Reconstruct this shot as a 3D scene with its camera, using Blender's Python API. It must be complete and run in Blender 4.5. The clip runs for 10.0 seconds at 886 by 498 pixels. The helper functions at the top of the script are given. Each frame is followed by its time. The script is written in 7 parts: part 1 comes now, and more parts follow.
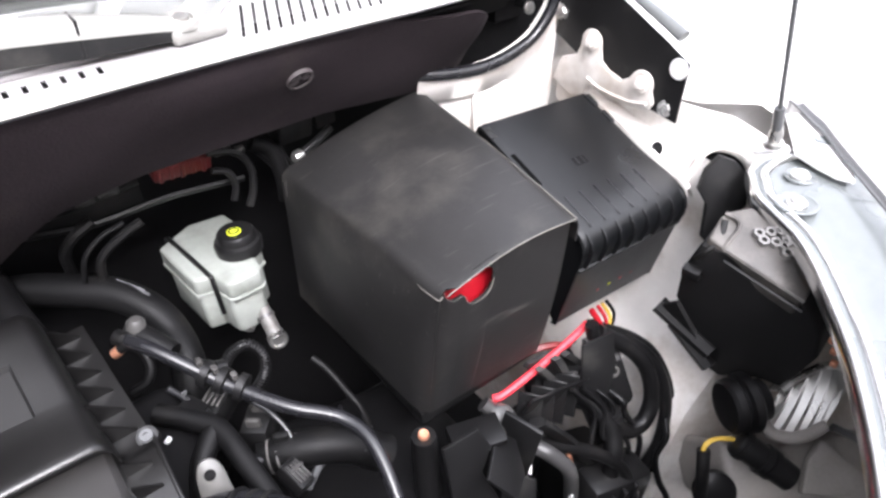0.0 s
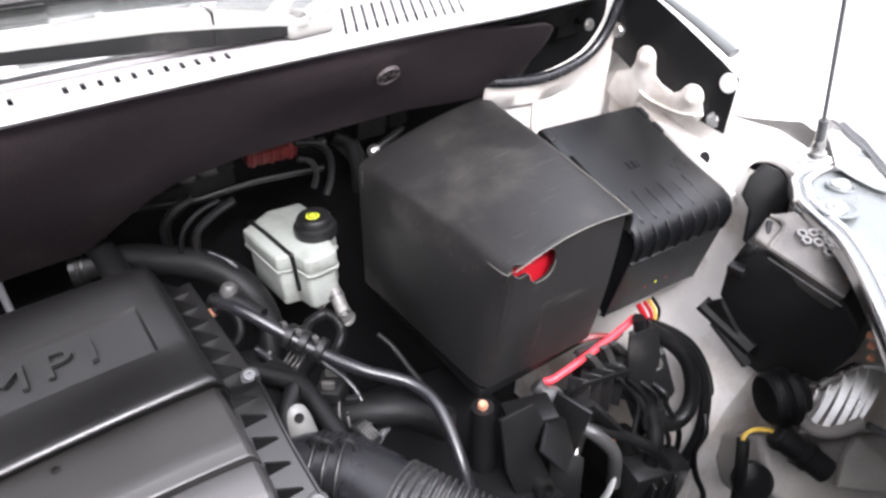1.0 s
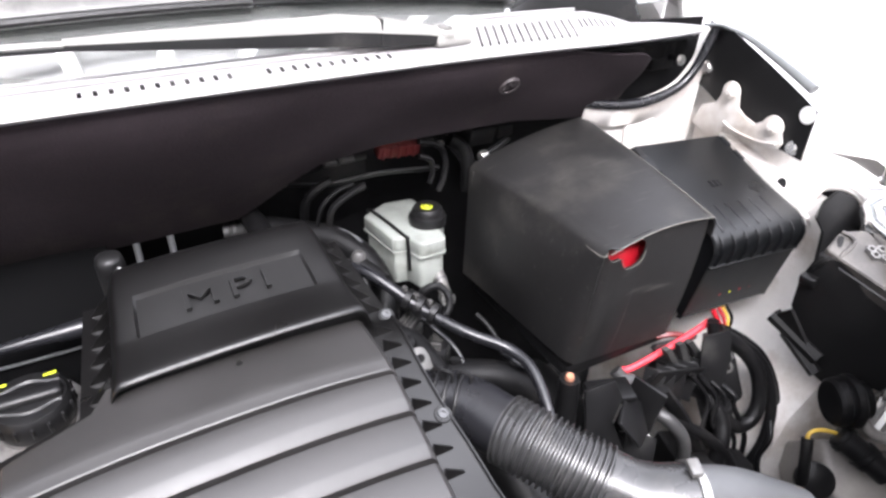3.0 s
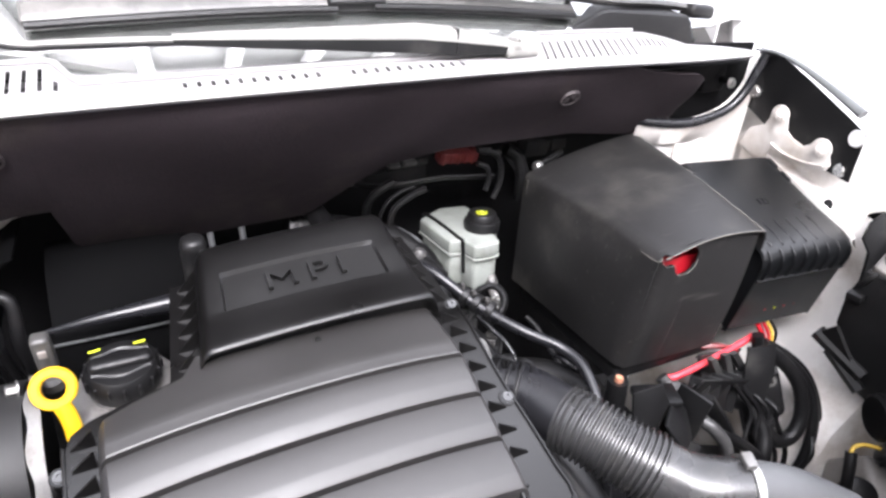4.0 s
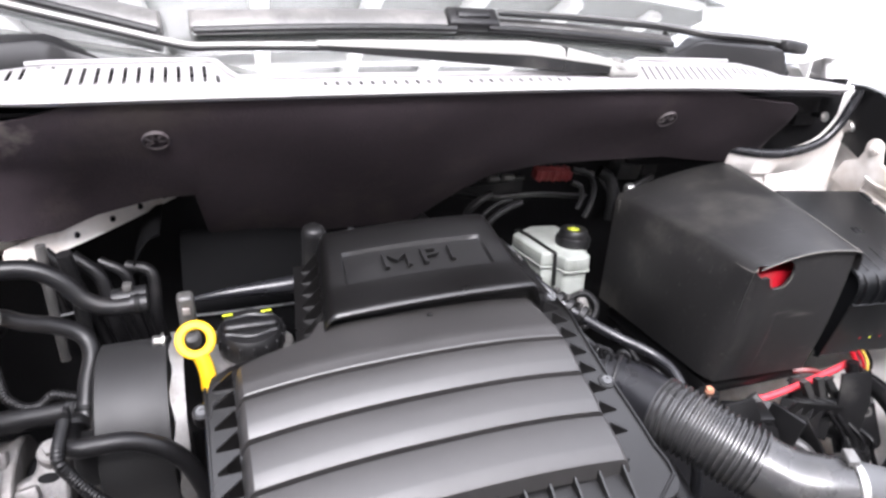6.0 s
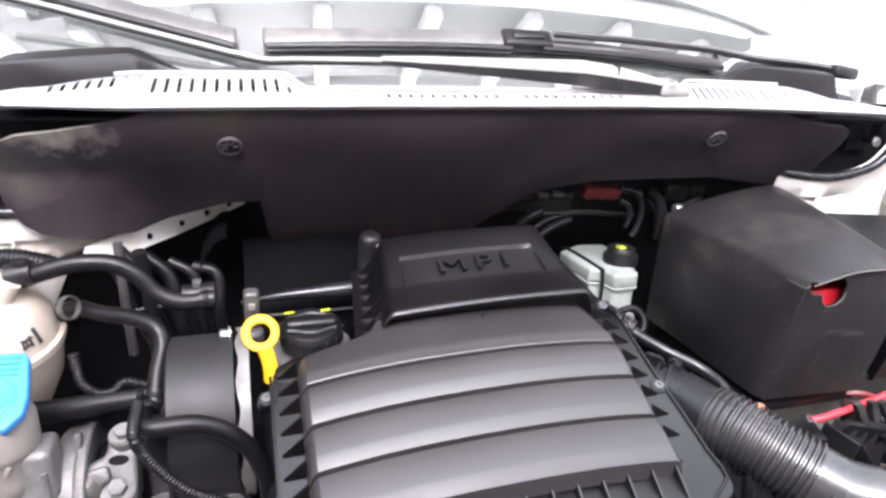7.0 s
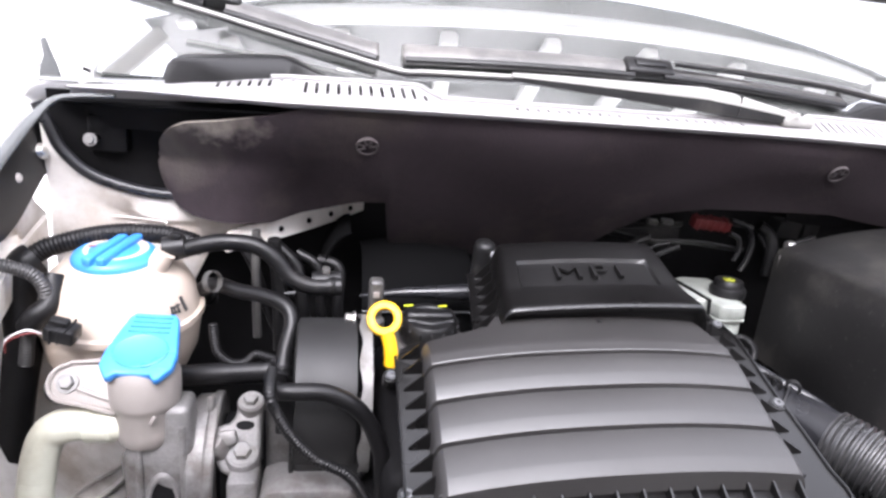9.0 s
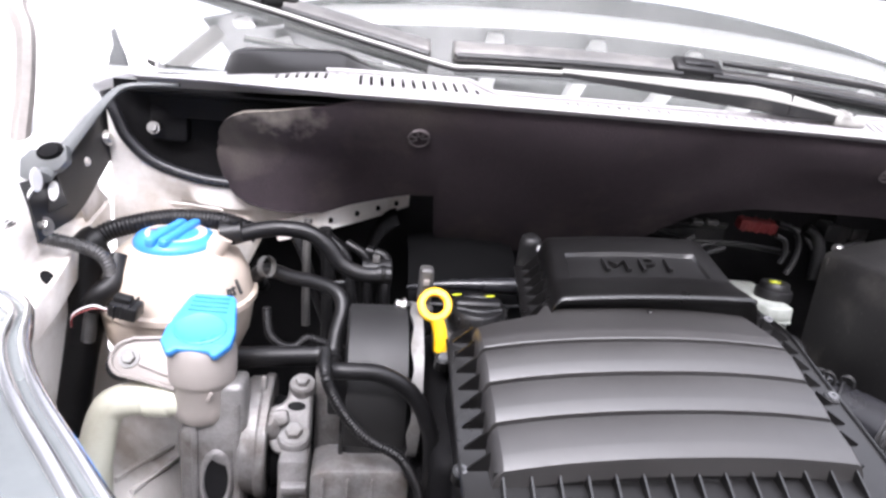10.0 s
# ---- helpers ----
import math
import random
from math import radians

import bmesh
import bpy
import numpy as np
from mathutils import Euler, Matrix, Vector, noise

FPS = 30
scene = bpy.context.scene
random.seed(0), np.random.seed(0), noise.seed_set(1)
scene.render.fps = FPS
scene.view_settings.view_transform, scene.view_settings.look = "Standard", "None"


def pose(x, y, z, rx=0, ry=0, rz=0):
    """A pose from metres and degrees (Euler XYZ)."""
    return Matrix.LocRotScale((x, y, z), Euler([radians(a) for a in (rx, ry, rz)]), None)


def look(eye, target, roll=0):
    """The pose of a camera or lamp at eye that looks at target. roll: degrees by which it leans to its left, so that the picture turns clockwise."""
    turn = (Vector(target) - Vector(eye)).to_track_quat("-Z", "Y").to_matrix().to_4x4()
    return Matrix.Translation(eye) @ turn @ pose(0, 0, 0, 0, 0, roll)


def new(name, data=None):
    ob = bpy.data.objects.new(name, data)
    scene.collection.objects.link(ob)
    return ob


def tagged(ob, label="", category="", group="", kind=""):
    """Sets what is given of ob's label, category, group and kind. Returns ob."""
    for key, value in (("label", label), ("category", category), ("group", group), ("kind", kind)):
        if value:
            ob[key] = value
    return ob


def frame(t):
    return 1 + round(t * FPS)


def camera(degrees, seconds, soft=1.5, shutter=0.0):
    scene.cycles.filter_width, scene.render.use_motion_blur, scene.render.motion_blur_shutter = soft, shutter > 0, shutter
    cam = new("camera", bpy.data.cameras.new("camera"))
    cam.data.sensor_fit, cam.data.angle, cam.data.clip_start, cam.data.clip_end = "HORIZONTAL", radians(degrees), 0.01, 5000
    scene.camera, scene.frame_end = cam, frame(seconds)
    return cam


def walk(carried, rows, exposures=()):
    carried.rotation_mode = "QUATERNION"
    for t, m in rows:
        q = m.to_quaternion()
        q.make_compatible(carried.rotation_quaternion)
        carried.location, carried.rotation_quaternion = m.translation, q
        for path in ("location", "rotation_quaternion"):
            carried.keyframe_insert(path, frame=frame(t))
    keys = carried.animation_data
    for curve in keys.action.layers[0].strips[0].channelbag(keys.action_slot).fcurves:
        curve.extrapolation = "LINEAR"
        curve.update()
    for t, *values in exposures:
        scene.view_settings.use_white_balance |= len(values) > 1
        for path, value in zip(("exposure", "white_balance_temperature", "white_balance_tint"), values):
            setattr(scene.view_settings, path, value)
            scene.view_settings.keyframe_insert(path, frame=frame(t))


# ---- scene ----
cam = camera(67.5, 10.0, 2.7)
PATH = [
    (0, (0.086, -0.6, 1.254), (1.012, 0.686, 0.034), -2.9),
    (0.5, (0.037, -0.625, 1.255), (0.95, 0.709, 0.077), -2.4),
    (1, (-0.004, -0.641, 1.253), (0.898, 0.73, 0.111), -1.8),
    (1.5, (-0.039, -0.663, 1.254), (0.844, 0.746, 0.143), -1.4),
    (2, (-0.071, -0.685, 1.255), (0.784, 0.766, 0.175), -1.0),
    (2.5, (-0.104, -0.71, 1.251), (0.728, 0.778, 0.205), -0.6),
    (4, (-0.212, -0.755, 1.232), (0.566, 0.831, 0.294), 1.7),
    (4.5, (-0.239, -0.766, 1.221), (0.511, 0.853, 0.317), 2.0),
    (5, (-0.259, -0.78, 1.209), (0.458, 0.875, 0.344), 2.0),
    (5.5, (-0.276, -0.796, 1.195), (0.401, 0.896, 0.371), 2.2),
    (7, (-0.326, -0.843, 1.156), (0.215, 0.957, 0.473), 2.4),
    (7.5, (-0.345, -0.852, 1.147), (0.149, 0.976, 0.505), 3.0),
    (8, (-0.36, -0.862, 1.132), (0.08, 0.992, 0.524), 3.3),
    (8.5, (-0.377, -0.873, 1.117), (0.007, 1.004, 0.541), 4.1),
    (9, (-0.393, -0.881, 1.106), (-0.059, 1.013, 0.555), 4.7),
    (9.5, (-0.409, -0.887, 1.091), (-0.113, 1.018, 0.561), 4.9),
    (10, (-0.423, -0.898, 1.074), (-0.169, 1.019, 0.564), 5.2),
]
walk(cam, [(t, look(eye, target, roll)) for t, eye, target, roll in PATH],
     exposures=[(0, 1.04, 6240, 15.5), (5, 1.04, 6215, 16), (10, 1.0, 6160, 18)])

# ---- world and light: a bright overcast sky ----
world = bpy.data.worlds.new("overcast_sky")
scene.world = world
world.use_nodes = True
wn, wl = world.node_tree.nodes, world.node_tree.links
sky = wn.new("ShaderNodeTexSky")
sky.sky_type = "NISHITA"
sky.sun_disc = False
sky.sun_elevation, sky.sun_rotation = radians(45), radians(193)
sky.air_density, sky.dust_density = 1.0, 4.0
pale = wn.new("ShaderNodeHueSaturation")
pale.inputs["Saturation"].default_value = 0.12
wl.new(sky.outputs[0], pale.inputs["Color"])
# an overcast sky, brightest high over the car's roof
way = wn.new("ShaderNodeTexCoord")
toward = wn.new("ShaderNodeVectorMath")
toward.operation = "DOT_PRODUCT"
toward.inputs[1].default_value = Vector((0.3, -0.1, 0.95)).normalized()
wl.new(way.outputs["Generated"], toward.inputs[0])
dome = wn.new("ShaderNodeMapRange")
dome.inputs[1].default_value, dome.inputs[2].default_value = 0.1, 1.0
dome.inputs[3].default_value, dome.inputs[4].default_value = 0.8, 5.6
wl.new(toward.outputs["Value"], dome.inputs[0])
clouds = wn.new("ShaderNodeVectorMath")
clouds.operation = "SCALE"
wl.new(pale.outputs[0], clouds.inputs[0])
wl.new(dome.outputs[0], clouds.inputs["Scale"])
wl.new(clouds.outputs[0], wn["Background"].inputs["Color"])
wn["Background"].inputs["Strength"].default_value = 0.13
sun = new("sun", bpy.data.lights.new("sun", "SUN"))
sun.data.energy, sun.data.angle, sun.data.color = 1.8, radians(30), (1.0, 0.97, 0.94)
sun.matrix_world = look((-0.6, -2.5, 3.4), (0, 0, 0.8))


# ---- materials ----
def mat(name, rgb, rough=0.5, metal=0.0, vary=0.15, scale=8.0, bump=0.0, bump_scale=400.0, spec=0.5,
        coat=0.0, dirt=None, dirt_at=0.6, dirt_scale=5.0, scratch=None):
    """A surface with colour variation at two scales, uneven gloss, fine relief and, if asked for, patches of dirt."""
    m = bpy.data.materials.new(name)
    m.use_nodes = True
    n, l = m.node_tree.nodes, m.node_tree.links
    b = n["Principled BSDF"]
    b.inputs["Metallic"].default_value = metal
    b.inputs["Specular IOR Level"].default_value = spec
    b.inputs["Coat Weight"].default_value = coat
    co = n.new("ShaderNodeTexCoord")
    big = n.new("ShaderNodeTexNoise")
    big.inputs["Scale"].default_value, big.inputs["Detail"].default_value = scale, 6
    fine = n.new("ShaderNodeTexNoise")
    fine.inputs["Scale"].default_value, fine.inputs["Detail"].default_value = scale * 14, 4
    for t in (big, fine):
        l.new(co.outputs["Object"], t.inputs["Vector"])
    add = n.new("ShaderNodeMath")
    add.operation = "MULTIPLY_ADD"
    add.inputs[1].default_value = 0.35
    l.new(fine.outputs[0], add.inputs[0])
    l.new(big.outputs[0], add.inputs[2])
    ramp = n.new("ShaderNodeMapRange")
    ramp.inputs[1].default_value, ramp.inputs[2].default_value = 0.4, 0.95
    ramp.inputs[3].default_value, ramp.inputs[4].default_value = 1 - vary, 1 + vary
    l.new(add.outputs[0], ramp.inputs[0])
    tint = n.new("ShaderNodeMix")
    tint.data_type, tint.blend_type = "RGBA", "MULTIPLY"
    tint.inputs["Factor"].default_value = 1.0
    tint.inputs["A"].default_value = (*rgb, 1)
    l.new(ramp.outputs[0], tint.inputs["B"])
    last = tint.outputs["Result"]
    if dirt:
        spots = n.new("ShaderNodeTexNoise")
        spots.inputs["Scale"].default_value, spots.inputs["Detail"].default_value = dirt_scale, 9
        spots.inputs["Roughness"].default_value = 0.65
        l.new(co.outputs["Object"], spots.inputs["Vector"])
        edge = n.new("ShaderNodeMapRange")
        edge.inputs[1].default_value, edge.inputs[2].default_value = dirt_at - 0.12, dirt_at + 0.1
        l.new(spots.outputs[0], edge.inputs[0])
        mix = n.new("ShaderNodeMix")
        mix.data_type = "RGBA"
        l.new(edge.outputs[0], mix.inputs["Factor"])
        l.new(last, mix.inputs["A"])
        mix.inputs["B"].default_value = (*dirt, 1)
        last = mix.outputs["Result"]
    for turn, at in ((35, 0.0), (-50, 3.0), (80, 7.0)) if scratch else ():
        put = n.new("ShaderNodeMapping")
        put.inputs["Scale"].default_value = (9, 190, 90)
        put.inputs["Rotation"].default_value = (0, 0, radians(turn))
        put.inputs["Location"].default_value = (at, at, 0)
        l.new(co.outputs["Object"], put.inputs["Vector"])
        lines = n.new("ShaderNodeTexNoise")
        lines.inputs["Scale"].default_value, lines.inputs["Detail"].default_value = 1.0, 2
        l.new(put.outputs[0], lines.inputs["Vector"])
        thin = n.new("ShaderNodeMapRange")
        thin.inputs[1].default_value, thin.inputs[2].default_value = 0.69, 0.78
        thin.inputs[4].default_value = 0.7
        l.new(lines.outputs[0], thin.inputs[0])
        mix = n.new("ShaderNodeMix")
        mix.data_type = "RGBA"
        l.new(thin.outputs[0], mix.inputs["Factor"])
        l.new(last, mix.inputs["A"])
        mix.inputs["B"].default_value = (*scratch, 1)
        last = mix.outputs["Result"]
    l.new(last, b.inputs["Base Color"])
    gloss = n.new("ShaderNodeMapRange")
    gloss.inputs[1].default_value, gloss.inputs[2].default_value = 0.3, 0.7
    gloss.inputs[3].default_value, gloss.inputs[4].default_value = max(rough - 0.08, 0.02), min(rough + 0.1, 1)
    l.new(big.outputs[0], gloss.inputs[0])
    l.new(gloss.outputs[0], b.inputs["Roughness"])
    if bump:
        grain = n.new("ShaderNodeTexNoise")
        grain.inputs["Scale"].default_value, grain.inputs["Detail"].default_value = bump_scale, 3
        l.new(co.outputs["Object"], grain.inputs["Vector"])
        rel = n.new("ShaderNodeBump")
        rel.inputs["Strength"].default_value, rel.inputs["Distance"].default_value = bump, 0.001
        l.new(grain.outputs[0], rel.inputs["Height"])
        l.new(rel.outputs[0], b.inputs["Normal"])
    return m


# one plastic in two tones: darker for the hump, lighter for the sky-lit boards
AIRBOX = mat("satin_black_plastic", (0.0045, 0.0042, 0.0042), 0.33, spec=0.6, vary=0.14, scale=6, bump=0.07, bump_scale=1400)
BOARD = mat("satin_black_plastic_lit", (0.026, 0.0243, 0.0238), 0.48, spec=0.85, vary=0.18, scale=6, bump=0.1, bump_scale=1400)
SHEET = mat("scuffed_black_sheet", (0.0155, 0.0148, 0.0148), 0.47, vary=0.25, scale=7, bump=0.15, bump_scale=500,
            dirt=(0.05, 0.047, 0.042), dirt_at=0.63, dirt_scale=8, scratch=(0.065, 0.062, 0.057))
WORN = mat("pale_worn_edge", (0.16, 0.15, 0.135), 0.6, vary=0.35, scale=60)
DRUM = mat("satin_black_drum", (0.0095, 0.0092, 0.0094), 0.55, vary=0.2, scale=10, spec=0.45, bump=0.1, bump_scale=500)
PLASTIC = mat("black_plastic", (0.009, 0.0088, 0.0092), 0.36, vary=0.25, scale=12, bump=0.2, bump_scale=700, spec=0.35,
              dirt=(0.04, 0.038, 0.035), dirt_at=0.7, dirt_scale=12)
FUSE = mat("blue_black_plastic", (0.0045, 0.0049, 0.0056), 0.34, vary=0.12, scale=9, bump=0.08, bump_scale=1200)
DULL = mat("dull_black_plastic", (0.01, 0.0098, 0.0102), 0.62, vary=0.25, scale=12, bump=0.2, bump_scale=500, spec=0.3,
           dirt=(0.03, 0.028, 0.026), dirt_at=0.68, dirt_scale=12)
RUBBER = mat("black_rubber", (0.006, 0.0058, 0.0062), 0.38, vary=0.2, scale=20, bump=0.15, bump_scale=300, spec=0.28,
             dirt=(0.02, 0.018, 0.017), dirt_at=0.68, dirt_scale=20)
SEAL = mat("glossy_rubber_seal", (0.014, 0.014, 0.016), 0.25, vary=0.1)
LINING = mat("dark_brown_felt", (0.026, 0.0198, 0.0228), 0.9, vary=0.25, scale=6, bump=0.8, bump_scale=350, spec=0.2,
             dirt=(0.06, 0.05, 0.043), dirt_at=0.66, dirt_scale=4)
# a dusty, rubbed patch on the lining's end
_n, _l = LINING.node_tree.nodes, LINING.node_tree.links
_b, _co = _n["Principled BSDF"], _n.new("ShaderNodeTexCoord")
_far, _fade, _mix = _n.new("ShaderNodeVectorMath"), _n.new("ShaderNodeMapRange"), _n.new("ShaderNodeMix")
_far.operation = "DISTANCE"
_far.inputs[1].default_value = (-0.6, 0.0, 0.975)
_fade.inputs[1].default_value, _fade.inputs[2].default_value = 0.075, 0.0
_warp = _n.new("ShaderNodeTexNoise")
_warp.inputs["Scale"].default_value, _warp.inputs["Detail"].default_value = 22, 6
_l.new(_co.outputs["Object"], _warp.inputs["Vector"])
_bend = _n.new("ShaderNodeVectorMath")
_bend.operation = "MULTIPLY_ADD"
_bend.inputs[1].default_value = (0.1, 0.1, 0.1)
_l.new(_warp.outputs["Color"], _bend.inputs[0])
_shift = _n.new("ShaderNodeVectorMath")
_shift.inputs[1].default_value = (-0.05, -0.05, -0.05)
_l.new(_co.outputs["Object"], _shift.inputs[0])
_l.new(_shift.outputs[0], _bend.inputs[2])
_l.new(_bend.outputs[0], _far.inputs[0])
_l.new(_far.outputs["Value"], _fade.inputs[0])
_mix.data_type = "RGBA"
_l.new(_fade.outputs[0], _mix.inputs["Factor"])
_l.new(_b.inputs["Base Color"].links[0].from_socket, _mix.inputs["A"])
_mix.inputs["B"].default_value = (0.075, 0.066, 0.058, 1)
# its rubbed upper rim
_far2, _fade2, _mix2, _squash = _n.new("ShaderNodeVectorMath"), _n.new("ShaderNodeMapRange"), _n.new("ShaderNodeMix"), _n.new("ShaderNodeVectorMath")
_squash.operation, _far2.operation = "MULTIPLY", "DISTANCE"
_squash.inputs[1].default_value = (0.35, 1.0, 1.0)
_far2.inputs[1].default_value = (-0.545 * 0.35, -0.008, 1.002)
_fade2.inputs[1].default_value, _fade2.inputs[2].default_value = 0.026, 0.008
_l.new(_bend.outputs[0], _squash.inputs[0])
_l.new(_squash.outputs[0], _far2.inputs[0])
_l.new(_far2.outputs["Value"], _fade2.inputs[0])
_mix2.data_type = "RGBA"
_l.new(_fade2.outputs[0], _mix2.inputs["Factor"])
_l.new(_mix.outputs["Result"], _mix2.inputs["A"])
_mix2.inputs["B"].default_value = (0.19, 0.17, 0.15, 1)
_l.new(_mix2.outputs["Result"], _b.inputs["Base Color"])
# rubber darkened by colour for hoses and bands that sit in shade
DIMRUBBER = mat("shade_dimmed_black_rubber", (0.0045, 0.0044, 0.0047), 0.5, vary=0.3, scale=18, bump=0.3, bump_scale=260, spec=0.2, dirt=(0.014, 0.013, 0.012), dirt_at=0.66, dirt_scale=16)
# near-black fill: shade of slots, holes and the deep bay is in the colour
VOID = mat("black_metal_void_shade", (0.006, 0.0058, 0.0063), 0.7, vary=0.3, scale=15, bump=0.3, bump_scale=120, spec=0.12)
# near-zero black: shade under the lining and in the latch slot as colour
SHADE = mat("matt_black_in_shade", (0.002, 0.002, 0.0022), 0.8, vary=0.2, scale=12, spec=0.06)
WHITE = mat("white_car_paint", (0.8, 0.79, 0.78), 0.22, vary=0.03, scale=4, coat=0.3)
INNER = mat("dusty_white_primer", (0.76, 0.73, 0.695), 0.42, vary=0.12, scale=5, bump=0.25, bump_scale=45,
            dirt=(0.47, 0.41, 0.35), dirt_at=0.58, dirt_scale=9)
ALU = mat("cast_aluminium", (0.19, 0.184, 0.181), 0.52, metal=0.5, vary=0.4, scale=22, bump=0.9, bump_scale=220,
          dirt=(0.1, 0.088, 0.078), dirt_at=0.58, dirt_scale=20)
CASTDARK = mat("dull_cast_metal", (0.2, 0.195, 0.19), 0.55, metal=0.4, vary=0.25, scale=25, bump=0.5, bump_scale=200,
               dirt=(0.1, 0.09, 0.08), dirt_at=0.6, dirt_scale=25)
STEEL = mat("zinc_steel", (0.6, 0.59, 0.57), 0.32, metal=0.95, vary=0.15, scale=30, bump=0.15, bump_scale=200)
CHROME = mat("bright_trim", (0.8, 0.8, 0.8), 0.15, metal=1.0, vary=0.05)
TANK = mat("yellowed_white_plastic", (0.47, 0.4, 0.338), 0.4, vary=0.08, scale=7, bump=0.05,
           dirt=(0.5, 0.39, 0.29), dirt_at=0.64, dirt_scale=6)
NECK = mat("grey_white_plastic", (0.25, 0.226, 0.21), 0.42, vary=0.08, scale=9, dirt=(0.4, 0.34, 0.3), dirt_at=0.7, dirt_scale=12)
TUBE = mat("milky_hose", (0.56, 0.56, 0.46), 0.35, vary=0.08, scale=9, dirt=(0.45, 0.42, 0.32), dirt_at=0.66, dirt_scale=12)
FLUID = mat("milky_reservoir", (0.27, 0.285, 0.262), 0.38, vary=0.12, scale=12, dirt=(0.16, 0.168, 0.15), dirt_at=0.6, dirt_scale=14)
BLUE = mat("blue_plastic", (0.05, 0.25, 0.66), 0.33, vary=0.08, scale=12)
YELLOW = mat("yellow_plastic", (0.85, 0.48, 0.01), 0.35, vary=0.06)
LIME = mat("yellow_green_print", (0.62, 0.68, 0.03), 0.5, vary=0.05)
RED = mat("red_plastic", (0.36, 0.008, 0.016), 0.35, vary=0.15, scale=20)
BRICK = mat("dull_red_plastic", (0.16, 0.02, 0.02), 0.45, vary=0.2, scale=20)
COPPER = mat("copper", (0.72, 0.33, 0.2), 0.35, metal=0.8, vary=0.15, scale=40)
ORANGE = mat("rusty_brass", (0.75, 0.35, 0.22), 0.4, metal=0.5, vary=0.2, scale=60)
COWL = mat("weathered_grey_plastic", (0.3, 0.29, 0.29), 0.42, vary=0.1, scale=6, bump=0.2, bump_scale=500)
CLIPGREY = mat("grey_clip_plastic", (0.06, 0.05, 0.052), 0.5, vary=0.25)
PIPEGREY = mat("pale_grey_pipe", (0.09, 0.092, 0.095), 0.38, vary=0.12, scale=9)
ARM = mat("dusty_black_arm", (0.06, 0.058, 0.056), 0.36, vary=0.2, scale=9, dirt=(0.14, 0.135, 0.125), dirt_at=0.62, dirt_scale=6)
SPOILER = mat("dusty_grey_spoiler", (0.085, 0.083, 0.08), 0.42, vary=0.2, scale=14, dirt=(0.2, 0.19, 0.18), dirt_at=0.6, dirt_scale=8)
RAIL = mat("grey_rubber_capping", (0.11, 0.115, 0.115), 0.4, vary=0.15, scale=14, bump=0.2, bump_scale=400)
# dust and the sky's sheen on the dark arm, both in one pale colour
WIPER = mat("dusty_grey_wiper_sky_sheen", (0.26, 0.255, 0.24), 0.36, vary=0.15, scale=12, dirt=(0.36, 0.35, 0.33), dirt_at=0.62, dirt_scale=9)
BELLOWS = mat("dusty_ribbed_rubber", (0.034, 0.0335, 0.034), 0.3, spec=0.8, vary=0.25, scale=25, dirt=(0.07, 0.066, 0.06), dirt_at=0.64, dirt_scale=22)
LENS = mat("hazed_lamp_lens", (0.185, 0.2, 0.2), 0.28, metal=0.3, vary=0.15, scale=5, coat=0.4)
LEDGE = mat("dusty_dark_ledge", (0.065, 0.06, 0.056), 0.45, vary=0.3, scale=16, dirt=(0.15, 0.138, 0.125), dirt_at=0.6, dirt_scale=12)
SHELL = mat("dusty_grey_shell_and_shaded_paint", (0.24, 0.222, 0.208), 0.42, vary=0.25, scale=14, bump=0.2, bump_scale=300, dirt=(0.27, 0.25, 0.225), dirt_at=0.62, dirt_scale=11)
SKIN = mat("grey_primed_bonnet", (0.05, 0.05, 0.048), 0.6, vary=0.1, scale=5)
FRAME = mat("grey_bonnet_frame", (0.75, 0.75, 0.73), 0.35, vary=0.04, scale=5)
DASH = mat("grey_dashboard", (0.2, 0.2, 0.2), 0.7, vary=0.1)
GROUND = mat("pale_concrete", (0.55, 0.54, 0.52), 0.85, vary=0.12, scale=1.5, bump=0.4, bump_scale=60)
FRONTWALL = mat("grey_render_wall", (0.52, 0.51, 0.5), 0.9, vary=0.15, scale=2, bump=0.4, bump_scale=40)
REDWIRE = mat("bright_red_insulation", (0.75, 0.05, 0.07), 0.4, vary=0.08, scale=30)
CABLEGREY = mat("dusty_black_cable", (0.045, 0.044, 0.044), 0.38, vary=0.25, scale=18, dirt=(0.1, 0.095, 0.09), dirt_at=0.62, dirt_scale=16)
FOIL = mat("pale_crumpled_foil", (0.5, 0.5, 0.49), 0.35, metal=0.5, vary=0.2, scale=40)
MARK = mat("white_print", (0.7, 0.7, 0.7), 0.5, vary=0.05)
INK = mat("black_print", (0.03, 0.03, 0.03), 0.5, vary=0.05)

GLASS = bpy.data.materials.new("windscreen_glass")
GLASS.use_nodes = True
_n, _l = GLASS.node_tree.nodes, GLASS.node_tree.links
_g = _n["Principled BSDF"]
_g.inputs["Base Color"].default_value = (0.9, 0.95, 0.93, 1)
_g.inputs["Roughness"].default_value = 0.02
_g.inputs["Transmission Weight"].default_value = 1.0
_g.inputs["IOR"].default_value = 1.5
# boosted mirror layer, and a pale film added as brightness on the glass
_coat, _film, _m1, _m2 = _n.new("ShaderNodeBsdfGlossy"), _n.new("ShaderNodeBsdfDiffuse"), _n.new("ShaderNodeMixShader"), _n.new("ShaderNodeMixShader")
_coat.inputs["Roughness"].default_value = 0.03
_film.inputs["Color"].default_value = (0.6, 0.62, 0.6, 1)
_m1.inputs[0].default_value, _m2.inputs[0].default_value = 0.65, 0.07
_l.new(_g.outputs[0], _m1.inputs[1])
_l.new(_coat.outputs[0], _m1.inputs[2])
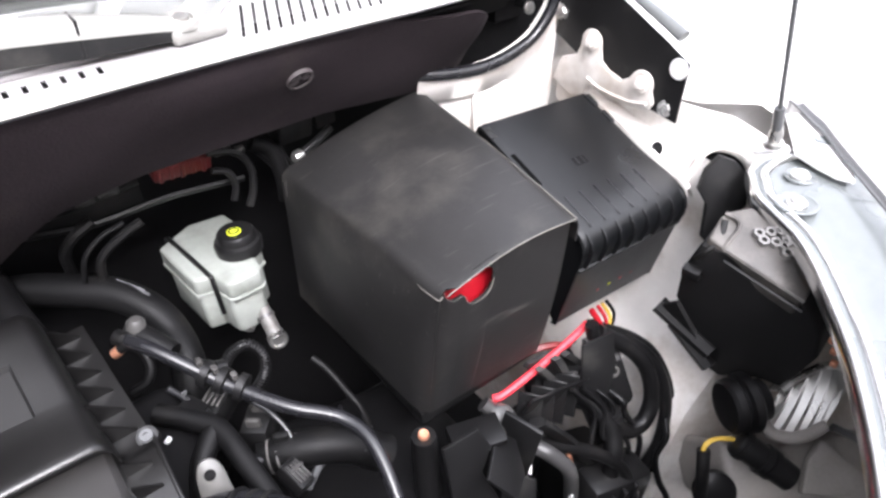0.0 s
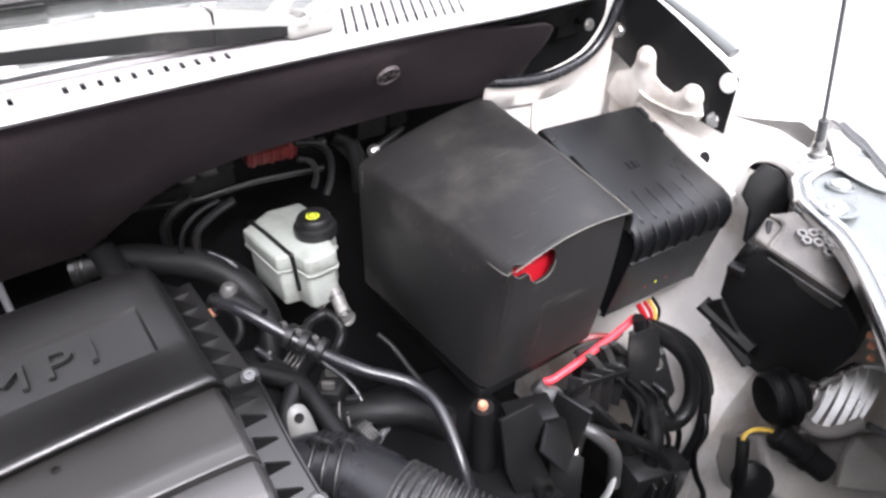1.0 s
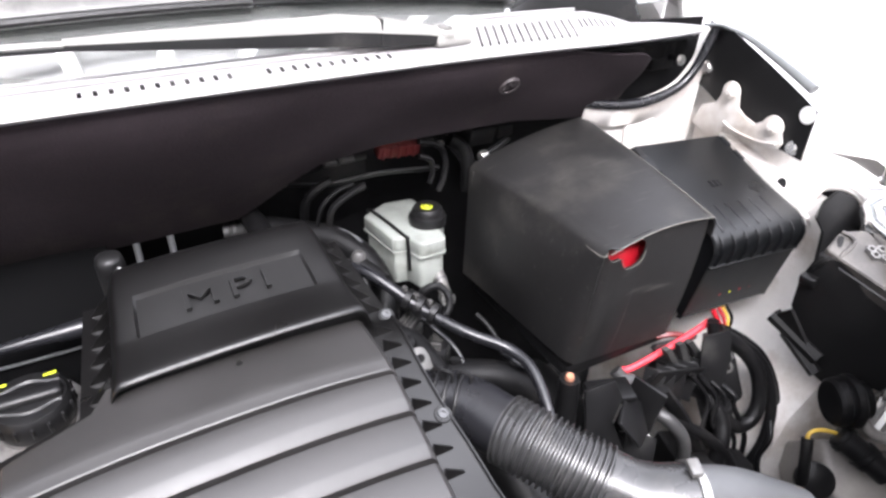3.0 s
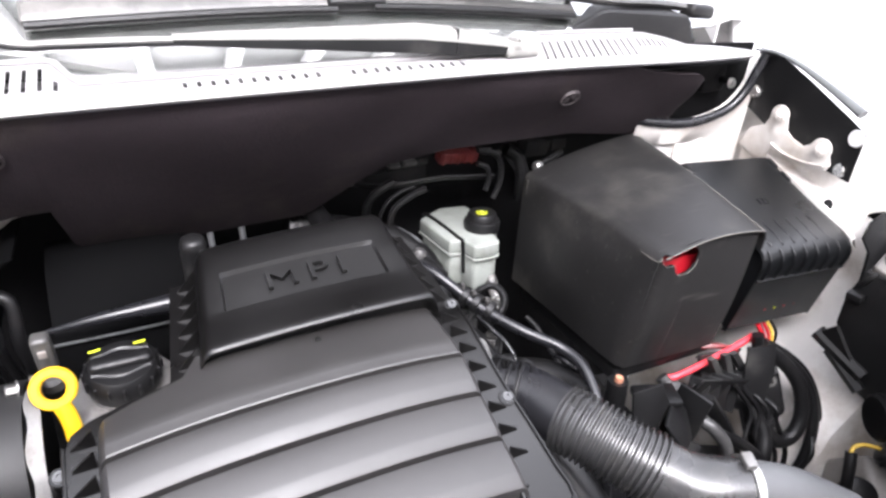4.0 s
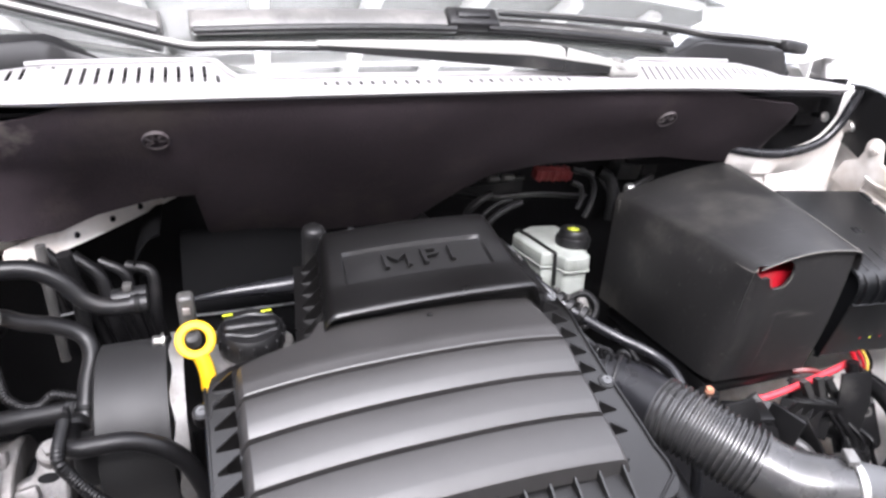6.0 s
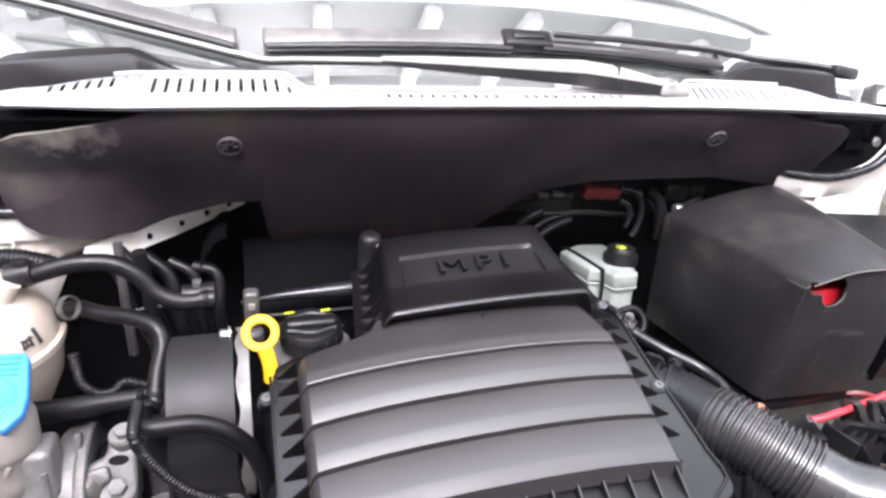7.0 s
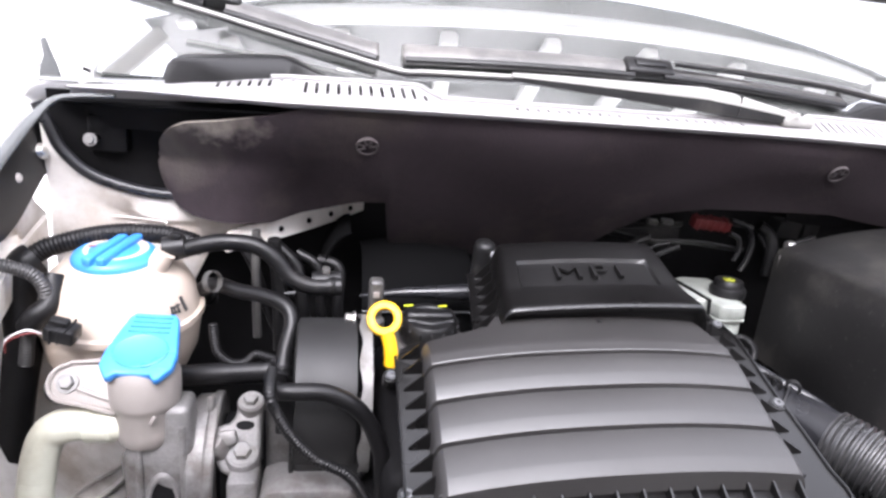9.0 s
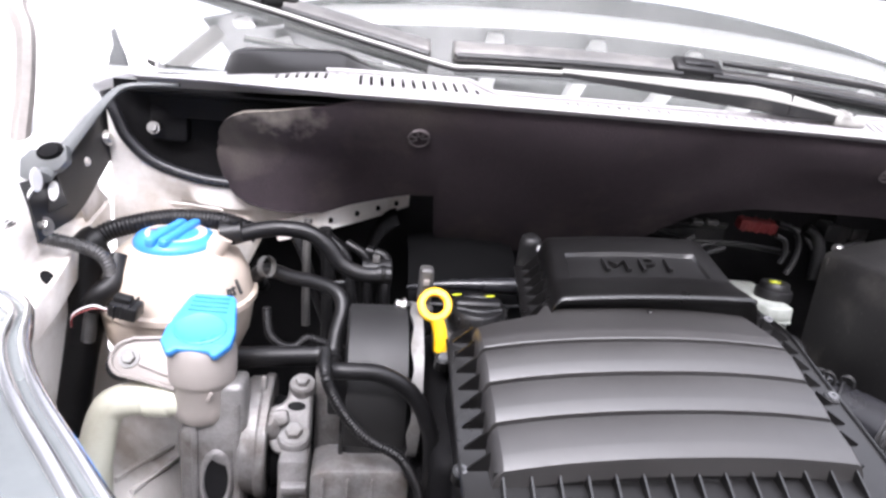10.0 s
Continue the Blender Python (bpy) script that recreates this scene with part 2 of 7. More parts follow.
_l.new(_m1.outputs[0], _m2.inputs[1])
_l.new(_film.outputs[0], _m2.inputs[2])
_l.new(_m2.outputs[0], _n["Material Output"].inputs["Surface"])


# ---- shape helpers ----
def V(*c):
    return Vector(c)


def finish(bm, name, material, smooth=38):
    bmesh.ops.recalc_face_normals(bm, faces=bm.faces)
    limit = radians(smooth)
    for f in bm.faces:
        f.smooth = True
    for e in bm.edges:
        e.smooth = len(e.link_faces) == 2 and e.calc_face_angle(0) < limit
    me = bpy.data.meshes.new(name)
    bm.to_mesh(me)
    bm.free()
    me.materials.append(material)
    return me


def thing(name, at, label, category, group="", kind=""):
    """An empty at its base that holds the parts of a thing."""
    ob = new(name)
    ob.location = at
    ob.empty_display_size = 0.02
    ob["base"] = list(at)
    return tagged(ob, label, category, group, kind)


def part(name, bm, material, parent, label="", smooth=38):
    """One mesh, drawn in world places, as a part of a thing or of a part."""
    ob = new(name, finish(bm, name, material, smooth))
    ob.parent = parent
    if parent.type == "EMPTY":
        ob.matrix_parent_inverse = Matrix.Translation(-Vector(parent["base"]))
    return tagged(ob, label)


def single(name, bm, material, label, category, kind="", group="", smooth=38):
    return tagged(new(name, finish(bm, name, material, smooth)), label, category, group, kind)


def join(*some):
    out = bmesh.new()
    for b in some:
        me = bpy.data.meshes.new("tmp")
        b.to_mesh(me)
        b.free()
        out.from_mesh(me)
        bpy.data.meshes.remove(me)
    return out


def spline(pts, steps=6):
    p = [Vector(q) for q in pts]
    if len(p) < 3:
        return p
    p = [2 * p[0] - p[1]] + p + [2 * p[-1] - p[-2]]
    out = []
    for i in range(1, len(p) - 2):
        a, b, c, d = p[i - 1:i + 3]
        for k in range(steps):
            t = k / steps
            out.append(0.5 * (2 * b + (c - a) * t + (2 * a - 5 * b + 4 * c - d) * t * t + (3 * b - a - 3 * c + d) * t ** 3))
    out.append(p[-2])
    return out


def tube(pts, r, seg=10, steps=6, wave=0.0, pitch=0.004, flat=1.0, up=None, ends=None):
    """A round hose along pts; wave and pitch make it corrugated; ends: radius factors at start and end; flat squashes it."""
    path = spline(pts, steps)
    if wave:
        dense, carry = [path[0]], 0.0
        step = pitch / 4
        for a, b in zip(path, path[1:]):
            d = (b - a).length
            s = step - carry
            while s <= d:
                dense.append(a.lerp(b, s / d))
                s += step
            carry = d - (s - step)
        path = dense
    bm = bmesh.new()
    rings, n = [], len(path)
    ref = Vector(up) if up else None
    side = None
    for i, p in enumerate(path):
        d = (path[min(i + 1, n - 1)] - path[max(i - 1, 0)]).normalized()
        if ref:
            side = d.cross(ref).normalized()
        elif side is None:
            side = d.orthogonal().normalized()
        else:
            side = (side - d * side.dot(d)).normalized()
        other = d.cross(side)
        f = i / max(n - 1, 1)
        rad = r if not ends else r * (ends[0] + (ends[1] - ends[0]) * f)
        if wave:
            rad += wave * (0.5 if i % 4 in (1, 2) else -0.5)
        rings.append([bm.verts.new(p + rad * (math.cos(a) * side + flat * math.sin(a) * other))
                      for a in (2 * math.pi * k / seg for k in range(seg))])
    for a, b in zip(rings, rings[1:]):
        for k in range(seg):
            bm.faces.new((a[k], a[(k + 1) % seg], b[(k + 1) % seg], b[k]))
    bm.faces.new(rings[0][::-1])
    bm.faces.new(rings[-1])
    return bm


def lathe(profile, m, seg=28, cap=True):
    """A turned shape: profile of (radius, height), about the z axis of m."""
    bm = bmesh.new()
    rings = []
    for r, z in profile:
        if r < 1e-6:
            rings.append([bm.verts.new(m @ V(0, 0, z))])
        else:
            rings.append([bm.verts.new(m @ V(r * math.cos(a), r * math.sin(a), z))
                          for a in (2 * math.pi * k / seg for k in range(seg))])
    for a, b in zip(rings, rings[1:]):
        for k in range(seg):
            q = [a[k % len(a)], a[(k + 1) % seg % len(a)], b[(k + 1) % seg % len(b)], b[k % len(b)]]
            q = list(dict.fromkeys(q))
            if len(q) > 2:
                bm.faces.new(q)
    for ring in (rings[0], rings[-1]) if cap else ():
        if len(ring) > 2:
            bm.faces.new(ring)
    return bm


def block(size, m, bev=0.003, segs=2, taper=1.0):
    """A rounded box of that size, centred on m; taper narrows its top."""
    bm = bmesh.new()
    bmesh.ops.create_cube(bm, size=1)
    for v in bm.verts:
        k = taper if v.co.z > 0 else 1
        v.co = V(v.co.x * size[0] * k, v.co.y * size[1] * k, v.co.z * size[2])
    if bev:
        bmesh.ops.bevel(bm, geom=bm.edges[:], offset=bev, segments=segs, profile=0.5, affect="EDGES")
    bm.transform(m)
    return bm


def prism(poly, depth, m, bev=0.002, segs=2):
    """A plate with that outline in the xy plane of m, depth thick along its z."""
    bm = bmesh.new()
    lo = [bm.verts.new(V(x, y, 0)) for x, y in poly]
    f = bm.faces.new(lo)
    out = bmesh.ops.extrude_face_region(bm, geom=[f])
    bmesh.ops.translate(bm, verts=[g for g in out["geom"] if isinstance(g, bmesh.types.BMVert)], vec=(0, 0, depth))
    bmesh.ops.recalc_face_normals(bm, faces=bm.faces)
    if bev:
        sharp = [e for e in bm.edges if len(e.link_faces) == 2 and e.calc_face_angle(0) > 0.5]
        bmesh.ops.bevel(bm, geom=sharp, offset=bev, segments=segs, profile=0.5, affect="EDGES", clamp_overlap=True)
    bm.transform(m)
    return bm


def sheet(rows, thick=0.002, closed=False):
    """A bent sheet through rows of points, with thickness."""
    bm = bmesh.new()
    g = [[bm.verts.new(Vector(p)) for p in row] for row in rows]
    for a, b in zip(g, g[1:]):
        for k in range(len(a) - 1):
            bm.faces.new((a[k], a[k + 1], b[k + 1], b[k]))
    bmesh.ops.recalc_face_normals(bm, faces=bm.faces)
    if thick:
        bmesh.ops.solidify(bm, geom=bm.faces[:], thickness=thick)
    return bm


def arc(cx, cy, r, a0, a1, n=6):
    return [(cx + r * math.cos(radians(a0 + (a1 - a0) * k / n)), cy + r * math.sin(radians(a0 + (a1 - a0) * k / n))) for k in range(n + 1)]


def rounded(w, h, r, n=4):
    """The outline of a rounded rectangle about the origin."""
    out = []
    for cx, cy, a in ((w / 2 - r, h / 2 - r, 0), (-w / 2 + r, h / 2 - r, 90), (-w / 2 + r, -h / 2 + r, 180), (w / 2 - r, -h / 2 + r, 270)):
        out += arc(cx, cy, r, a, a + 90, n)
    return out


def interp(x, xs, ys):
    return float(np.interp(x, xs, ys))


def aim(at, way, spin=0):
    """A pose at a place whose z axis points along way."""
    return Matrix.Translation(at) @ Vector(way).to_track_quat("Z", "Y").to_matrix().to_4x4() @ Matrix.Rotation(radians(spin), 4, "Z")


def stand(at, ex, ey):
    """A pose at a place from the directions of its x and y axes."""
    ex, ey = Vector(ex).normalized(), Vector(ey)
    ey = (ey - ex * ey.dot(ex)).normalized()
    m = Matrix((ex, ey, ex.cross(ey))).transposed().to_4x4()
    m.translation = at
    return m


def hexbolt(at, way, r=0.008, h=0.006, parent=None, name="bolt", material=None, label=""):
    m = aim(at, way)
    bm = join(lathe([(0, 0), (r * 1.5, 0), (r * 1.5, 0.0015), (0, 0.0015)], m, 20),
              lathe([(0, 0.0015), (r, 0.0015), (r, h), (r * 0.85, h + 0.001), (0, h + 0.001)], m, 6))
    return part(name, bm, material or STEEL, parent, label, 25)


# ---- the ground and the body round the bay ----
bm = bmesh.new()
bmesh.ops.create_grid(bm, x_segments=2, y_segments=2, size=200)
single("ground", bm, GROUND, "pale concrete ground under and round the car", "ground", "structure")


# added out of view: cuts the low front sky so front faces stay dark
single("wall_front_block", block((14, 0.2, 4.2), pose(0, -3.8, 2.1), 0), FRONTWALL, "unseen grey wall added before the car to block low sky", "wall", "structure")


# added backdrop that stands in for the bright white horizon
single("wall_far", block((26, 0.2, 5), pose(0, 9, 2.5), 0), WHITE, "plain white wall added behind the car to whiten the skyline", "wall", "structure")


def cowl_front(x):
    return -0.032 + 0.075 * max(0.0, (abs(x) - 0.45) / 0.33) ** 2


def cowl_top(x):
    return 1.053 - (0.009 if x < 0 else 0.028) * (abs(x) / 0.78) ** 3


def cowl_back(x):
    """How far the grille reaches back: deep at the slotted ends, narrow in the middle."""
    return interp(x, [-0.62, -0.549, -0.51, -0.466, -0.2825, -0.2755, -0.262, -0.253, 0.262, 0.27, 0.285, 0.29, 0.48, 0.515, 0.56, 0.62],
                  [0.02, 0.024, 0.046, 0.062, 0.064, 0.058, 0.02, 0.002, 0.002, 0.006, 0.05, 0.056, 0.057, 0.04, 0.016, 0.02])


def cowl_lean(x):
    """The slots lean outwards on the battery's side."""
    return interp(x, [0.25, 0.285, 0.53, 0.6], [0, 0.42, 0.42, 0])


VS = (0.0, 0.12, 0.3, 0.42, 0.55, 0.65, 0.75, 0.86, 0.93, 1.0)
SLOTS = [(-0.2775, 0.3, 0.55)] + [(-0.2917 - 0.01425 * k, 0.3, 0.86) for k in range(11)] + [(-0.4527, 0.86, 0.93), (-0.4673, 0.86, 0.93)]
SLOTS += [(-0.481 - 0.0125 * k, 0.55, 0.93) for k in range(6)]
SLOTS += [(0.2915 + 0.0124 * k, 0.12, 0.75) for k in range(13)] + [(0.4575 + 0.0095 * k, 0.42, 0.75) for k in range(7)]
SLOTS += [(-0.157 + 0.0144 * k, 0.3, 0.65) for k in range(11)] + [(0.029 + 0.0142 * k, 0.3, 0.65) for k in range(11)]


def build_cowl():
    wide = {round(x, 4): 0.0042 if x < 0.27 else 0.003 for x, _, _ in SLOTS}
    xs = {round(-0.72 + 0.02 * k, 4) for k in range(73)}
    for x, w in wide.items():
        xs = {q for q in xs if not x - 0.003 < q < x + w + 0.003} | {x, round(x + w, 4)}
    xs = sorted(xs)
    starts = {round(x, 4): (a, b) for x, a, b in SLOTS}
    bm = bmesh.new()
    cols = []
    for x in xs:
        f, t, b, k = cowl_front(x), cowl_top(x), cowl_back(x), cowl_lean(x)
        q = interp(x, [-0.62, -0.45], [0.4, 1.0])
        col = [V(x, f + 0.012, t - 0.007 - 0.012 * q), V(x, f + 0.001, t - 0.0065 - 0.01 * q), V(x, f - 0.0035, t - 0.0065 - 0.006 * q), V(x, f - 0.001, t - 0.0065 - 0.0025 * q)]
        col += [V(x + k * (b - f) * v, f + 0.006 + (b - f) * v, t - 0.0065 + 0.2 * (b - f) * v) for v in VS]
        col += [V(x + k * (b - f), f + 0.009 + (b - f), t - 0.0085 + 0.2 * (b - f)), V(x + k * (b - f), f + 0.012 + (b - f), t - 0.022)]
        cols.append([bm.verts.new(p) for p in col])
    for x, a, b in zip(xs, cols, cols[1:]):
        lo, hi = starts.get(x, (9, 9))
        for k in range(len(a) - 1):
            if 4 <= k < 3 + len(VS) and VS[k - 4] >= lo and VS[k - 3] <= hi:
                continue
            bm.faces.new((a[k], a[k + 1], b[k + 1], b[k]))
    bmesh.ops.recalc_face_normals(bm, faces=bm.faces)
    bmesh.ops.solidify(bm, geom=bm.faces[:], thickness=0.0015)
    return single("cowl_grille", bm, COWL, "weathered grey plastic cowl grille with rows of slots", "cowl grille", "structure", smooth=50)


build_cowl()


# black void behind the slots and the well of the wipers
xs = sorted(set(np.linspace(-0.6, 0.6, 61)) | {s * q for s in (-1, 1) for q in (0.253, 0.258, 0.262, 0.266, 0.27, 0.2755, 0.279, 0.285, 0.29)})
single("grille_bead", tube([V(x + cowl_lean(x) * (cowl_back(x) - cowl_front(x)), 0.007 + cowl_back(x), cowl_top(x) - 0.0045 + 0.2 * (cowl_back(x) - cowl_front(x))) for x in xs if -0.49 < x < 0.47], 0.0035, 8, 1), COWL,
       "pale raised bead along the back of the cowl grille", "bead", "structure")
rows = [[V(x, cowl_back(x) + 0.012, cowl_top(x) - 0.016), V(x, 0.05 + cowl_back(x) * 0.3, cowl_top(x) - 0.012), V(x, 0.072 + 0.06 * (x / 0.75) ** 2, cowl_top(x) + 0.006)] for x in xs]
single("cowl_well", sheet(rows, 0.002), COWL, "pale grey plastic well below the wipers", "cowl well", "structure", smooth=50)
# sheet laid under the slots so that they read dark
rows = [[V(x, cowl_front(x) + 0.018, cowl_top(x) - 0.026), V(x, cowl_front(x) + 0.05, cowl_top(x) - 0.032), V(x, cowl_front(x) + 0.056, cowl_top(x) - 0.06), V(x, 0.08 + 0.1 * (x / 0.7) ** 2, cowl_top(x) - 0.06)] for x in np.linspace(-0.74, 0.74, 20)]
single("cowl_tray", sheet(rows, 0.003), VOID, "near-black tray giving the cowl slots their shade", "cowl tray", "structure")

# windscreen and what lies behind it
def screen_at(x, s):
    """A place on the windscreen, s metres up its slope."""
    base = V(x, 0.05 + 0.06 * (x / 0.75) ** 2, 1.052)
    return base + V(0, 0.766, 0.643) * s


single("windscreen", sheet([[screen_at(x, s) for s in np.linspace(0, 0.9, 8)] for x in np.linspace(-0.72, 0.72, 25)], 0.005), GLASS,
       "bright windscreen reflecting the raised bonnet", "windscreen", "structure").visible_shadow = False
cabin = [[screen_at(x, 0.9) + V(0, 0.004, 0.004), V(x, 1.4, 1.8), V(x, 1.45, 1.7), V(x, 1.45, 0.6)] for x in np.linspace(-0.74, 0.74, 5)]
single("cabin_lining", sheet(cabin, 0.01), DASH, "grey lining of the cabin roof and rear wall", "cabin lining", "structure")
for s in (-1, 1):
    side_wall = [[screen_at(s * 0.735, k) + V(0, 0.01, 0), V(s * 0.74, 1.45, 0.8 + 0.2 * n)] for n, k in enumerate(np.linspace(0, 0.9, 6))]
    single("cabin_side", sheet(side_wall, 0.01), DASH, "grey inside of the cabin's side", "cabin side", "structure")
rows = [[V(x, 0.13 + 0.16 * (x / 0.75) ** 2, 1.0), V(x, 0.3, 1.06), V(x, 0.55, 1.1), V(x, 0.8, 1.05), V(x, 0.85, 0.6)] for x in np.linspace(-0.72, 0.72, 12)]
single("dashboard", sheet(rows, 0.01), DASH, "grey dashboard behind the windscreen", "dashboard", "structure")
for s in (-1, 1):
    rows = []
    for k in np.linspace(0.0, 0.9, 10):
        p = screen_at(s * 0.715, k)
        rows.append([p + V(0, 0.0, -0.03), p + V(0, -0.004, 0.004), p + V(s * 0.02, -0.012, 0.012), p + V(s * 0.07, 0.0, 0.006), p + V(s * 0.15, 0.06, -0.1)])
    single("windscreen_pillar", sheet(rows, 0.004), WHITE, "white painted pillar beside the windscreen", "pillar", "structure", smooth=60)

# the felt lining under the cowl lip
def lining_low(x):
    return interp(x, [-0.62, -0.6, -0.545, -0.48, -0.36, -0.315, -0.306, -0.29, -0.157, 0.0, 0.06, 0.1, 0.185, 0.4, 0.525, 0.6, 0.62],
                  [0.885, 0.88, 0.868, 0.862, 0.898, 0.9, 0.83, 0.803, 0.803, 0.81, 0.87, 0.9, 0.915, 0.915, 0.895, 0.895, 0.895])


def lining_high(x):
    return interp(abs(x), [0, 0.42, 0.48, 0.54, 0.58, 0.603, 0.615, 0.62], [1.038, 1.036, 1.02, 1.01, 1.006, 1.003, 1.002, 1.0])


def lining_at(x, f):
    """A place on the padded lining: f runs from its top under the lip to its lower edge."""
    hi, lo = lining_high(x), lining_low(x)
    k = min(1.0, max(0.0, (abs(x) - 0.57) / 0.0505))
    mid, keep = 0.955, math.sqrt(1 - 0.985 * k * k)
    hi, lo = mid + (hi - mid) * keep, mid + (lo - mid) * keep
    z = hi + (lo - hi) * f
    y = interp(z, [0.8, 0.85, 0.915, 0.95, 0.989, 1.018, 1.03, 1.04], [0.152, 0.11, 0.06, 0.033, 0.004, -0.014, -0.018, -0.019])
    out = min(1.0, max(0.0, (-x - 0.44) / 0.09))
    y += out * (interp(z, [0.86, 0.9, 0.95], [0.034, 0.034, 0.031]) - y) if z < 0.95 else 0.0
    pad = max(0.0, (abs(x) - 0.585) / 0.035)
    return V(x, y + 0.02 * pad ** 2 + 0.003 * math.sin(17 * x) * math.sin(6 * f), z)


rows = []
for x in sorted(set(np.linspace(-0.62, 0.62, 90)) | {-0.3155, -0.305, -0.2895, 0.6, -0.6, 0.612, -0.612, 0.616, -0.616, 0.618, -0.618, 0.592, -0.592}):
    rows.append([lining_at(x, k / 14) for k in range(15)])
single("bulkhead_lining", sheet(rows, 0.004), LINING, "dark brown felt lining along the bulkhead", "lining", "structure", smooth=60)

clip_group = "push clips of the lining"
for x in (-0.35, 0.35):
    hi, lo = lining_high(x), lining_low(x)
    y = lining_at(x, (hi - 0.99) / (hi - lo)).y
    m = aim((x, y - 0.003, 0.987), (0, -0.78, -0.62), 20) @ Matrix.Scale(0.82, 4)
    c = thing("push_clip", (x, y, 0.99), "round grey push clip with spokes in the lining", "clip", clip_group)
    part("hub", lathe([(0.0, 0.001), (0.0175, 0.001), (0.018, -0.004), (0, -0.004)], m, 24), LINING, c)
    part("rim", lathe([(0.0155, 0.001), (0.0158, 0.0035), (0.0182, 0.0035), (0.0188, -0.004)], m, 28, False), CLIPGREY, c)
    for k in range(5):
        part("spoke", block((0.0042, 0.012, 0.003), m @ Matrix.Rotation(2 * math.pi * k / 7 - 1.8, 4, "Z") @ pose(0, 0.0095, 0.0018), 0.0006, 1), CLIPGREY, c)


def side(s):
    """The painted inner wing, bracket and rail of one side of the bay: s is 1 for the battery's side, -1 for the tank's."""
    word = "battery" if s > 0 else "tank"
    # plenum end below the mouth
    curve = spline([(0.76, 0.032, 1.015), (0.748, 0.034, 0.985), (0.735, 0.036, 0.955), (0.70, 0.038, 0.925), (0.63, 0.042, 0.91), (0.56, 0.055, 0.914), (0.5, 0.08, 0.925), (0.43, 0.11, 0.93)], 5)
    if s < 0:
        curve = [V(p.x, p.y, p.z - interp(p.x, [0.5, 0.6, 0.72], [0.016, 0.009, 0.0])) for p in curve]
    rows = []
    for p in [q for q in curve if s < 0 or q.x > 0.525]:
        f = min(1, max(0, (0.76 - p.x) / 0.3))
        rows.append([V(s * p.x, p.y + 0.012, p.z), V(s * p.x, p.y - 0.004, p.z - 0.006), V(s * p.x, p.y + 0.004, p.z - 0.03 - 0.01 * f),
                     V(s * p.x, p.y + 0.014, 0.872), V(s * p.x, p.y + 0.012, interp(p.x, [0.45, 0.56], [0.866, 0.84])), V(s * p.x, p.y + 0.03, interp(p.x, [0.45, 0.56, 0.6], [0.862, 0.83, 0.74]))])
    single("wall_plenum", sheet(rows, 0.002), INNER, "white painted end of the bulkhead below the opening", "bulkhead", "structure", smooth=50)
    if s < 0:
        seam = tube([(-0.685, 0.048, 0.8662), (-0.6625, 0.0475, 0.8662), (-0.62, 0.0475, 0.8622), (-0.6165, 0.048, 0.857), (-0.6145, 0.048, 0.848), (-0.58, 0.056, 0.8435)], 0.0016, 6, 2)
        single("bulkhead_seam", seam, INNER, "pressed seam in the white bulkhead end", "seam", "structure")
    else:
        tab = thing("bulkhead_tab", (s * 0.648, 0.06, 0.81), "small white pressed tab on the bulkhead", "tab", kind="structure")
        part("plate", prism([(x + s * 0.648, z + 0.843) for x, z in rounded(0.066, 0.066, 0.012)], 0.003, pose(0, 0.05, 0, 90, 0, 0), 0.001), INNER, tab)
        part("hole", lathe([(0, 0.001), (0.005, 0.001), (0.0055, 0), (0, 0)], aim((s * 0.634, 0.046, 0.818), (0, -1, 0.1)) @ Matrix.Diagonal((1.5, 0.7, 1, 1)), 14), VOID, tab)
    single("seal", tube([V(s * p.x, p.y - 0.004, p.z) for p in curve], 0.008, 10, 1), SEAL, "glossy black rubber seal round the opening", "seal", "structure")
    # near-black sheet fills the opening with its shade
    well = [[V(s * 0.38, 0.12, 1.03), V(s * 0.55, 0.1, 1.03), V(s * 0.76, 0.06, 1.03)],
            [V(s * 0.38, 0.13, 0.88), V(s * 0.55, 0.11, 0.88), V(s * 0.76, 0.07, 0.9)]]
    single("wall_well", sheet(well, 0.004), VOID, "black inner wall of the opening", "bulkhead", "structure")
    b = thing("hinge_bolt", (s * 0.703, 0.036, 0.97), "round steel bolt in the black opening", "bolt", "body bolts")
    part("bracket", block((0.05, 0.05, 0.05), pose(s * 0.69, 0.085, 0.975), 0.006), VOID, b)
    part("shaft", lathe([(0, 0), (0.005, 0), (0.005, 0.025), (0, 0.025)], aim((s * 0.703, 0.062, 0.97), (0, -1, 0.1)), 12), VOID, b)
    part("head", lathe([(0, 0.006), (0.005, 0.006), (0.006, 0.003), (0.0085, 0.003), (0.0085, 0), (0, 0)], aim((s * 0.703, 0.038, 0.97), (0, -1, 0.2)), 16), CASTDARK if s < 0 else STEEL, b)

    # black bracket plate under the wing rail
    def edge_top(y):
        return interp(y, [-0.17, -0.145, -0.06, 0.0, 0.04], [0.936, 0.95, 0.99, 1.016, 1.024]) - (0.028 if s < 0 else 0.0)

    def edge_low(y):
        return interp(y, [-0.17, -0.13, -0.09, -0.05, 0.0, 0.04], [0.862, 0.868, 0.868, 0.88, 0.905, 0.925])

    rows = [[V(s * (0.762 + 0.008 * k / 4), y, edge_low(y) + (edge_top(y) - edge_low(y)) * k / 4) for k in range(5)] for y in np.linspace(-0.172, 0.048, 14)]
    plate = thing("wing_bracket", (s * 0.78, -0.06, 0.9), "black painted steel bracket under the wing rail", "bracket", kind="structure")
    part("plate", sheet(rows, 0.003), PLASTIC, plate)
    for (y, z) in ((0.032, 0.9524), (-0.154, 0.876)):
        hexbolt((s * 0.7605, y, z), (-s, -0.3, 0.3), 0.007, 0.005, plate)
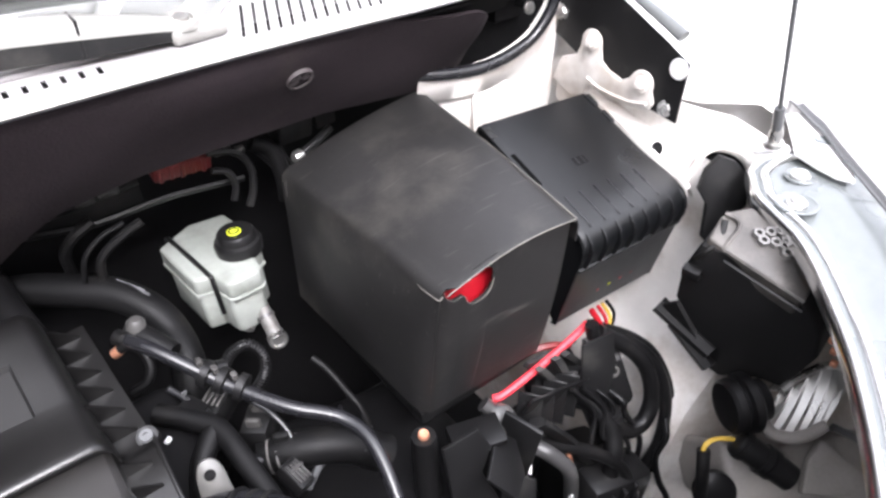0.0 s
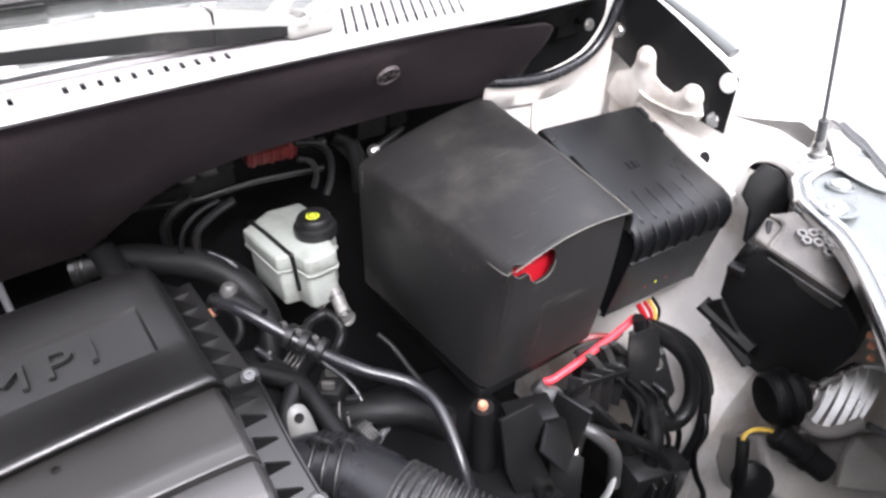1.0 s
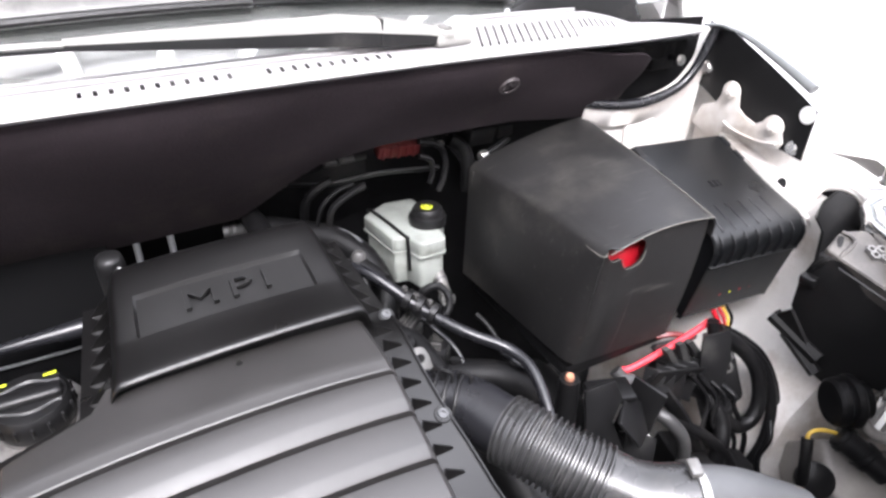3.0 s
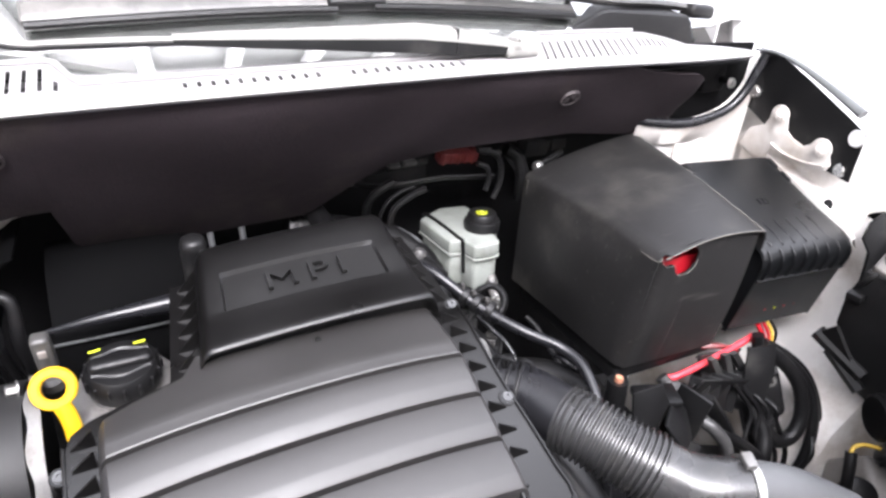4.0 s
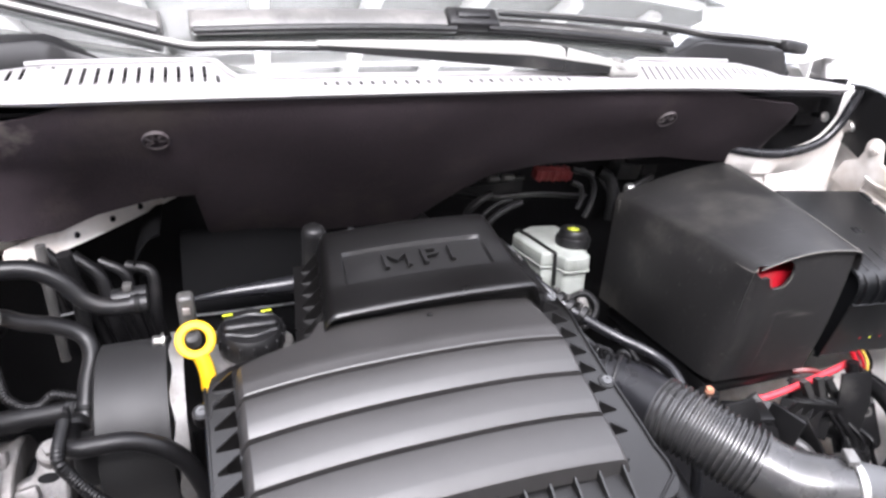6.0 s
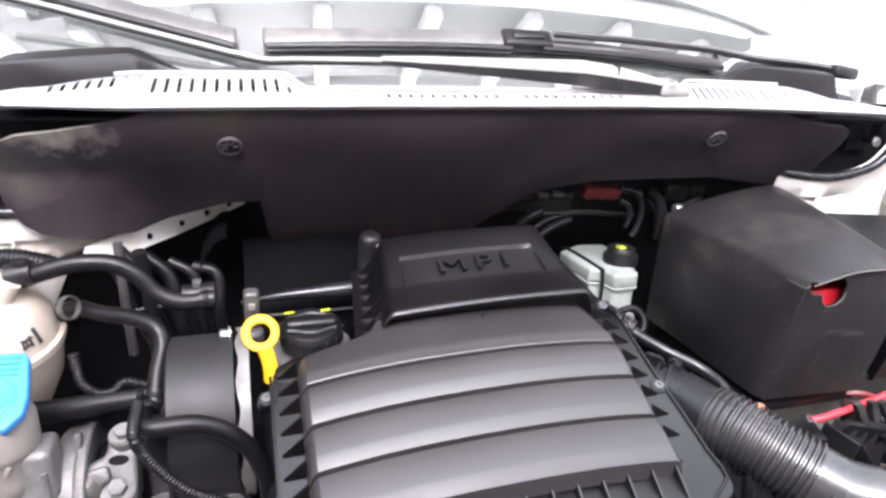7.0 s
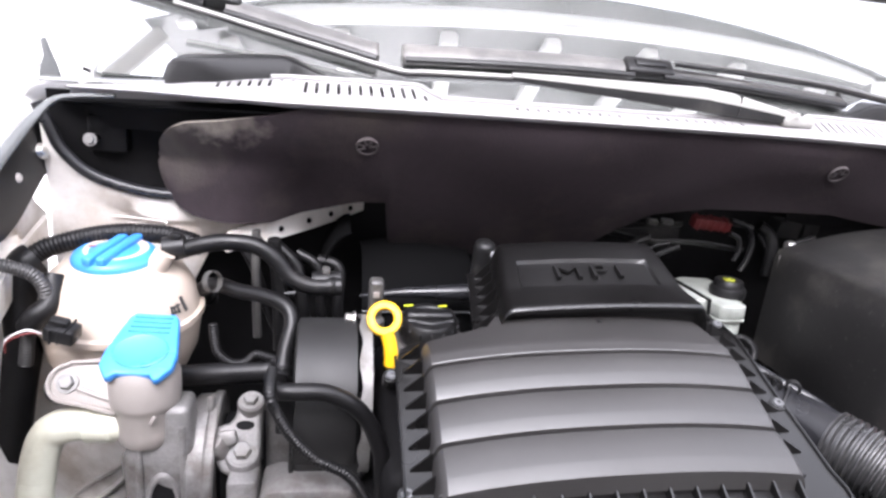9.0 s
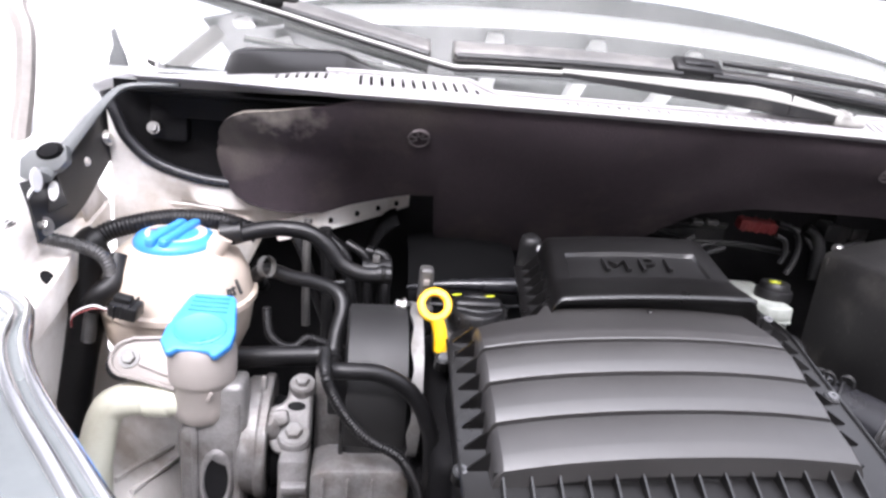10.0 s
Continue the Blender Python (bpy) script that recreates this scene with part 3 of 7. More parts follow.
    part("hole", lathe([(0, 0.001), (0.012, 0.001), (0.013, 0), (0, 0)], aim((s * 0.764, -0.1605, 0.928), (-s, 0, 0.1)), 20), WHITE, plate, "pale round hole in the bracket")
    # rail along the top of the wing
    rail = [(0.715, 0.012, 1.029), (0.755, 0.014, 1.023), (0.782, -0.012, 1.01), (0.79, -0.06, 0.99), (0.788, -0.105, 0.974), (0.787, -0.145, 0.958)]
    if s < 0:
        rail = [(0.66, 0.006, 1.03), (0.71, 0.012, 1.026), (0.736, 0.008, 1.018), (0.752, -0.0205, 0.993), (0.758, -0.071, 0.966), (0.7615, -0.117, 0.9424), (0.765, -0.145, 0.928)]
    single("wing_rail", tube([V(s * x, y, z) for x, y, z in rail], 0.0115, 10, 5, flat=0.75, up=(0, 0, 1), ends=(0.3, 0.9)), RAIL, "grey rubber capped rail along the wing", "rail", "structure")

    # inner wing below the bracket: shelf, wall and side member
    rows = []
    for y in np.linspace(0.06, -0.62, 24):
        z0 = interp(y, [-0.62, -0.3, -0.2, -0.13, -0.05, 0.0, 0.06], [0.72, 0.8, 0.865, 0.875, 0.895, 0.93, 0.94])
        w = 0.02 * math.sin(y * 30)
        low = interp(y, [-0.37, -0.33], [0.16, 0.0]) if s > 0 else 0
        out = interp(y, [-0.45, -0.3, -0.255, -0.17, -0.14], [0.02, 0.08, 0.075, 0.01, 0.0])
        inward = interp(y, [-0.62, -0.45, -0.3, -0.2, 0.06], [0.03, 0.01, -0.02, 0.0, 0.0])
        rows.append([V(s * (0.794 + out), y, z0), V(s * (0.783 - inward * 0.3 + out), y, z0 - 0.02), V(s * (0.79 - inward * 0.6 + out), y, z0 - 0.055),
                     V(s * (0.772 - inward * 0.7 + out), y, z0 - 0.075), V(s * (0.775 - inward * 0.8 + w * 0.2 + out), y, 0.72), V(s * (0.782 - inward + low), y, 0.64), V(s * (0.765 - inward + low), y, 0.6),
                     V(s * (0.71 - inward + low), y, 0.56 + 0.006 * math.sin(y * 40)), V(s * (0.66 - inward + low), y, 0.515 + 0.008 * math.sin(y * 40)), V(s * (0.635 - inward + low), y, 0.44), V(s * (0.62 - inward + low), y, 0.25)])
    single("inner_wing", sheet(rows, 0.002), INNER, "dusty white painted inner wing of the bay", "inner wing", "structure", smooth=55)
    ears = [(0.035, 0.86), (0.02, 0.895), (-0.005, 0.905), (-0.013, 0.92)] + arc(-0.03, 0.929, 0.0165, 20, 190, 8) + [(-0.05, 0.908), (-0.062, 0.9), (-0.085, 0.893), (-0.097, 0.9)]
    ears += arc(-0.117, 0.898, 0.0175, 40, 200, 8) + [(-0.139, 0.878), (-0.134, 0.868), (-0.1, 0.862), (-0.06, 0.864), (-0.03, 0.872), (-0.02, 0.85), (0.0, 0.846)]
    ear_x = 0.756 if s > 0 else 0.772
    plate = thing("wing_reinforcement", (s * 0.756, -0.05, 0.85), "white painted reinforcement plate with two bolted ears", "reinforcement", kind="structure")
    part("plate", prism(ears, 0.006, stand((s * ear_x - 0.003, 0, 0), (0, 1, 0), (0, 0, 1)), 0.002), INNER, plate)
    for y, z in ((-0.032, 0.929), (-0.1185, 0.898)):
        part("bolt", lathe([(0, 0.009), (0.004, 0.009), (0.0055, 0.0075), (0.006, 0.005), (0.0095, 0.004), (0.0105, 0), (0, 0)], aim((s * (ear_x - 0.0035), y, z), (-s, -0.1, 0.15)), 16), INNER, plate)
    part("bead", tube([V(s * (ear_x - 0.0038), y, z) for y, z in ((-0.03, 0.88), (-0.055, 0.872), (-0.1, 0.87), (-0.13, 0.876))], 0.0022, 6, 3), INNER, plate)
    # round duct opening before the wing
    ctr = V(s * 0.812, -0.214, 0.785)
    dm = stand(ctr, V(s * 0.53, -0.85, 0), (0, 0, 1)) @ Matrix.Diagonal((1, 1, s, 1))
    duct = thing("duct_opening", ctr, "arched black duct opening in the white inner wing", "duct opening", kind="structure")
    if s > 0:
        rim = [(0.747, -0.21, 0.8), (0.76, -0.214, 0.829), (0.78, -0.224, 0.842), (0.799, -0.241, 0.836), (0.813, -0.257, 0.818)]
        part("arch", tube(rim, 0.0035, 8, 5), INNER, duct)
        dk = aim((0.772, -0.238, 0.78), (-0.6, -0.75, 0.2))
        edge = [(0.756, -0.227, 0.79), (0.764, -0.227, 0.815), (0.779, -0.233, 0.833), (0.795, -0.246, 0.825), (0.806, -0.26, 0.805), (0.803, -0.268, 0.77), (0.79, -0.262, 0.745), (0.765, -0.252, 0.715), (0.757, -0.246, 0.725), (0.761, -0.242, 0.75), (0.764, -0.238, 0.77)]
        # added dark plate stands in for the shade inside the arch
        part("duct", prism([tuple((dk.inverted() @ V(*p)).xy) for p in edge], 0.012, dk @ pose(0, 0, -0.012), 0.001), DULL, duct, "dark plate for the shaded hollow of the arch")
    part("arch", tube([dm @ V(a, b, 0) for a, b in [(-0.04, -0.05)] + arc(0, 0, 0.04, 180, 0, 10) + [(0.04, -0.05)]], 0.005, 8, 2), INNER, duct)
    # near-black half disc paints the dark behind the rim
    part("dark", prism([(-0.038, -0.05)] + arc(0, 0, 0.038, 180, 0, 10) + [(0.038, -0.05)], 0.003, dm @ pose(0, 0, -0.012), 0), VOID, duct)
    # bead along the shelf and the tall tank of the wing
    rows = []
    for p in spline([(0.755, 0.03, 0.878), (0.757, -0.04, 0.858), (0.752, -0.1, 0.841), (0.75, -0.145, 0.826), (0.756, -0.18, 0.808), (0.762, -0.205, 0.79)], 4):
        rows.append([V(s * (p.x + 0.006), p.y + 0.004, p.z - 0.05), V(s * (p.x + 0.004), p.y, p.z - 0.016), V(s * (p.x + 0.005), p.y, p.z - 0.011), V(s * (p.x + 0.009), p.y, p.z - 0.009), V(s * (p.x + 0.013), p.y, p.z - 0.015), V(s * (p.x + interp(p.y, [-0.2, -0.15], [0.022, 0.05])), p.y, p.z - interp(p.y, [-0.2, -0.15], [0.03, 0.004]))])
    single("wing_flange", sheet(rows, 0.002), INNER, "rounded white flange along the inner wing", "flange", "structure")

    # flat near-black disc paints the dark of the hole
    hole = lathe([(0, 0.0012), (0.009, 0.001), (0.0095, 0), (0, 0)], aim((s * 0.764, -0.15, 0.8155), (-s * 0.55, -0.4, 0.7)) @ Matrix.Diagonal((0.8, 1.1, 1, 1)), 20)
    single("wing_hole", hole, VOID, "black oval hole in the wing flange", "hole", "structure")

    # outer wing
    rows = []
    for y in np.linspace(0.3, -0.75, 36):
        zt = interp(y, [-0.75, -0.4, -0.3, -0.2, -0.16, 0.05, 0.3], [0.72, 0.825, 0.845, 0.86, 0.9, 1.0, 1.03])
        xi = interp(y, [-0.75, -0.5, -0.42, -0.36, -0.3, -0.24, -0.19, -0.16, -0.14, 0.3], [0.6, 0.77, 0.825, 0.872, 0.925, 0.965, 0.99, 0.9, 0.815, 0.8])
        if s < 0:
            xi += interp(y, [-0.7, -0.2, -0.15], [0.14, 0.12, 0.0])
        rows.append([V(s * (xi - 0.012), y, zt - 0.05), V(s * (xi - 0.006), y, zt - 0.02), V(s * (xi + 0.01), y, zt), V(s * (xi + 0.06), y, zt - 0.004), V(s * (xi + 0.1), y, zt - 0.12), V(s * (xi + 0.1), y, 0.3)])
    single("outer_wing", sheet(rows, 0.003), WHITE, "white painted front wing of the car", "wing", "structure", smooth=60)

    # headlamp with its bright rim
    lamp = thing("headlamp", (s * 0.75, -0.45, 0.6), f"headlamp with bright rim and hazed top on the {word} side", "headlamp", "headlamps")
    rim = [(0.868, -0.273, 0.825), (0.848, -0.264, 0.825), (0.819, -0.258, 0.825), (0.79, -0.262, 0.825), (0.772, -0.275, 0.825), (0.745, -0.3, 0.8233), (0.727, -0.336, 0.8215), (0.713, -0.365, 0.82), (0.692, -0.394, 0.818), (0.66, -0.427, 0.8165), (0.628, -0.458, 0.814), (0.596, -0.489, 0.8086), (0.56, -0.518, 0.804), (0.526, -0.543, 0.8), (0.49, -0.567, 0.796), (0.44, -0.6, 0.785)]
    if s < 0:
        rim = [(0.86, -0.2, 0.825), (0.8, -0.207, 0.825), (0.782, -0.212, 0.825), (0.753, -0.229, 0.825), (0.732, -0.254, 0.825), (0.72, -0.279, 0.8246), (0.7, -0.33, 0.8217), (0.675, -0.376, 0.819), (0.641, -0.426, 0.8165), (0.596, -0.482, 0.81), (0.563, -0.522, 0.803), (0.52, -0.57, 0.79), (0.46, -0.62, 0.77)]
    rp = spline(rim, 4)

    def out(p, a, up):
        q = max(0.0, min(1.0, (-0.27 - p.y) / 0.05))
        return V(s * (p.x + a * (0.5 + 0.35 * q)), p.y - a * (0.85 - 0.3 * q), p.z + up)
    part("rim", sheet([[out(p, a, b) for a, b in ((0.0, -0.016), (-0.001, -0.004), (0.0015, 0.002), (0.005, 0.004), (0.008, 0.003), (0.0095, 0.0005))] for p in rp], 0.0015), CHROME, lamp, "bright silver rim", smooth=60)
    part("groove", sheet([[out(p, a, b) for a, b in ((0.0095, 0.0), (0.0125, -0.0015), (0.0155, 0.0))] for p in rp], 0.001), LENS, lamp, smooth=60)
    part("trim", sheet([[out(p, a, b) for a, b in ((0.0155, 0.0005), (0.0175, 0.0032), (0.021, 0.0036), (0.0245, 0.0025), (0.0265, -0.001))] for p in rp], 0.0015), CHROME, lamp, "satin silver trim", smooth=60)
    rows = []
    for p in rp:
        far = max(0.0, min(1.0, (-0.27 - p.y) / 0.05))
        rows.append([out(p, 0.026, -0.003), out(p, 0.032, -0.005), out(p, 0.05, -0.003), out(p, 0.09, 0.0), out(p, 0.14, -0.004), V(s * (p.x + 0.09 + 0.04 * far), p.y - 0.15, p.z - 0.03), V(s * (p.x + 0.1 + 0.04 * far), p.y - 0.2, p.z - 0.12)])
    part("lens", sheet(rows, 0.002), LENS, lamp, "hazed grey top of the lamp", smooth=60)
    return lamp


LAMP_R, LAMP_L = side(1), side(-1)

t = thing("rail_end_bracket", (-0.775, -0.135, 0.93), "grey plastic bracket at the end of the wing rail", "bracket", kind="structure")
M = stand((-0.768, -0.134, 0.944), (0.95, 0.1, 0.3), (-0.3, 0.3, 0.9))
part("body", prism([(-0.027, -0.012), (-0.018, -0.018), (0.014, -0.014), (0.026, -0.006), (0.028, 0.012), (0.014, 0.018), (0.004, 0.012), (-0.008, 0.016), (-0.022, 0.008)], 0.016, M @ pose(0, 0, -0.012), 0.003, 2), RAIL, t)
# near-black disc drawn where the bracket has a dark hole
part("plug", lathe([(0, 0.007), (0.009, 0.006), (0.0115, 0.002), (0.0125, 0.0), (0, 0)], M @ pose(0.011, 0.008, 0.003) @ Matrix.Diagonal((1.2, 0.8, 1, 1)), 20), VOID, t)
part("plate", prism([(-0.034, -0.014), (0.006, -0.014), (0.01, -0.05), (-0.03, -0.058)], 0.004, M @ pose(0, 0, -0.014), 0.001), PLASTIC, t, "black steel plate")
for x, y, w, h in ((-0.022, -0.034, 0.009, 0.015), (-0.001, -0.032, 0.007, 0.014), (-0.02, -0.053, 0.007, 0.006)):
    part("hole", lathe([(0, 0.0008), (0.9, 0.0008), (1, 0), (0, 0)], M @ pose(x, y, -0.0095, 0, 0, -15) @ Matrix.Diagonal((w * 0.8, h * 0.8, 1, 1)), 18), WHITE, t, "white paint seen through a hole")
t = thing("screen_corner_trim", (-0.74, 0.045, 1.045), "grey rubber corner trim at the foot of the windscreen", "corner trim", kind="structure")
part("gusset", prism([(-0.757, 1.0395), (-0.731, 1.0465), (-0.735, 1.06), (-0.741, 1.077), (-0.747, 1.094), (-0.752, 1.09), (-0.749, 1.072), (-0.755, 1.055)], 0.01, stand((0, 0.04, 0), (1, 0, 0), (0, 0, 1)), 0.002, 2), RAIL, t)
part("strip", sheet([[V(x, 0.018, z), V(x, 0.02, z + 0.004), V(x, 0.034, z + 0.005)] for x, z in ((-0.752, 1.043), (-0.7, 1.0435), (-0.65, 1.045), (-0.605, 1.048))], 0.002), RAIL, t)

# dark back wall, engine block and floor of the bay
# near-black colour carries the shade at the back and bottom of the bay
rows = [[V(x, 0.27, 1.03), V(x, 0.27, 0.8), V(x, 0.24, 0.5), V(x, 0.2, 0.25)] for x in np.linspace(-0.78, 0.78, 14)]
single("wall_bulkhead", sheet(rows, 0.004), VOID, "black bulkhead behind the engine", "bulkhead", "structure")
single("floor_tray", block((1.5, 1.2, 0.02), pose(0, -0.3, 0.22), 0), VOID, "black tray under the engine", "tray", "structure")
rows = [[V(x, -0.72, 0.2), V(x, -0.7, 0.5), V(x, -0.66, 0.7), V(x, -0.75, 0.74)] for x in np.linspace(-0.7, 0.7, 9)]
single("front_panel", sheet(rows, 0.004), PLASTIC, "black front carrier before the engine", "front panel", "structure")

# raised bonnet
def bonnet():
    m = Matrix.Translation((0, 0.24, 1.262)) @ Matrix.Rotation(radians(180 - 70), 4, "X") @ Matrix.Diagonal((1, 0.86, 1, 1))
    # local: x across, y from the hinge to the front edge, z towards the engine side
    b = thing("bonnet", (0, 0.12, 1.25), "raised white bonnet with a pressed inner frame", "bonnet")
    rows = [[m @ V(x * (1 - 0.12 * y), y, -0.03 + 0.05 * (x / 0.7) ** 2) for x in np.linspace(-0.72, 0.72, 13)] for y in np.linspace(0, 0.95, 8)]
    part("skin", sheet(rows, 0.004), SKIN, b, "grey primed skin")
    for y in (0.03, 0.46, 0.91):
        part("crossbar", block((1.36 - 0.16 * y, 0.036, 0.026), m @ pose(0, y, 0.01), 0.008), FRAME, b)
    for x in np.linspace(-0.63, 0.63, 7):
        part("bar", block((0.034, 0.8, 0.03), m @ pose(x * 0.94, 0.5, 0.012, 0, 0, 3 * x), 0.008), FRAME, b)
    for s in (-1, 1):
        arm = [(0.79, 0.1, 1.0), (0.775, 0.13, 1.1), (0.74, 0.19, 1.2), (0.68, 0.2, 1.28)] if s > 0 else [(0.838, -0.043, 0.93), (0.835, -0.034, 0.97), (0.833, -0.022, 1.017), (0.836, -0.006, 1.076), (0.848, 0.01, 1.12), (0.82, 0.08, 1.2), (0.7, 0.2, 1.28)]
        # tank-side arm is white paint, coloured grey for the shade on it
        part("hinge", tube([(s * x, y, z) for x, y, z in arm], 0.011, 8, 5, flat=2.0 if s > 0 else 1.4), WHITE if s > 0 else SHELL, b, "painted hinge arm")
    return b


bonnet()

# ---- the air filter housing on the engine ----
BOX = pose(-0.115, -0.252, 0.806, 22.5, -1.8, 0)


def on_box(u, y, z):
    """A place on the housing, which leans a little to one side and is turned a little."""
    return V(-0.1165 + u, y - 0.012 * u, z + 0.045 * u)


def box_pose(u, y, z, rx=0, ry=0, rz=0):
    return Matrix.Translation(on_box(u, y, z)) @ pose(0, 0, 0, 0, -2.6, -0.7) @ pose(0, 0, 0, rx, ry, rz)


def flange_z(y):
    return interp(y, [-0.44, -0.38, -0.345, -0.304, -0.25, -0.2136, -0.175, -0.04], [0.721, 0.736, 0.751, 0.770, 0.792, 0.803, 0.805, 0.83])


def lid_bow(u):
    return 0.0125 * max(0.0, 1 - abs(u / 0.178) ** 2.4)


def lid_edge(u, half, drop=0.03, r=0.022):
    d = half - abs(u)
    return 0.0 if d > r else drop * (1 - math.sqrt(max(0.0, 1 - (1 - max(d, 0) / r) ** 2)))


def air_box():
    t = thing("air_filter_housing", (-0.115, -0.25, 0.68), "satin black plastic air filter housing on top of the engine", "air filter housing")
    us = [-0.178, -0.1777, -0.1768, -0.175, -0.172, -0.168] + list(np.linspace(-0.16, 0.16, 21)) + [0.168, 0.172, 0.175, 0.1768, 0.1777, 0.178]
    # bowed boards of the lid: each ends in a steeper strip above a wide groove
    boards = [[(-0.16, 0.808), (-0.185, 0.8086), (-0.21, 0.8089), (-0.235, 0.8087), (-0.2462, 0.8082), (-0.2474, 0.8077), (-0.2577, 0.8052), (-0.259, 0.804)],
              [(-0.2625, 0.802), (-0.2632, 0.8034), (-0.2645, 0.8035), (-0.278, 0.7994), (-0.2902, 0.7944), (-0.2914, 0.7937), (-0.3008, 0.7876), (-0.302, 0.7862)],
              [(-0.3055, 0.7838), (-0.3062, 0.785), (-0.3075, 0.7849), (-0.321, 0.7807), (-0.3358, 0.7752), (-0.337, 0.7745), (-0.3468, 0.7684), (-0.348, 0.767)],
              [(-0.3515, 0.765), (-0.3522, 0.7664), (-0.3535, 0.7663), (-0.369, 0.7615), (-0.3848, 0.7556), (-0.386, 0.7549), (-0.3968, 0.7483), (-0.398, 0.7469)]]
    for k, prof in enumerate(boards):
        prof = [(y - (0.0016 if k and i < 3 else 0.0), z - (0.0006 if k and i < 3 else 0.0)) for i, (y, z) in enumerate(prof)]
        prof = [(prof[0][0], prof[0][1] - 0.02)] + prof + [(prof[-1][0] + 0.0008, prof[-1][1] - 0.02)]

        def back(u, y):
            # the first board is cut back at its free corner
            lim = interp(u, [-0.178, -0.17, -0.15, -0.12, -0.09, -0.075], [-0.222, -0.213, -0.206, -0.2, -0.19, -0.15])
            return min(y, lim + (y + 0.16) * 0.02) if k == 0 else y
        rows = [[on_box(u, back(u, y), z + lid_bow(u) - lid_edge(u, 0.178, 0.03, 0.011)) for u in us] for y, z in prof]
        # lighter copy of the housing plastic, with the sky's sheen in its colour
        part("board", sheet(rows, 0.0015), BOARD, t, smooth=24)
    part("pip", lathe([(0, 0.0022), (0.0026, 0.002), (0.0036, 0), (0, 0)], box_pose(0.0375, -0.1955, 0.8228), 14), AIRBOX, t)
    # skirt, dark front face and flange
    ring = [(-0.178, -0.22), (-0.178, -0.38), (-0.174, -0.392), (0.174, -0.392), (0.178, -0.38), (0.178, -0.17)]
    def rim_z(y):
        return interp(y, [-0.392, -0.38, -0.302, -0.259, -0.17], [0.732, 0.735, 0.763, 0.782, 0.787])
    rows = [[on_box(u, y, rim_z(y)) for u, y in ring], [on_box(u * 1.01, y, flange_z(y) - 0.012) for u, y in ring]]
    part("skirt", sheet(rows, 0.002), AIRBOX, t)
    rows = [[on_box(u, -0.396, 0.7455 + lid_bow(u)), on_box(u, -0.3945, 0.742 + lid_bow(u)), on_box(u, -0.393, 0.735), on_box(u, -0.397, flange_z(-0.4) - 0.004)] for u in np.linspace(-0.176, 0.176, 16)]
    part("front_face", sheet(rows, 0.002), DULL, t)
    rows = []
    for y in [-0.432, -0.4312, -0.4285, -0.424, -0.418, -0.41, -0.38, -0.345, -0.304, -0.25, -0.226, -0.2136, -0.2, -0.175]:
        cut = 0.022 * (1 - math.sqrt(max(0, 1 - max(0.0, (-0.41 - y) / 0.0221) ** 2)))
        left = interp(y, [-0.432, -0.3, -0.25, -0.226, -0.2136, -0.2, -0.175], [-0.203, -0.204, -0.204, -0.201, -0.197, -0.18, -0.1])
        right = interp(y, [-0.41, -0.345, -0.3, -0.25, -0.175], [0.22, 0.214, 0.207, 0.204, 0.206])
        z = flange_z(y)
        rows.append([on_box(left + cut, y, z - 0.006), on_box(left + cut, y, z)] + [on_box(left + cut + (right - left - 2 * cut) * f, y, z) for f in (0.06, 0.5, 0.94)] + [on_box(right - cut, y, z), on_box(right - cut, y, z - 0.006)])
    part("flange", sheet(rows, 0.003), AIRBOX, t, smooth=30)
    edge = [on_box(-0.2035, y, flange_z(y) + 0.0012) for y in np.linspace(-0.226, -0.41, 12)] + [on_box(-0.2 + 0.02 * math.sin(a), -0.41 - 0.0205 * math.sin(a), flange_z(-0.41 - 0.0205 * math.sin(a)) + 0.0012) for a in (0.4, 0.8, 1.2)]
    edge += [on_box(u, -0.431, flange_z(-0.431) + 0.0012) for u in np.linspace(-0.17, 0.19, 12)] + [on_box(0.2165, -0.412, flange_z(-0.412) + 0.0012)] + [on_box(interp(y, [-0.41, -0.345, -0.3, -0.25, -0.175], [0.2195, 0.2135, 0.2065, 0.2035, 0.2055]), y, flange_z(y) + 0.0012) for y in np.linspace(-0.4, -0.18, 12)]
    part("rim", tube(edge, 0.0017, 6, 1), AIRBOX, t)
    outline = [(-0.2, 0.052), (-0.212, 0.034), (-0.212, -0.165), (-0.192, -0.188), (0.184, -0.188), (0.204, -0.165), (0.198, 0.02), (0.18, 0.1), (-0.08, 0.1)]
    part("tray", prism([(x * 0.93, y * 0.93 - 0.005) for x, y in outline], 0.07, BOX @ pose(0, 0, -0.15), 0.004), PLASTIC, t, "black lower half of the housing")

    # upright gussets along both edges and ribs along the front
    def fin(u, y, z, out, h):
        part("gusset", prism([(0, -0.004), (out, -0.003), (out, 0.0), (0, h)] if out > 0 else [(0, -0.004), (0, h), (out, 0.0), (out, -0.003)], 0.0024, box_pose(u, y, z, 90), 0), AIRBOX, t)
    for k in range(8):
        y = -0.228 - 0.0212 * k
        fin(-0.1765, y, flange_z(y) + 0.001, -0.021, 0.017)
        y = -0.2 - 0.0225 * k
        fin(0.1765, y, flange_z(y) + 0.001, 0.02, 0.014)
    for k in range(14):
        u = 0.166 - 0.0258 * k
        part("front_rib", prism([(-0.394, 0.7425), (-0.399, 0.7435), (-0.4275, flange_z(-0.4275) + 0.001), (-0.394, 0.728)], 0.002, Matrix.Translation(on_box(u, 0, 0)) @ stand((0, 0, 0), (0, 1, 0), (0, 0, 1)), 0), AIRBOX, t)
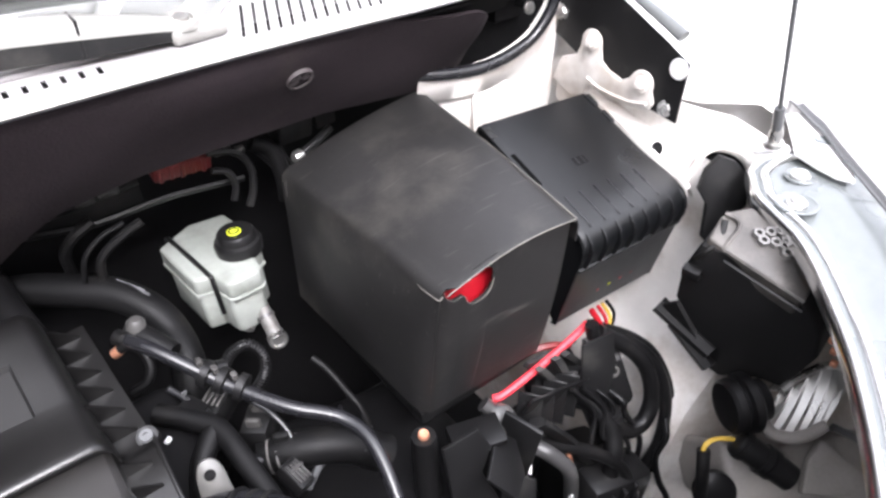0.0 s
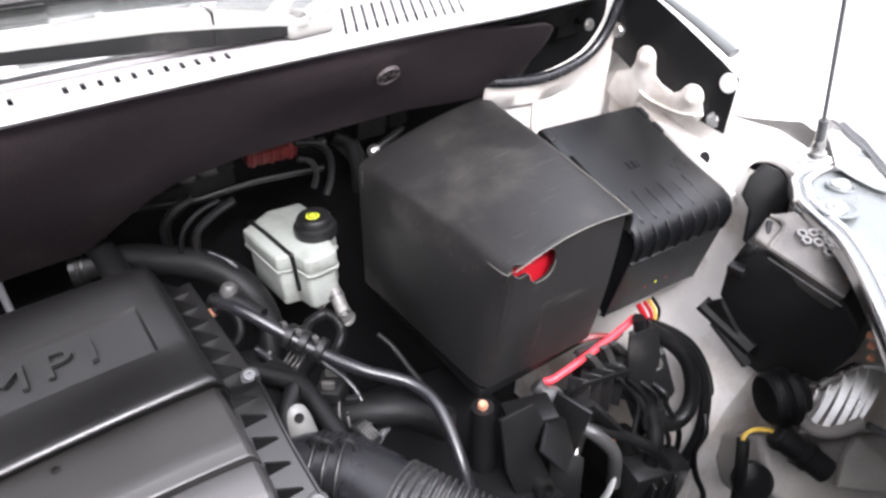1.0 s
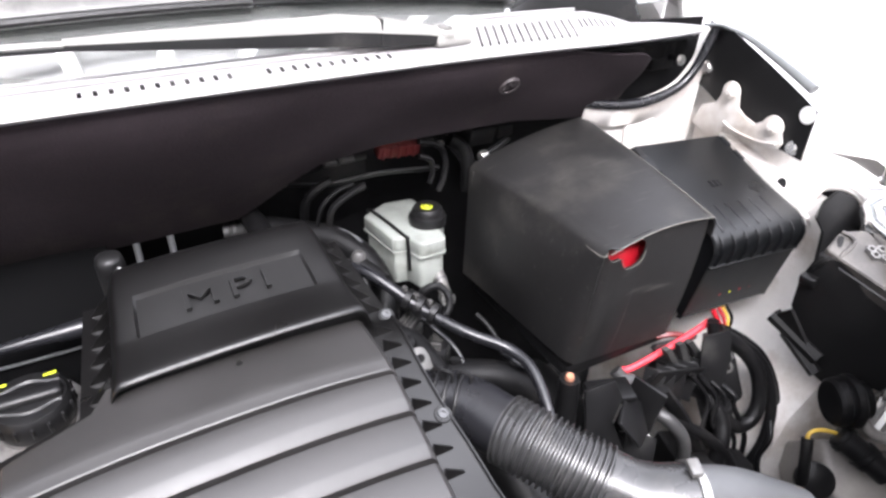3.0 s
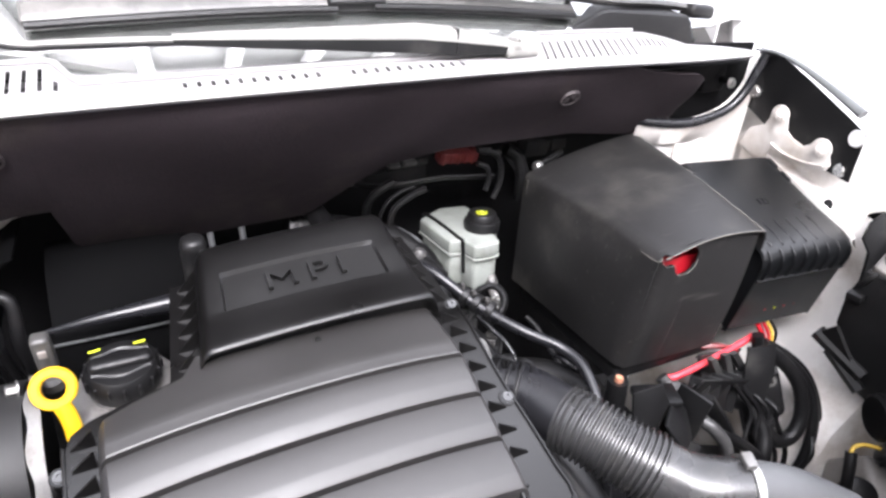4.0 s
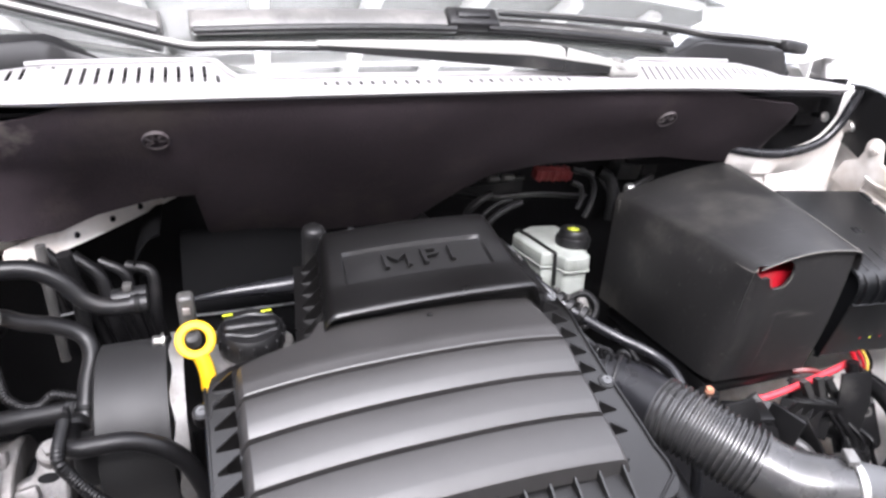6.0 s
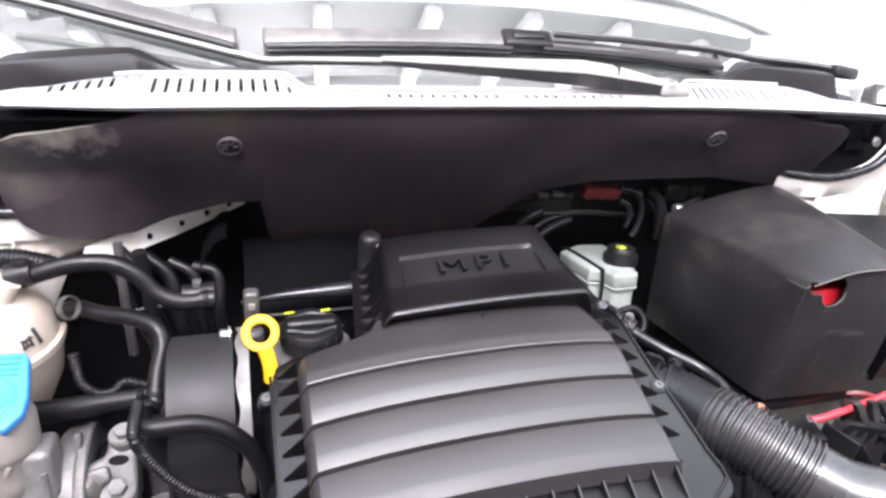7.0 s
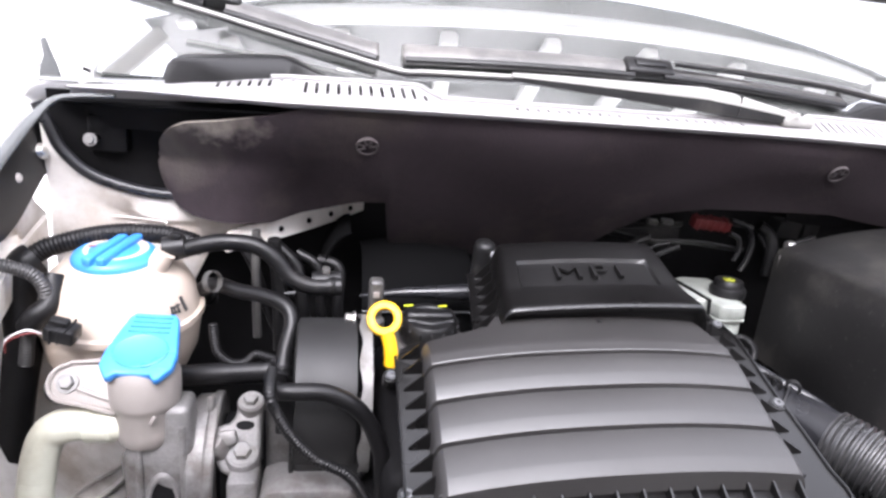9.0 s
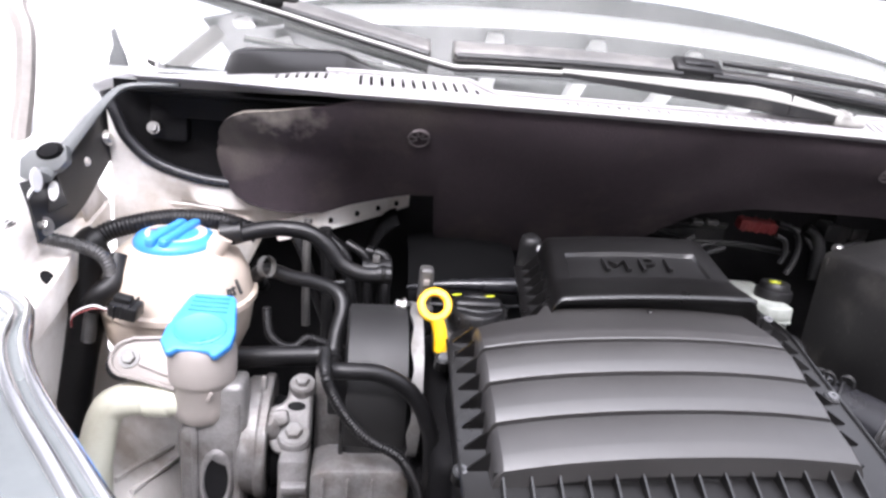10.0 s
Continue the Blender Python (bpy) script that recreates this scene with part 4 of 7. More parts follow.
    for x, y, z in ((0.0856, -0.3083, 0.7785), (0.0843, -0.1777, 0.8145), (-0.3246, -0.2413, 0.7768), (-0.3175, -0.373, 0.7255), (-0.095, -0.428, 0.727)):
        m = Matrix.Translation((x, y, z)) @ pose(0, 0, 0, 22, -2.6, 0)
        part("boss", lathe([(0.0095, -0.012), (0.0092, 0.0005), (0.0085, 0.0012), (0, 0.0012)], m, 18), AIRBOX, t)
        part("screw", lathe([(0.0022, 0.0018), (0.0024, 0.0036), (0.0052, 0.0036), (0.006, 0.0012), (0, 0.0012)], m, 14), PIPEGREY, t, "small dull screw")

    # raised hump with the sunken plate and the letters
    x0, x1 = -0.0795, 0.178
    p0, p1, q0, q1 = -0.048, 0.141, -0.1375, -0.089
    inset = [0.0, 0.0004, 0.0013, 0.003, 0.006, 0.010, 0.0145]
    us = [x0 + d for d in inset] + [p0 - 0.0012, p0 + 0.0012] + list(np.linspace(p0 + 0.02, p1 - 0.02, 8)) + [p1 - 0.0012, p1 + 0.0012] + [x1 - d for d in inset[::-1]]

    def hump(u, y, z):
        k = max(0.0, 1 - min(u - x0, x1 - u) / 0.0145)
        f = max(0.0, (y + 0.19) / 0.15)
        inside = p0 < u < p1 and q0 < y < q1
        mid = (x0 + x1) / 2
        shift = 0.018 * f * max(0.0, (mid - u) / (mid - x0)) - 0.012 * f * max(0.0, (u - mid) / (x1 - mid))
        bow = 0.004 * (1 - ((u - mid) / (x1 - mid)) ** 2) * min(1.0, max(0.0, (z - 0.81) / 0.02))
        return on_box(u + shift, y + 0.004 * k * k * (1 if y < -0.17 else 0), z + bow - 0.03 * (1 - math.sqrt(max(0, 1 - k * k))) - (0.0045 if inside else 0))
    prof = [(-0.17, 0.79), (-0.1735, 0.812), (-0.178, 0.8235), (-0.1875, 0.8298), (-0.1915, 0.8325), (-0.1928, 0.8352), (-0.1918, 0.8374), (-0.1888, 0.8388), (-0.184, 0.8395), (-0.174, 0.8404), (-0.16, 0.8416), (-0.148, 0.8426),
            (q0 - 0.001, 0.8446), (q0 + 0.001, 0.8452), (-0.113, 0.8536), (q1 - 0.001, 0.8618), (q1 + 0.001, 0.8624),
            (-0.07, 0.8685), (-0.056, 0.8725), (-0.047, 0.8735), (-0.04, 0.8715), (-0.034, 0.866), (-0.031, 0.855), (-0.029, 0.82), (-0.028, 0.79)]
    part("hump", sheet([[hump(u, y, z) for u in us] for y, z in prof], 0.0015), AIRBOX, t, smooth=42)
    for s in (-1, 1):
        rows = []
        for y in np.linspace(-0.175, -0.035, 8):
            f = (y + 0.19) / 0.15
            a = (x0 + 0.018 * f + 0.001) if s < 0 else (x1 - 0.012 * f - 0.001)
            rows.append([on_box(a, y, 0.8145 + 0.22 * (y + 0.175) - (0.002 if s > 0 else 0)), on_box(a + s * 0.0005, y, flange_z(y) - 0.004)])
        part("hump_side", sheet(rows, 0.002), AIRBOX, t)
        rows = [[on_box((x0 - 0.03 + 0.018 * f) if s < 0 else (x1 + 0.028 - 0.012 * f), y, flange_z(y)), on_box((x0 + 0.004 + 0.018 * f) if s < 0 else (x1 - 0.004 - 0.012 * f), y, flange_z(y))] for y, f in ((-0.19, 0), (-0.175, 0.1), (-0.1, 0.6), (-0.035, 1.0))]
        part("hump_flange", sheet(rows, 0.004), AIRBOX, t)
        for k in range(6):
            y = -0.163 + 0.0235 * k
            f = (y + 0.19) / 0.15
            fin(x0 + 0.018 * f + 0.002 if s < 0 else x1 - 0.012 * f - 0.002, y, flange_z(y), s * 0.024, 0.024)
    fc = bpy.data.curves.new("letters", "FONT")
    fc.body, fc.size, fc.extrude, fc.align_x, fc.align_y, fc.space_character = "MPI", 0.0355, 0.0024, "CENTER", "CENTER", 1.3
    tmp = bpy.data.objects.new("letters", fc)
    scene.collection.objects.link(tmp)
    me = bpy.data.meshes.new_from_object(tmp.evaluated_get(bpy.context.evaluated_depsgraph_get()))
    bpy.data.objects.remove(tmp)
    bm = bmesh.new()
    bm.from_mesh(me)
    bm.transform(box_pose(0.0495, -0.1155, 0.8566, 19.6) @ Matrix.Diagonal((1.46, 1.0, 1, 1)))
    part("letters", bm, AIRBOX, t, "raised letters MPI", smooth=20)


air_box()

# ---- battery under its cover ----
def battery():
    single("battery", block((0.14, 0.25, 0.165), pose(0.43, -0.075, 0.7375), 0.006), RED, "red battery showing through the torn cover", "battery")
    c = thing("battery_cover", (0.44, -0.08, 0.64), "scuffed black plastic battery cover with a torn corner hole", "battery cover")
    # corners: front left, front right, back right, back left of the top
    FL, FR, BR, BL = V(0.352, -0.217, 0.838), V(0.537, -0.212, 0.845), V(0.543, 0.07, 0.893), V(0.338, 0.078, 0.845)

    def top(a, b):
        p = FL.lerp(FR, a).lerp(BL.lerp(BR, a), b)
        p.z += 0.012 * math.sin(math.pi * a) * (1 - 0.4 * b) + 0.004 * math.sin(math.pi * b)
        return p
    n = 12
    rows = []
    for i in range(n + 1):
        b = i / n
        row = []
        low = V(0.335 - 0.01 * b, -0.2 + 0.27 * b, 0.66)
        left = top(0, b)
        for k in range(8):
            f = k / 8
            q = low.lerp(left, f)
            q.x -= 0.014 * math.sin(math.pi * f) * math.sin(math.pi * b)
            row.append(q)
        row += [left + V(-0.0008, 0, -0.012), left + V(0.001, 0, -0.004), left + V(0.005, 0, 0.001), left + V(0.011, 0, 0.0045)]
        row += [top(a, b) for a in np.linspace(0.12, 0.97, 11)]
        e = top(1, b)
        row += [e + V(0.003, 0, -0.003), e + V(0.006, 0, -0.012), e + V(0.004, 0.0, -0.03)]
        rows.append(row)
    for k in range(11):
        rows[0][k].x += 0.009 * (1 - k / 11)
    soft = [rows[0][k].lerp(rows[1][k], 0.28) + V(-0.0045 * max(0, 1 - k / 11), 0, 0) for k in range(len(rows[0]))]
    rows.insert(1, soft)
    rows.insert(0, [p + V(0, -0.006, -0.0015) if 11 < k else p.copy() for k, p in enumerate(rows[0])])
    part("shell", sheet(rows, 0.0022), SHEET, c, smooth=50)
    # front flap, with the corner torn out; its upper edge hangs back from the top sheet
    rows = []
    torn = []
    for i in range(91):
        a = (i / 90) ** 1.25
        f0 = V(0.3345, -0.2, 0.657).lerp(V(0.505, -0.205, 0.655), a)
        fold = max(0.0, 1 - a / 0.09) ** 2
        f0 += V(0.008 * fold, 0.005 * fold, 0)
        hi = top(a, 0) + V(0.0005 + 0.006 * fold, 0.001 + 0.003 * fold, -0.0015)
        tear = interp(a, [0, 0.03, 0.06, 0.1, 0.16, 0.18, 0.2, 0.23, 0.29, 0.33, 0.36, 0.375, 0.385, 0.392, 0.396, 1], [0.0, 0.0, 0.012, 0.019, 0.021, 0.024, 0.036, 0.042, 0.044, 0.043, 0.039, 0.034, 0.028, 0.02, 0.0, 0.0])
        hi = hi - V(0, 0, tear)
        if 0.02 < a < 0.397:
            torn.append(hi + V(0, -0.0022, 0.0))
        rows.append([f0.lerp(hi, k / 9) + V(0, -0.005 * math.sin(math.pi * k / 9) * math.sin(math.pi * min(a * 2, 0.5)), 0) for k in range(10)])
    part("front_flap", sheet(rows, 0.0022), SHEET, c, smooth=50)
    rows = []
    for a in np.linspace(0.24, 0.42, 19):
        hi = top(a, 0) + V(0.0005, -0.0012, 0.0005)
        hang = interp(a, [0.24, 0.3, 0.34, 0.37, 0.385, 0.394, 0.4, 0.42], [0.001, 0.004, 0.0085, 0.0145, 0.019, 0.025, 0.026, 0.026])
        rows.append([hi, hi + V(0, 0, -0.5 * hang), hi + V(0, 0.0005, -hang)])
    part("torn_corner", sheet(rows, 0.0016), SHEET, c)
    part("torn_edge", tube(torn, 0.0009, 6, 1, ends=(0.2, 0.6)), WORN, c, "pale torn lip")
    part("worn_edge", tube([top(a, 0) + V(0.0003, -0.0068, -0.001) for a in np.linspace(0.04, 0.99, 20)], 0.0007, 6, 1), WORN, c, "pale rubbed edge")
    part("worn_edge", tube([top(1, b) + V(0.0042, -0.004 * (1 - b), -0.004) for b in np.linspace(0, 0.7, 12)], 0.0007, 6, 1, ends=(1, 0.2)), WORN, c)
    part("worn_edge", tube([top(0, 0) + V(0.004, -0.004, 0.001), top(0, 0) + V(0.0, -0.002, -0.003), top(0, 0.06) + V(-0.001, 0, -0.004), top(0, 0.1) + V(-0.0005, 0, -0.004)], 0.0009, 6, 3, ends=(1, 0.2)), WORN, c)
    rows = [[V(0.508, -0.2 + 0.26 * b, 0.66), V(0.535, -0.2 + 0.26 * b, 0.84 + 0.045 * b)] for b in np.linspace(0, 1, 5)]
    part("side_flap", sheet(rows, 0.002), SHEET, c)
    part("back_flap", sheet([[V(x, 0.068, 0.66), V(x, 0.068, 0.84 + 0.2 * (x - 0.34))] for x in np.linspace(0.335, 0.53, 5)], 0.002), SHEET, c)
    # carrier and its screw
    tray = thing("battery_tray", (0.43, -0.1, 0.5), "black plastic battery tray with ribs", "battery tray")
    part("base", block((0.185, 0.25, 0.02), pose(0.432, -0.066, 0.638), 0.004), PLASTIC, tray)
    part("post", lathe([(0.016, -0.1), (0.014, 0), (0.0135, 0.004), (0, 0.004)], pose(0.32, -0.222, 0.656), 20), PLASTIC, tray)
    part("screw", lathe([(0, 0.004), (0.003, 0.004), (0.003, 0.0055), (0.0052, 0.006), (0.0062, 0.003), (0.0062, 0), (0, 0)], pose(0.32, -0.222, 0.66, 8, 0, 0), 20), ORANGE, tray, "rusty screw head")


battery()


# ---- fuse box ----
def fuse_box():
    t = thing("fuse_box", (0.66, -0.12, 0.65), "blue-black plastic fuse box with a ribbed front edge", "fuse box")
    ex, ey = V(1, 0, -0.08).normalized(), V(0.0, 1, 0.36).normalized()
    F = Matrix((ex, (ey - ex * ey.dot(ex)).normalized(), ex.cross(ey).normalized())).transposed().to_4x4()
    F.translation = V(0.664, -0.115, 0.823)
    w, d = 0.192, 0.205
    # lid: flat top bending down in a rounded front
    prof = [(0.102, -0.02), (0.102, -0.003), (0.1, 0.0)] + [(v, 0.0) for v in np.linspace(0.09, -0.082, 7)]
    prof += [(-0.095, -0.002), (-0.104, -0.008), (-0.109, -0.018), (-0.1105, -0.03), (-0.113, -0.05), (-0.125, -0.14), (-0.12, -0.144)]
    xs = [-w / 2, -w / 2 + 0.001, -w / 2 + 0.004] + list(np.linspace(-w / 2 + 0.015, w / 2 - 0.015, 8)) + [w / 2 - 0.004, w / 2 - 0.001, w / 2]
    rows = [[F @ V(x, v, z - (0.004 if abs(x) > w / 2 - 0.0005 else 0.001 if abs(x) > w / 2 - 0.002 else 0)) for x in xs] for v, z in prof]
    lid = part("lid", sheet(rows, -0.002), FUSE, t, smooth=40)
    for x in (-1, 1):
        part("side", prism([(v, z) for v, z in prof], 0.003, F @ pose(x * (w / 2 - 0.002), 0, 0, 90, 0, 90), 0), FUSE, t)
    for k in range(8):
        x = -0.088 + 0.0252 * k
        fin = [(-0.08, 0.0012), (-0.098, 0.0008), (-0.108, -0.0035), (-0.1145, -0.0115), (-0.1175, -0.022), (-0.1185, -0.038), (-0.112, -0.042), (-0.106, -0.02), (-0.095, -0.006)]
        part("rib", prism(fin, 0.0026, F @ pose(x - 0.0012, 0, 0, 90, 0, 90), 0.0007, 1), FUSE, lid)
    part("lip", block((w, 0.006, 0.004), F @ pose(0, -0.1145, -0.043), 0.0015), FUSE, lid)
    for k in range(6):
        x = -0.075 + 0.0252 * k
        part("groove", block((0.002, 0.05, 0.0012), F @ pose(x, -0.065, 0.0022, 0, 0, 0), 0.0003, 1), SEAL, lid)
    part("emblem", block((0.02, 0.013, 0.0012), F @ pose(-0.01, 0.0, 0.0022), 0.0004, 1), VOID, lid)
    for k in (-1, 1):
        part("emblem_bar", block((0.003, 0.011, 0.0008), F @ pose(-0.01 + 0.005 * k, 0.0, 0.003), 0.0002, 1), FUSE, lid)
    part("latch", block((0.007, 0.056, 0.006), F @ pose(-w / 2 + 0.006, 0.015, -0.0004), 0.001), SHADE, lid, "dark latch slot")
    part("latch", block((0.012, 0.02, 0.006), F @ pose(-w / 2 + 0.003, 0.085, 0.0002), 0.001), PLASTIC, lid)
    for v in (0.085, 0.05):
        part("hinge", block((0.012, 0.025, 0.014), F @ pose(w / 2 - 0.002, v, -0.002), 0.003), FUSE, lid)
    part("body", block((0.18, 0.17, 0.12), F @ pose(0, 0.02, -0.085), 0.006), PLASTIC, t)
    for k in range(3):
        part("connector", block((0.012, 0.05, 0.03), F @ pose(-w / 2 - 0.004, -0.06 + 0.035 * k, -0.05 - 0.005 * k), 0.002), PLASTIC, t)
    for k, m in enumerate((RED, LIME, RED, BRICK)):
        part("fuse", block((0.006, 0.004, 0.006), F @ pose(-0.03 + 0.022 * k, -0.1215, -0.112), 0.001, 1), m, t, "small coloured fuse")


fuse_box()


# ---- brake fluid reservoir ----
def brake_reservoir():
    t = thing("brake_fluid_reservoir", (0.24, 0.09, 0.66), "milky plastic brake fluid reservoir with a black cap", "reservoir")
    R = pose(0.241, 0.09, 0.762, 0, 0, 4) @ Matrix.Diagonal((0.94, 0.92, 0.9, 1))
    upper = [(-0.052, 0.07), (-0.048, -0.03), (-0.025, -0.036), (-0.021, -0.064), (-0.014, -0.069), (0.024, -0.07), (0.03, -0.062), (0.033, -0.036), (0.05, -0.026), (0.056, 0.03), (0.05, 0.086), (0.0, 0.096)]
    part("upper_shell", prism(upper, 0.026, R @ pose(0, 0, -0.026), 0.006, 3), FLUID, t)
    part("lower_shell", prism([(x * 0.93, y * 0.93) for x, y in upper], 0.06, R @ pose(0, 0, -0.09), 0.004), FLUID, t)
    part("seam", prism([(x * 1.02, y * 1.02) for x, y in upper], 0.004, R @ pose(0, 0, -0.03), 0.001), FLUID, t)
    part("strap", tube([R @ V(*p) for p in [(-0.034, 0.088, -0.02), (-0.033, 0.08, 0.001), (-0.028, -0.03, 0.001), (-0.0275, -0.04, -0.004), (-0.027, -0.044, -0.06)]], 0.003, 6, 3), RUBBER, t, "black rubber strap")
    cm = pose(0.268, 0.085, 0.76)
    cap = part("cap", lathe([(0.022, -0.004), (0.0285, 0.0), (0.0295, 0.012), (0.028, 0.016), (0.024, 0.018), (0.023, 0.026), (0.021, 0.0285), (0.0, 0.0295)], cm, 32), PLASTIC, t, "round black cap")
    part("emblem", lathe([(0.0, 0.001), (0.0085, 0.0008), (0.009, 0.0), (0, 0)], cm @ pose(-0.002, -0.002, 0.0292), 20), LIME, cap, "yellow-green printed warning mark")
    part("emblem_ring", lathe([(0.0045, 0.001), (0.005, 0.0016), (0.0066, 0.0015), (0.007, 0.0009)], cm @ pose(-0.002, -0.002, 0.0294), 16, False), PLASTIC, cap)
    mc = thing("brake_cylinder", (0.27, 0.03, 0.64), "grey metal brake master cylinder fitting", "brake cylinder")
    part("body", tube([(0.258, 0.09, 0.712), (0.2612, 0.0473, 0.703), (0.262, 0.0101, 0.6676)], 0.0095, 16), CASTDARK, mc)
    part("flange", lathe([(0.0095, 0), (0.0115, 0.001), (0.0115, 0.005), (0.0095, 0.006)], aim((0.2615, 0.034, 0.69), (0, -0.72, -0.69)), 20), ARM, mc)
    part("cap", lathe([(0, 0.004), (0.0075, 0.004), (0.0085, 0.006), (0.0112, 0.006), (0.0122, 0.004), (0.0122, -0.006), (0, -0.006)], aim((0.2622, 0.0085, 0.666), (-0.15, -0.8, 0.2)), 24), STEEL, mc, "bright ringed end cap")
    part("cap_face", lathe([(0, 0.0008), (0.0078, 0.0008), (0.0078, 0), (0, 0)], aim((0.2618, 0.0055, 0.6668), (-0.15, -0.8, 0.2)), 20), CASTDARK, mc)
    part("stub", tube([(0.255, 0.045, 0.69), (0.24, 0.0389, 0.681), (0.236, 0.036, 0.679)], 0.0085, 12, 2), CASTDARK, mc)


brake_reservoir()


# ---- coolant tank and washer filler ----
def coolant_tank():
    t = thing("coolant_tank", (-0.65, -0.03, 0.66), "yellowed white plastic coolant tank with a blue cap", "coolant tank")
    m = pose(-0.654, -0.035, 0.768, 6, 0, 0) @ Matrix.Diagonal((0.93, 0.93, 1, 1))
    prof = [(0.05, -0.1), (0.08, -0.085), (0.097, -0.05), (0.102, -0.02), (0.103, -0.006), (0.108, -0.004), (0.108, 0.004), (0.102, 0.006), (0.097, 0.028), (0.085, 0.05), (0.066, 0.066), (0.045, 0.074), (0.04, 0.082)]
    body = part("bottle", lathe(prof, m, 44), TANK, t, smooth=30)
    part("spout", tube([m @ V(0.045, -0.02, 0.05), m @ V(0.058, -0.02, 0.072), m @ V(0.066, -0.018, 0.085)], 0.013, 12), TANK, t)
    c = m @ pose(-0.001, -0.004, 0.0655)
    cap = part("cap", lathe([(0.05, -0.004), (0.053, 0.0), (0.0535, 0.008), (0.05, 0.013), (0.042, 0.016), (0.0, 0.018)], c, 36), BLUE, t, "round blue screw cap")
    for k in (-1, 1):
        part("grip", block((0.013, 0.102, 0.012), c @ pose(0.0085 * k, 0, 0.018, 0, 0, -14), 0.004, 3), BLUE, cap)
    part("print", block((0.01, 0.004, 0.0006), c @ pose(-0.03, 0.008, 0.0168), 0.0001, 1), BRICK, cap, "small red print")
    for k, (a, z, w, h) in enumerate(((-33, 0.02, 0.014, 0.003), (-32, 0.028, 0.013, 0.003), (-30, 0.024, 0.0028, 0.013), (-33.5, 0.024, 0.0024, 0.009), (-36, 0.024, 0.0028, 0.012), (-24, 0.026, 0.0055, 0.02), (-22, 0.013, 0.004, 0.004))):
        q = m @ Matrix.Rotation(radians(a), 4, "Z") @ pose(0.0985, 0, z, 0, -28, 0)
        part("marking", block((0.0012, w, h), q, 0.0002, 1), INK, body, "black printed marking")


coolant_tank()


def washer_filler():
    t = thing("washer_filler", (-0.6, -0.165, 0.6), "greyish white washer filler neck with a blue flap cap", "washer filler")
    m = pose(-0.592, -0.172, 0.663)
    part("neck", lathe([(0.0, -0.002), (0.022, -0.002), (0.029, 0.001), (0.0325, 0.008), (0.0336, 0.018), (0.034, 0.044), (0.0355, 0.047), (0.0372, 0.05), (0.0378, 0.054), (0.038, 0.083), (0.035, 0.09), (0.032, 0.096), (0.03, 0.096)], m, 36), NECK, t)
    part("tab", block((0.004, 0.004, 0.012), m @ pose(0.014, -0.032, 0.04, 0, 25, 0), 0.001), NECK, t)
    A = stand((-0.673, -0.174, 0.734), (1, -0.05, 0.03), (0, 0.6, 0.8))
    arm = [(0.07, 0.025), (0.0, 0.0235)] + arc(0.0, 0.0, 0.022, 95, 265, 10) + [(0.02, -0.024), (0.07, -0.034)]
    bracket = part("bracket", prism(arm, 0.012, A @ pose(0, 0, -0.0165), 0.003, 3), NECK, t)
    part("bracket_rim", tube([A @ V(x, y, -0.003) for x, y in [(0.055, 0.0255), (0.0, 0.0225)] + arc(0.0, 0.0, 0.0205, 95, 265, 10) + [(0.02, -0.0245), (0.055, -0.034)]], 0.0026, 6, 1), NECK, bracket)
    part("bracket_web", tube([A @ V(0.012, -0.006, -0.0042), A @ V(0.04, -0.016, -0.0035), A @ V(0.058, -0.022, -0.003)], 0.003, 6, 2), NECK, bracket)
    part("washer", lathe([(0, 0.0015), (0.0105, 0.0012), (0.0115, 0), (0, 0)], A @ pose(0, 0, -0.0046), 22), NECK, bracket)
    hexbolt(A @ V(0.0, 0.0, -0.0035), A.to_3x3() @ V(0, 0, 1), 0.0078, 0.0055, bracket, material=CASTDARK)
    c = m @ pose(-0.001, -0.004, 0.105, 26, 0, -6) @ Matrix.Diagonal((0.91, 1, 1, 1))
    lid = [(-0.042, -0.02), (-0.03, -0.036), (-0.024, -0.036), (-0.02, -0.03), (0.02, -0.03), (0.024, -0.036), (0.03, -0.036), (0.043, -0.018), (0.043, 0.0), (0.03, 0.05), (0.024, 0.056), (-0.024, 0.056), (-0.03, 0.05), (-0.042, 0.0)]
    cap = part("cap", prism(lid, 0.011, c @ pose(0, 0, -0.004), 0.003, 3), BLUE, t, "blue flap cap")
    part("dish", lathe([(0.0, 0.001), (0.024, 0.0014), (0.029, 0.003), (0.031, 0.002), (0.031, 0.0), (0, 0)], c @ Matrix.Translation((0, 0.0, 0.0062)) @ Matrix.Diagonal((1.05, 0.75, 1, 1)), 28), BLUE, cap)
    for k in range(4):
        part("ridge", block((0.05 - 0.001 * k, 0.003, 0.003), c @ pose(0, 0.028 + 0.007 * k, 0.0075), 0.001, 1), BLUE, cap)
    h = thing("washer_hose", (-0.71, -0.17, 0.45), "milky washer filler hose bending down", "hose")
    part("hose", tube([(-0.61, -0.176, 0.687), (-0.628, -0.178, 0.686), (-0.653, -0.174, 0.684), (-0.677, -0.172, 0.68), (-0.696, -0.171, 0.669), (-0.705, -0.175, 0.647), (-0.709, -0.182, 0.618), (-0.71, -0.189, 0.585), (-0.712, -0.19, 0.42)], 0.0195, 18), TUBE, h)
    part("collar", lathe([(0.0195, 0), (0.0212, 0.002), (0.0212, 0.03), (0.0195, 0.032)], aim((-0.655, -0.174, 0.6835), (1, -0.1, 0.05)), 20), TUBE, h)


washer_filler()


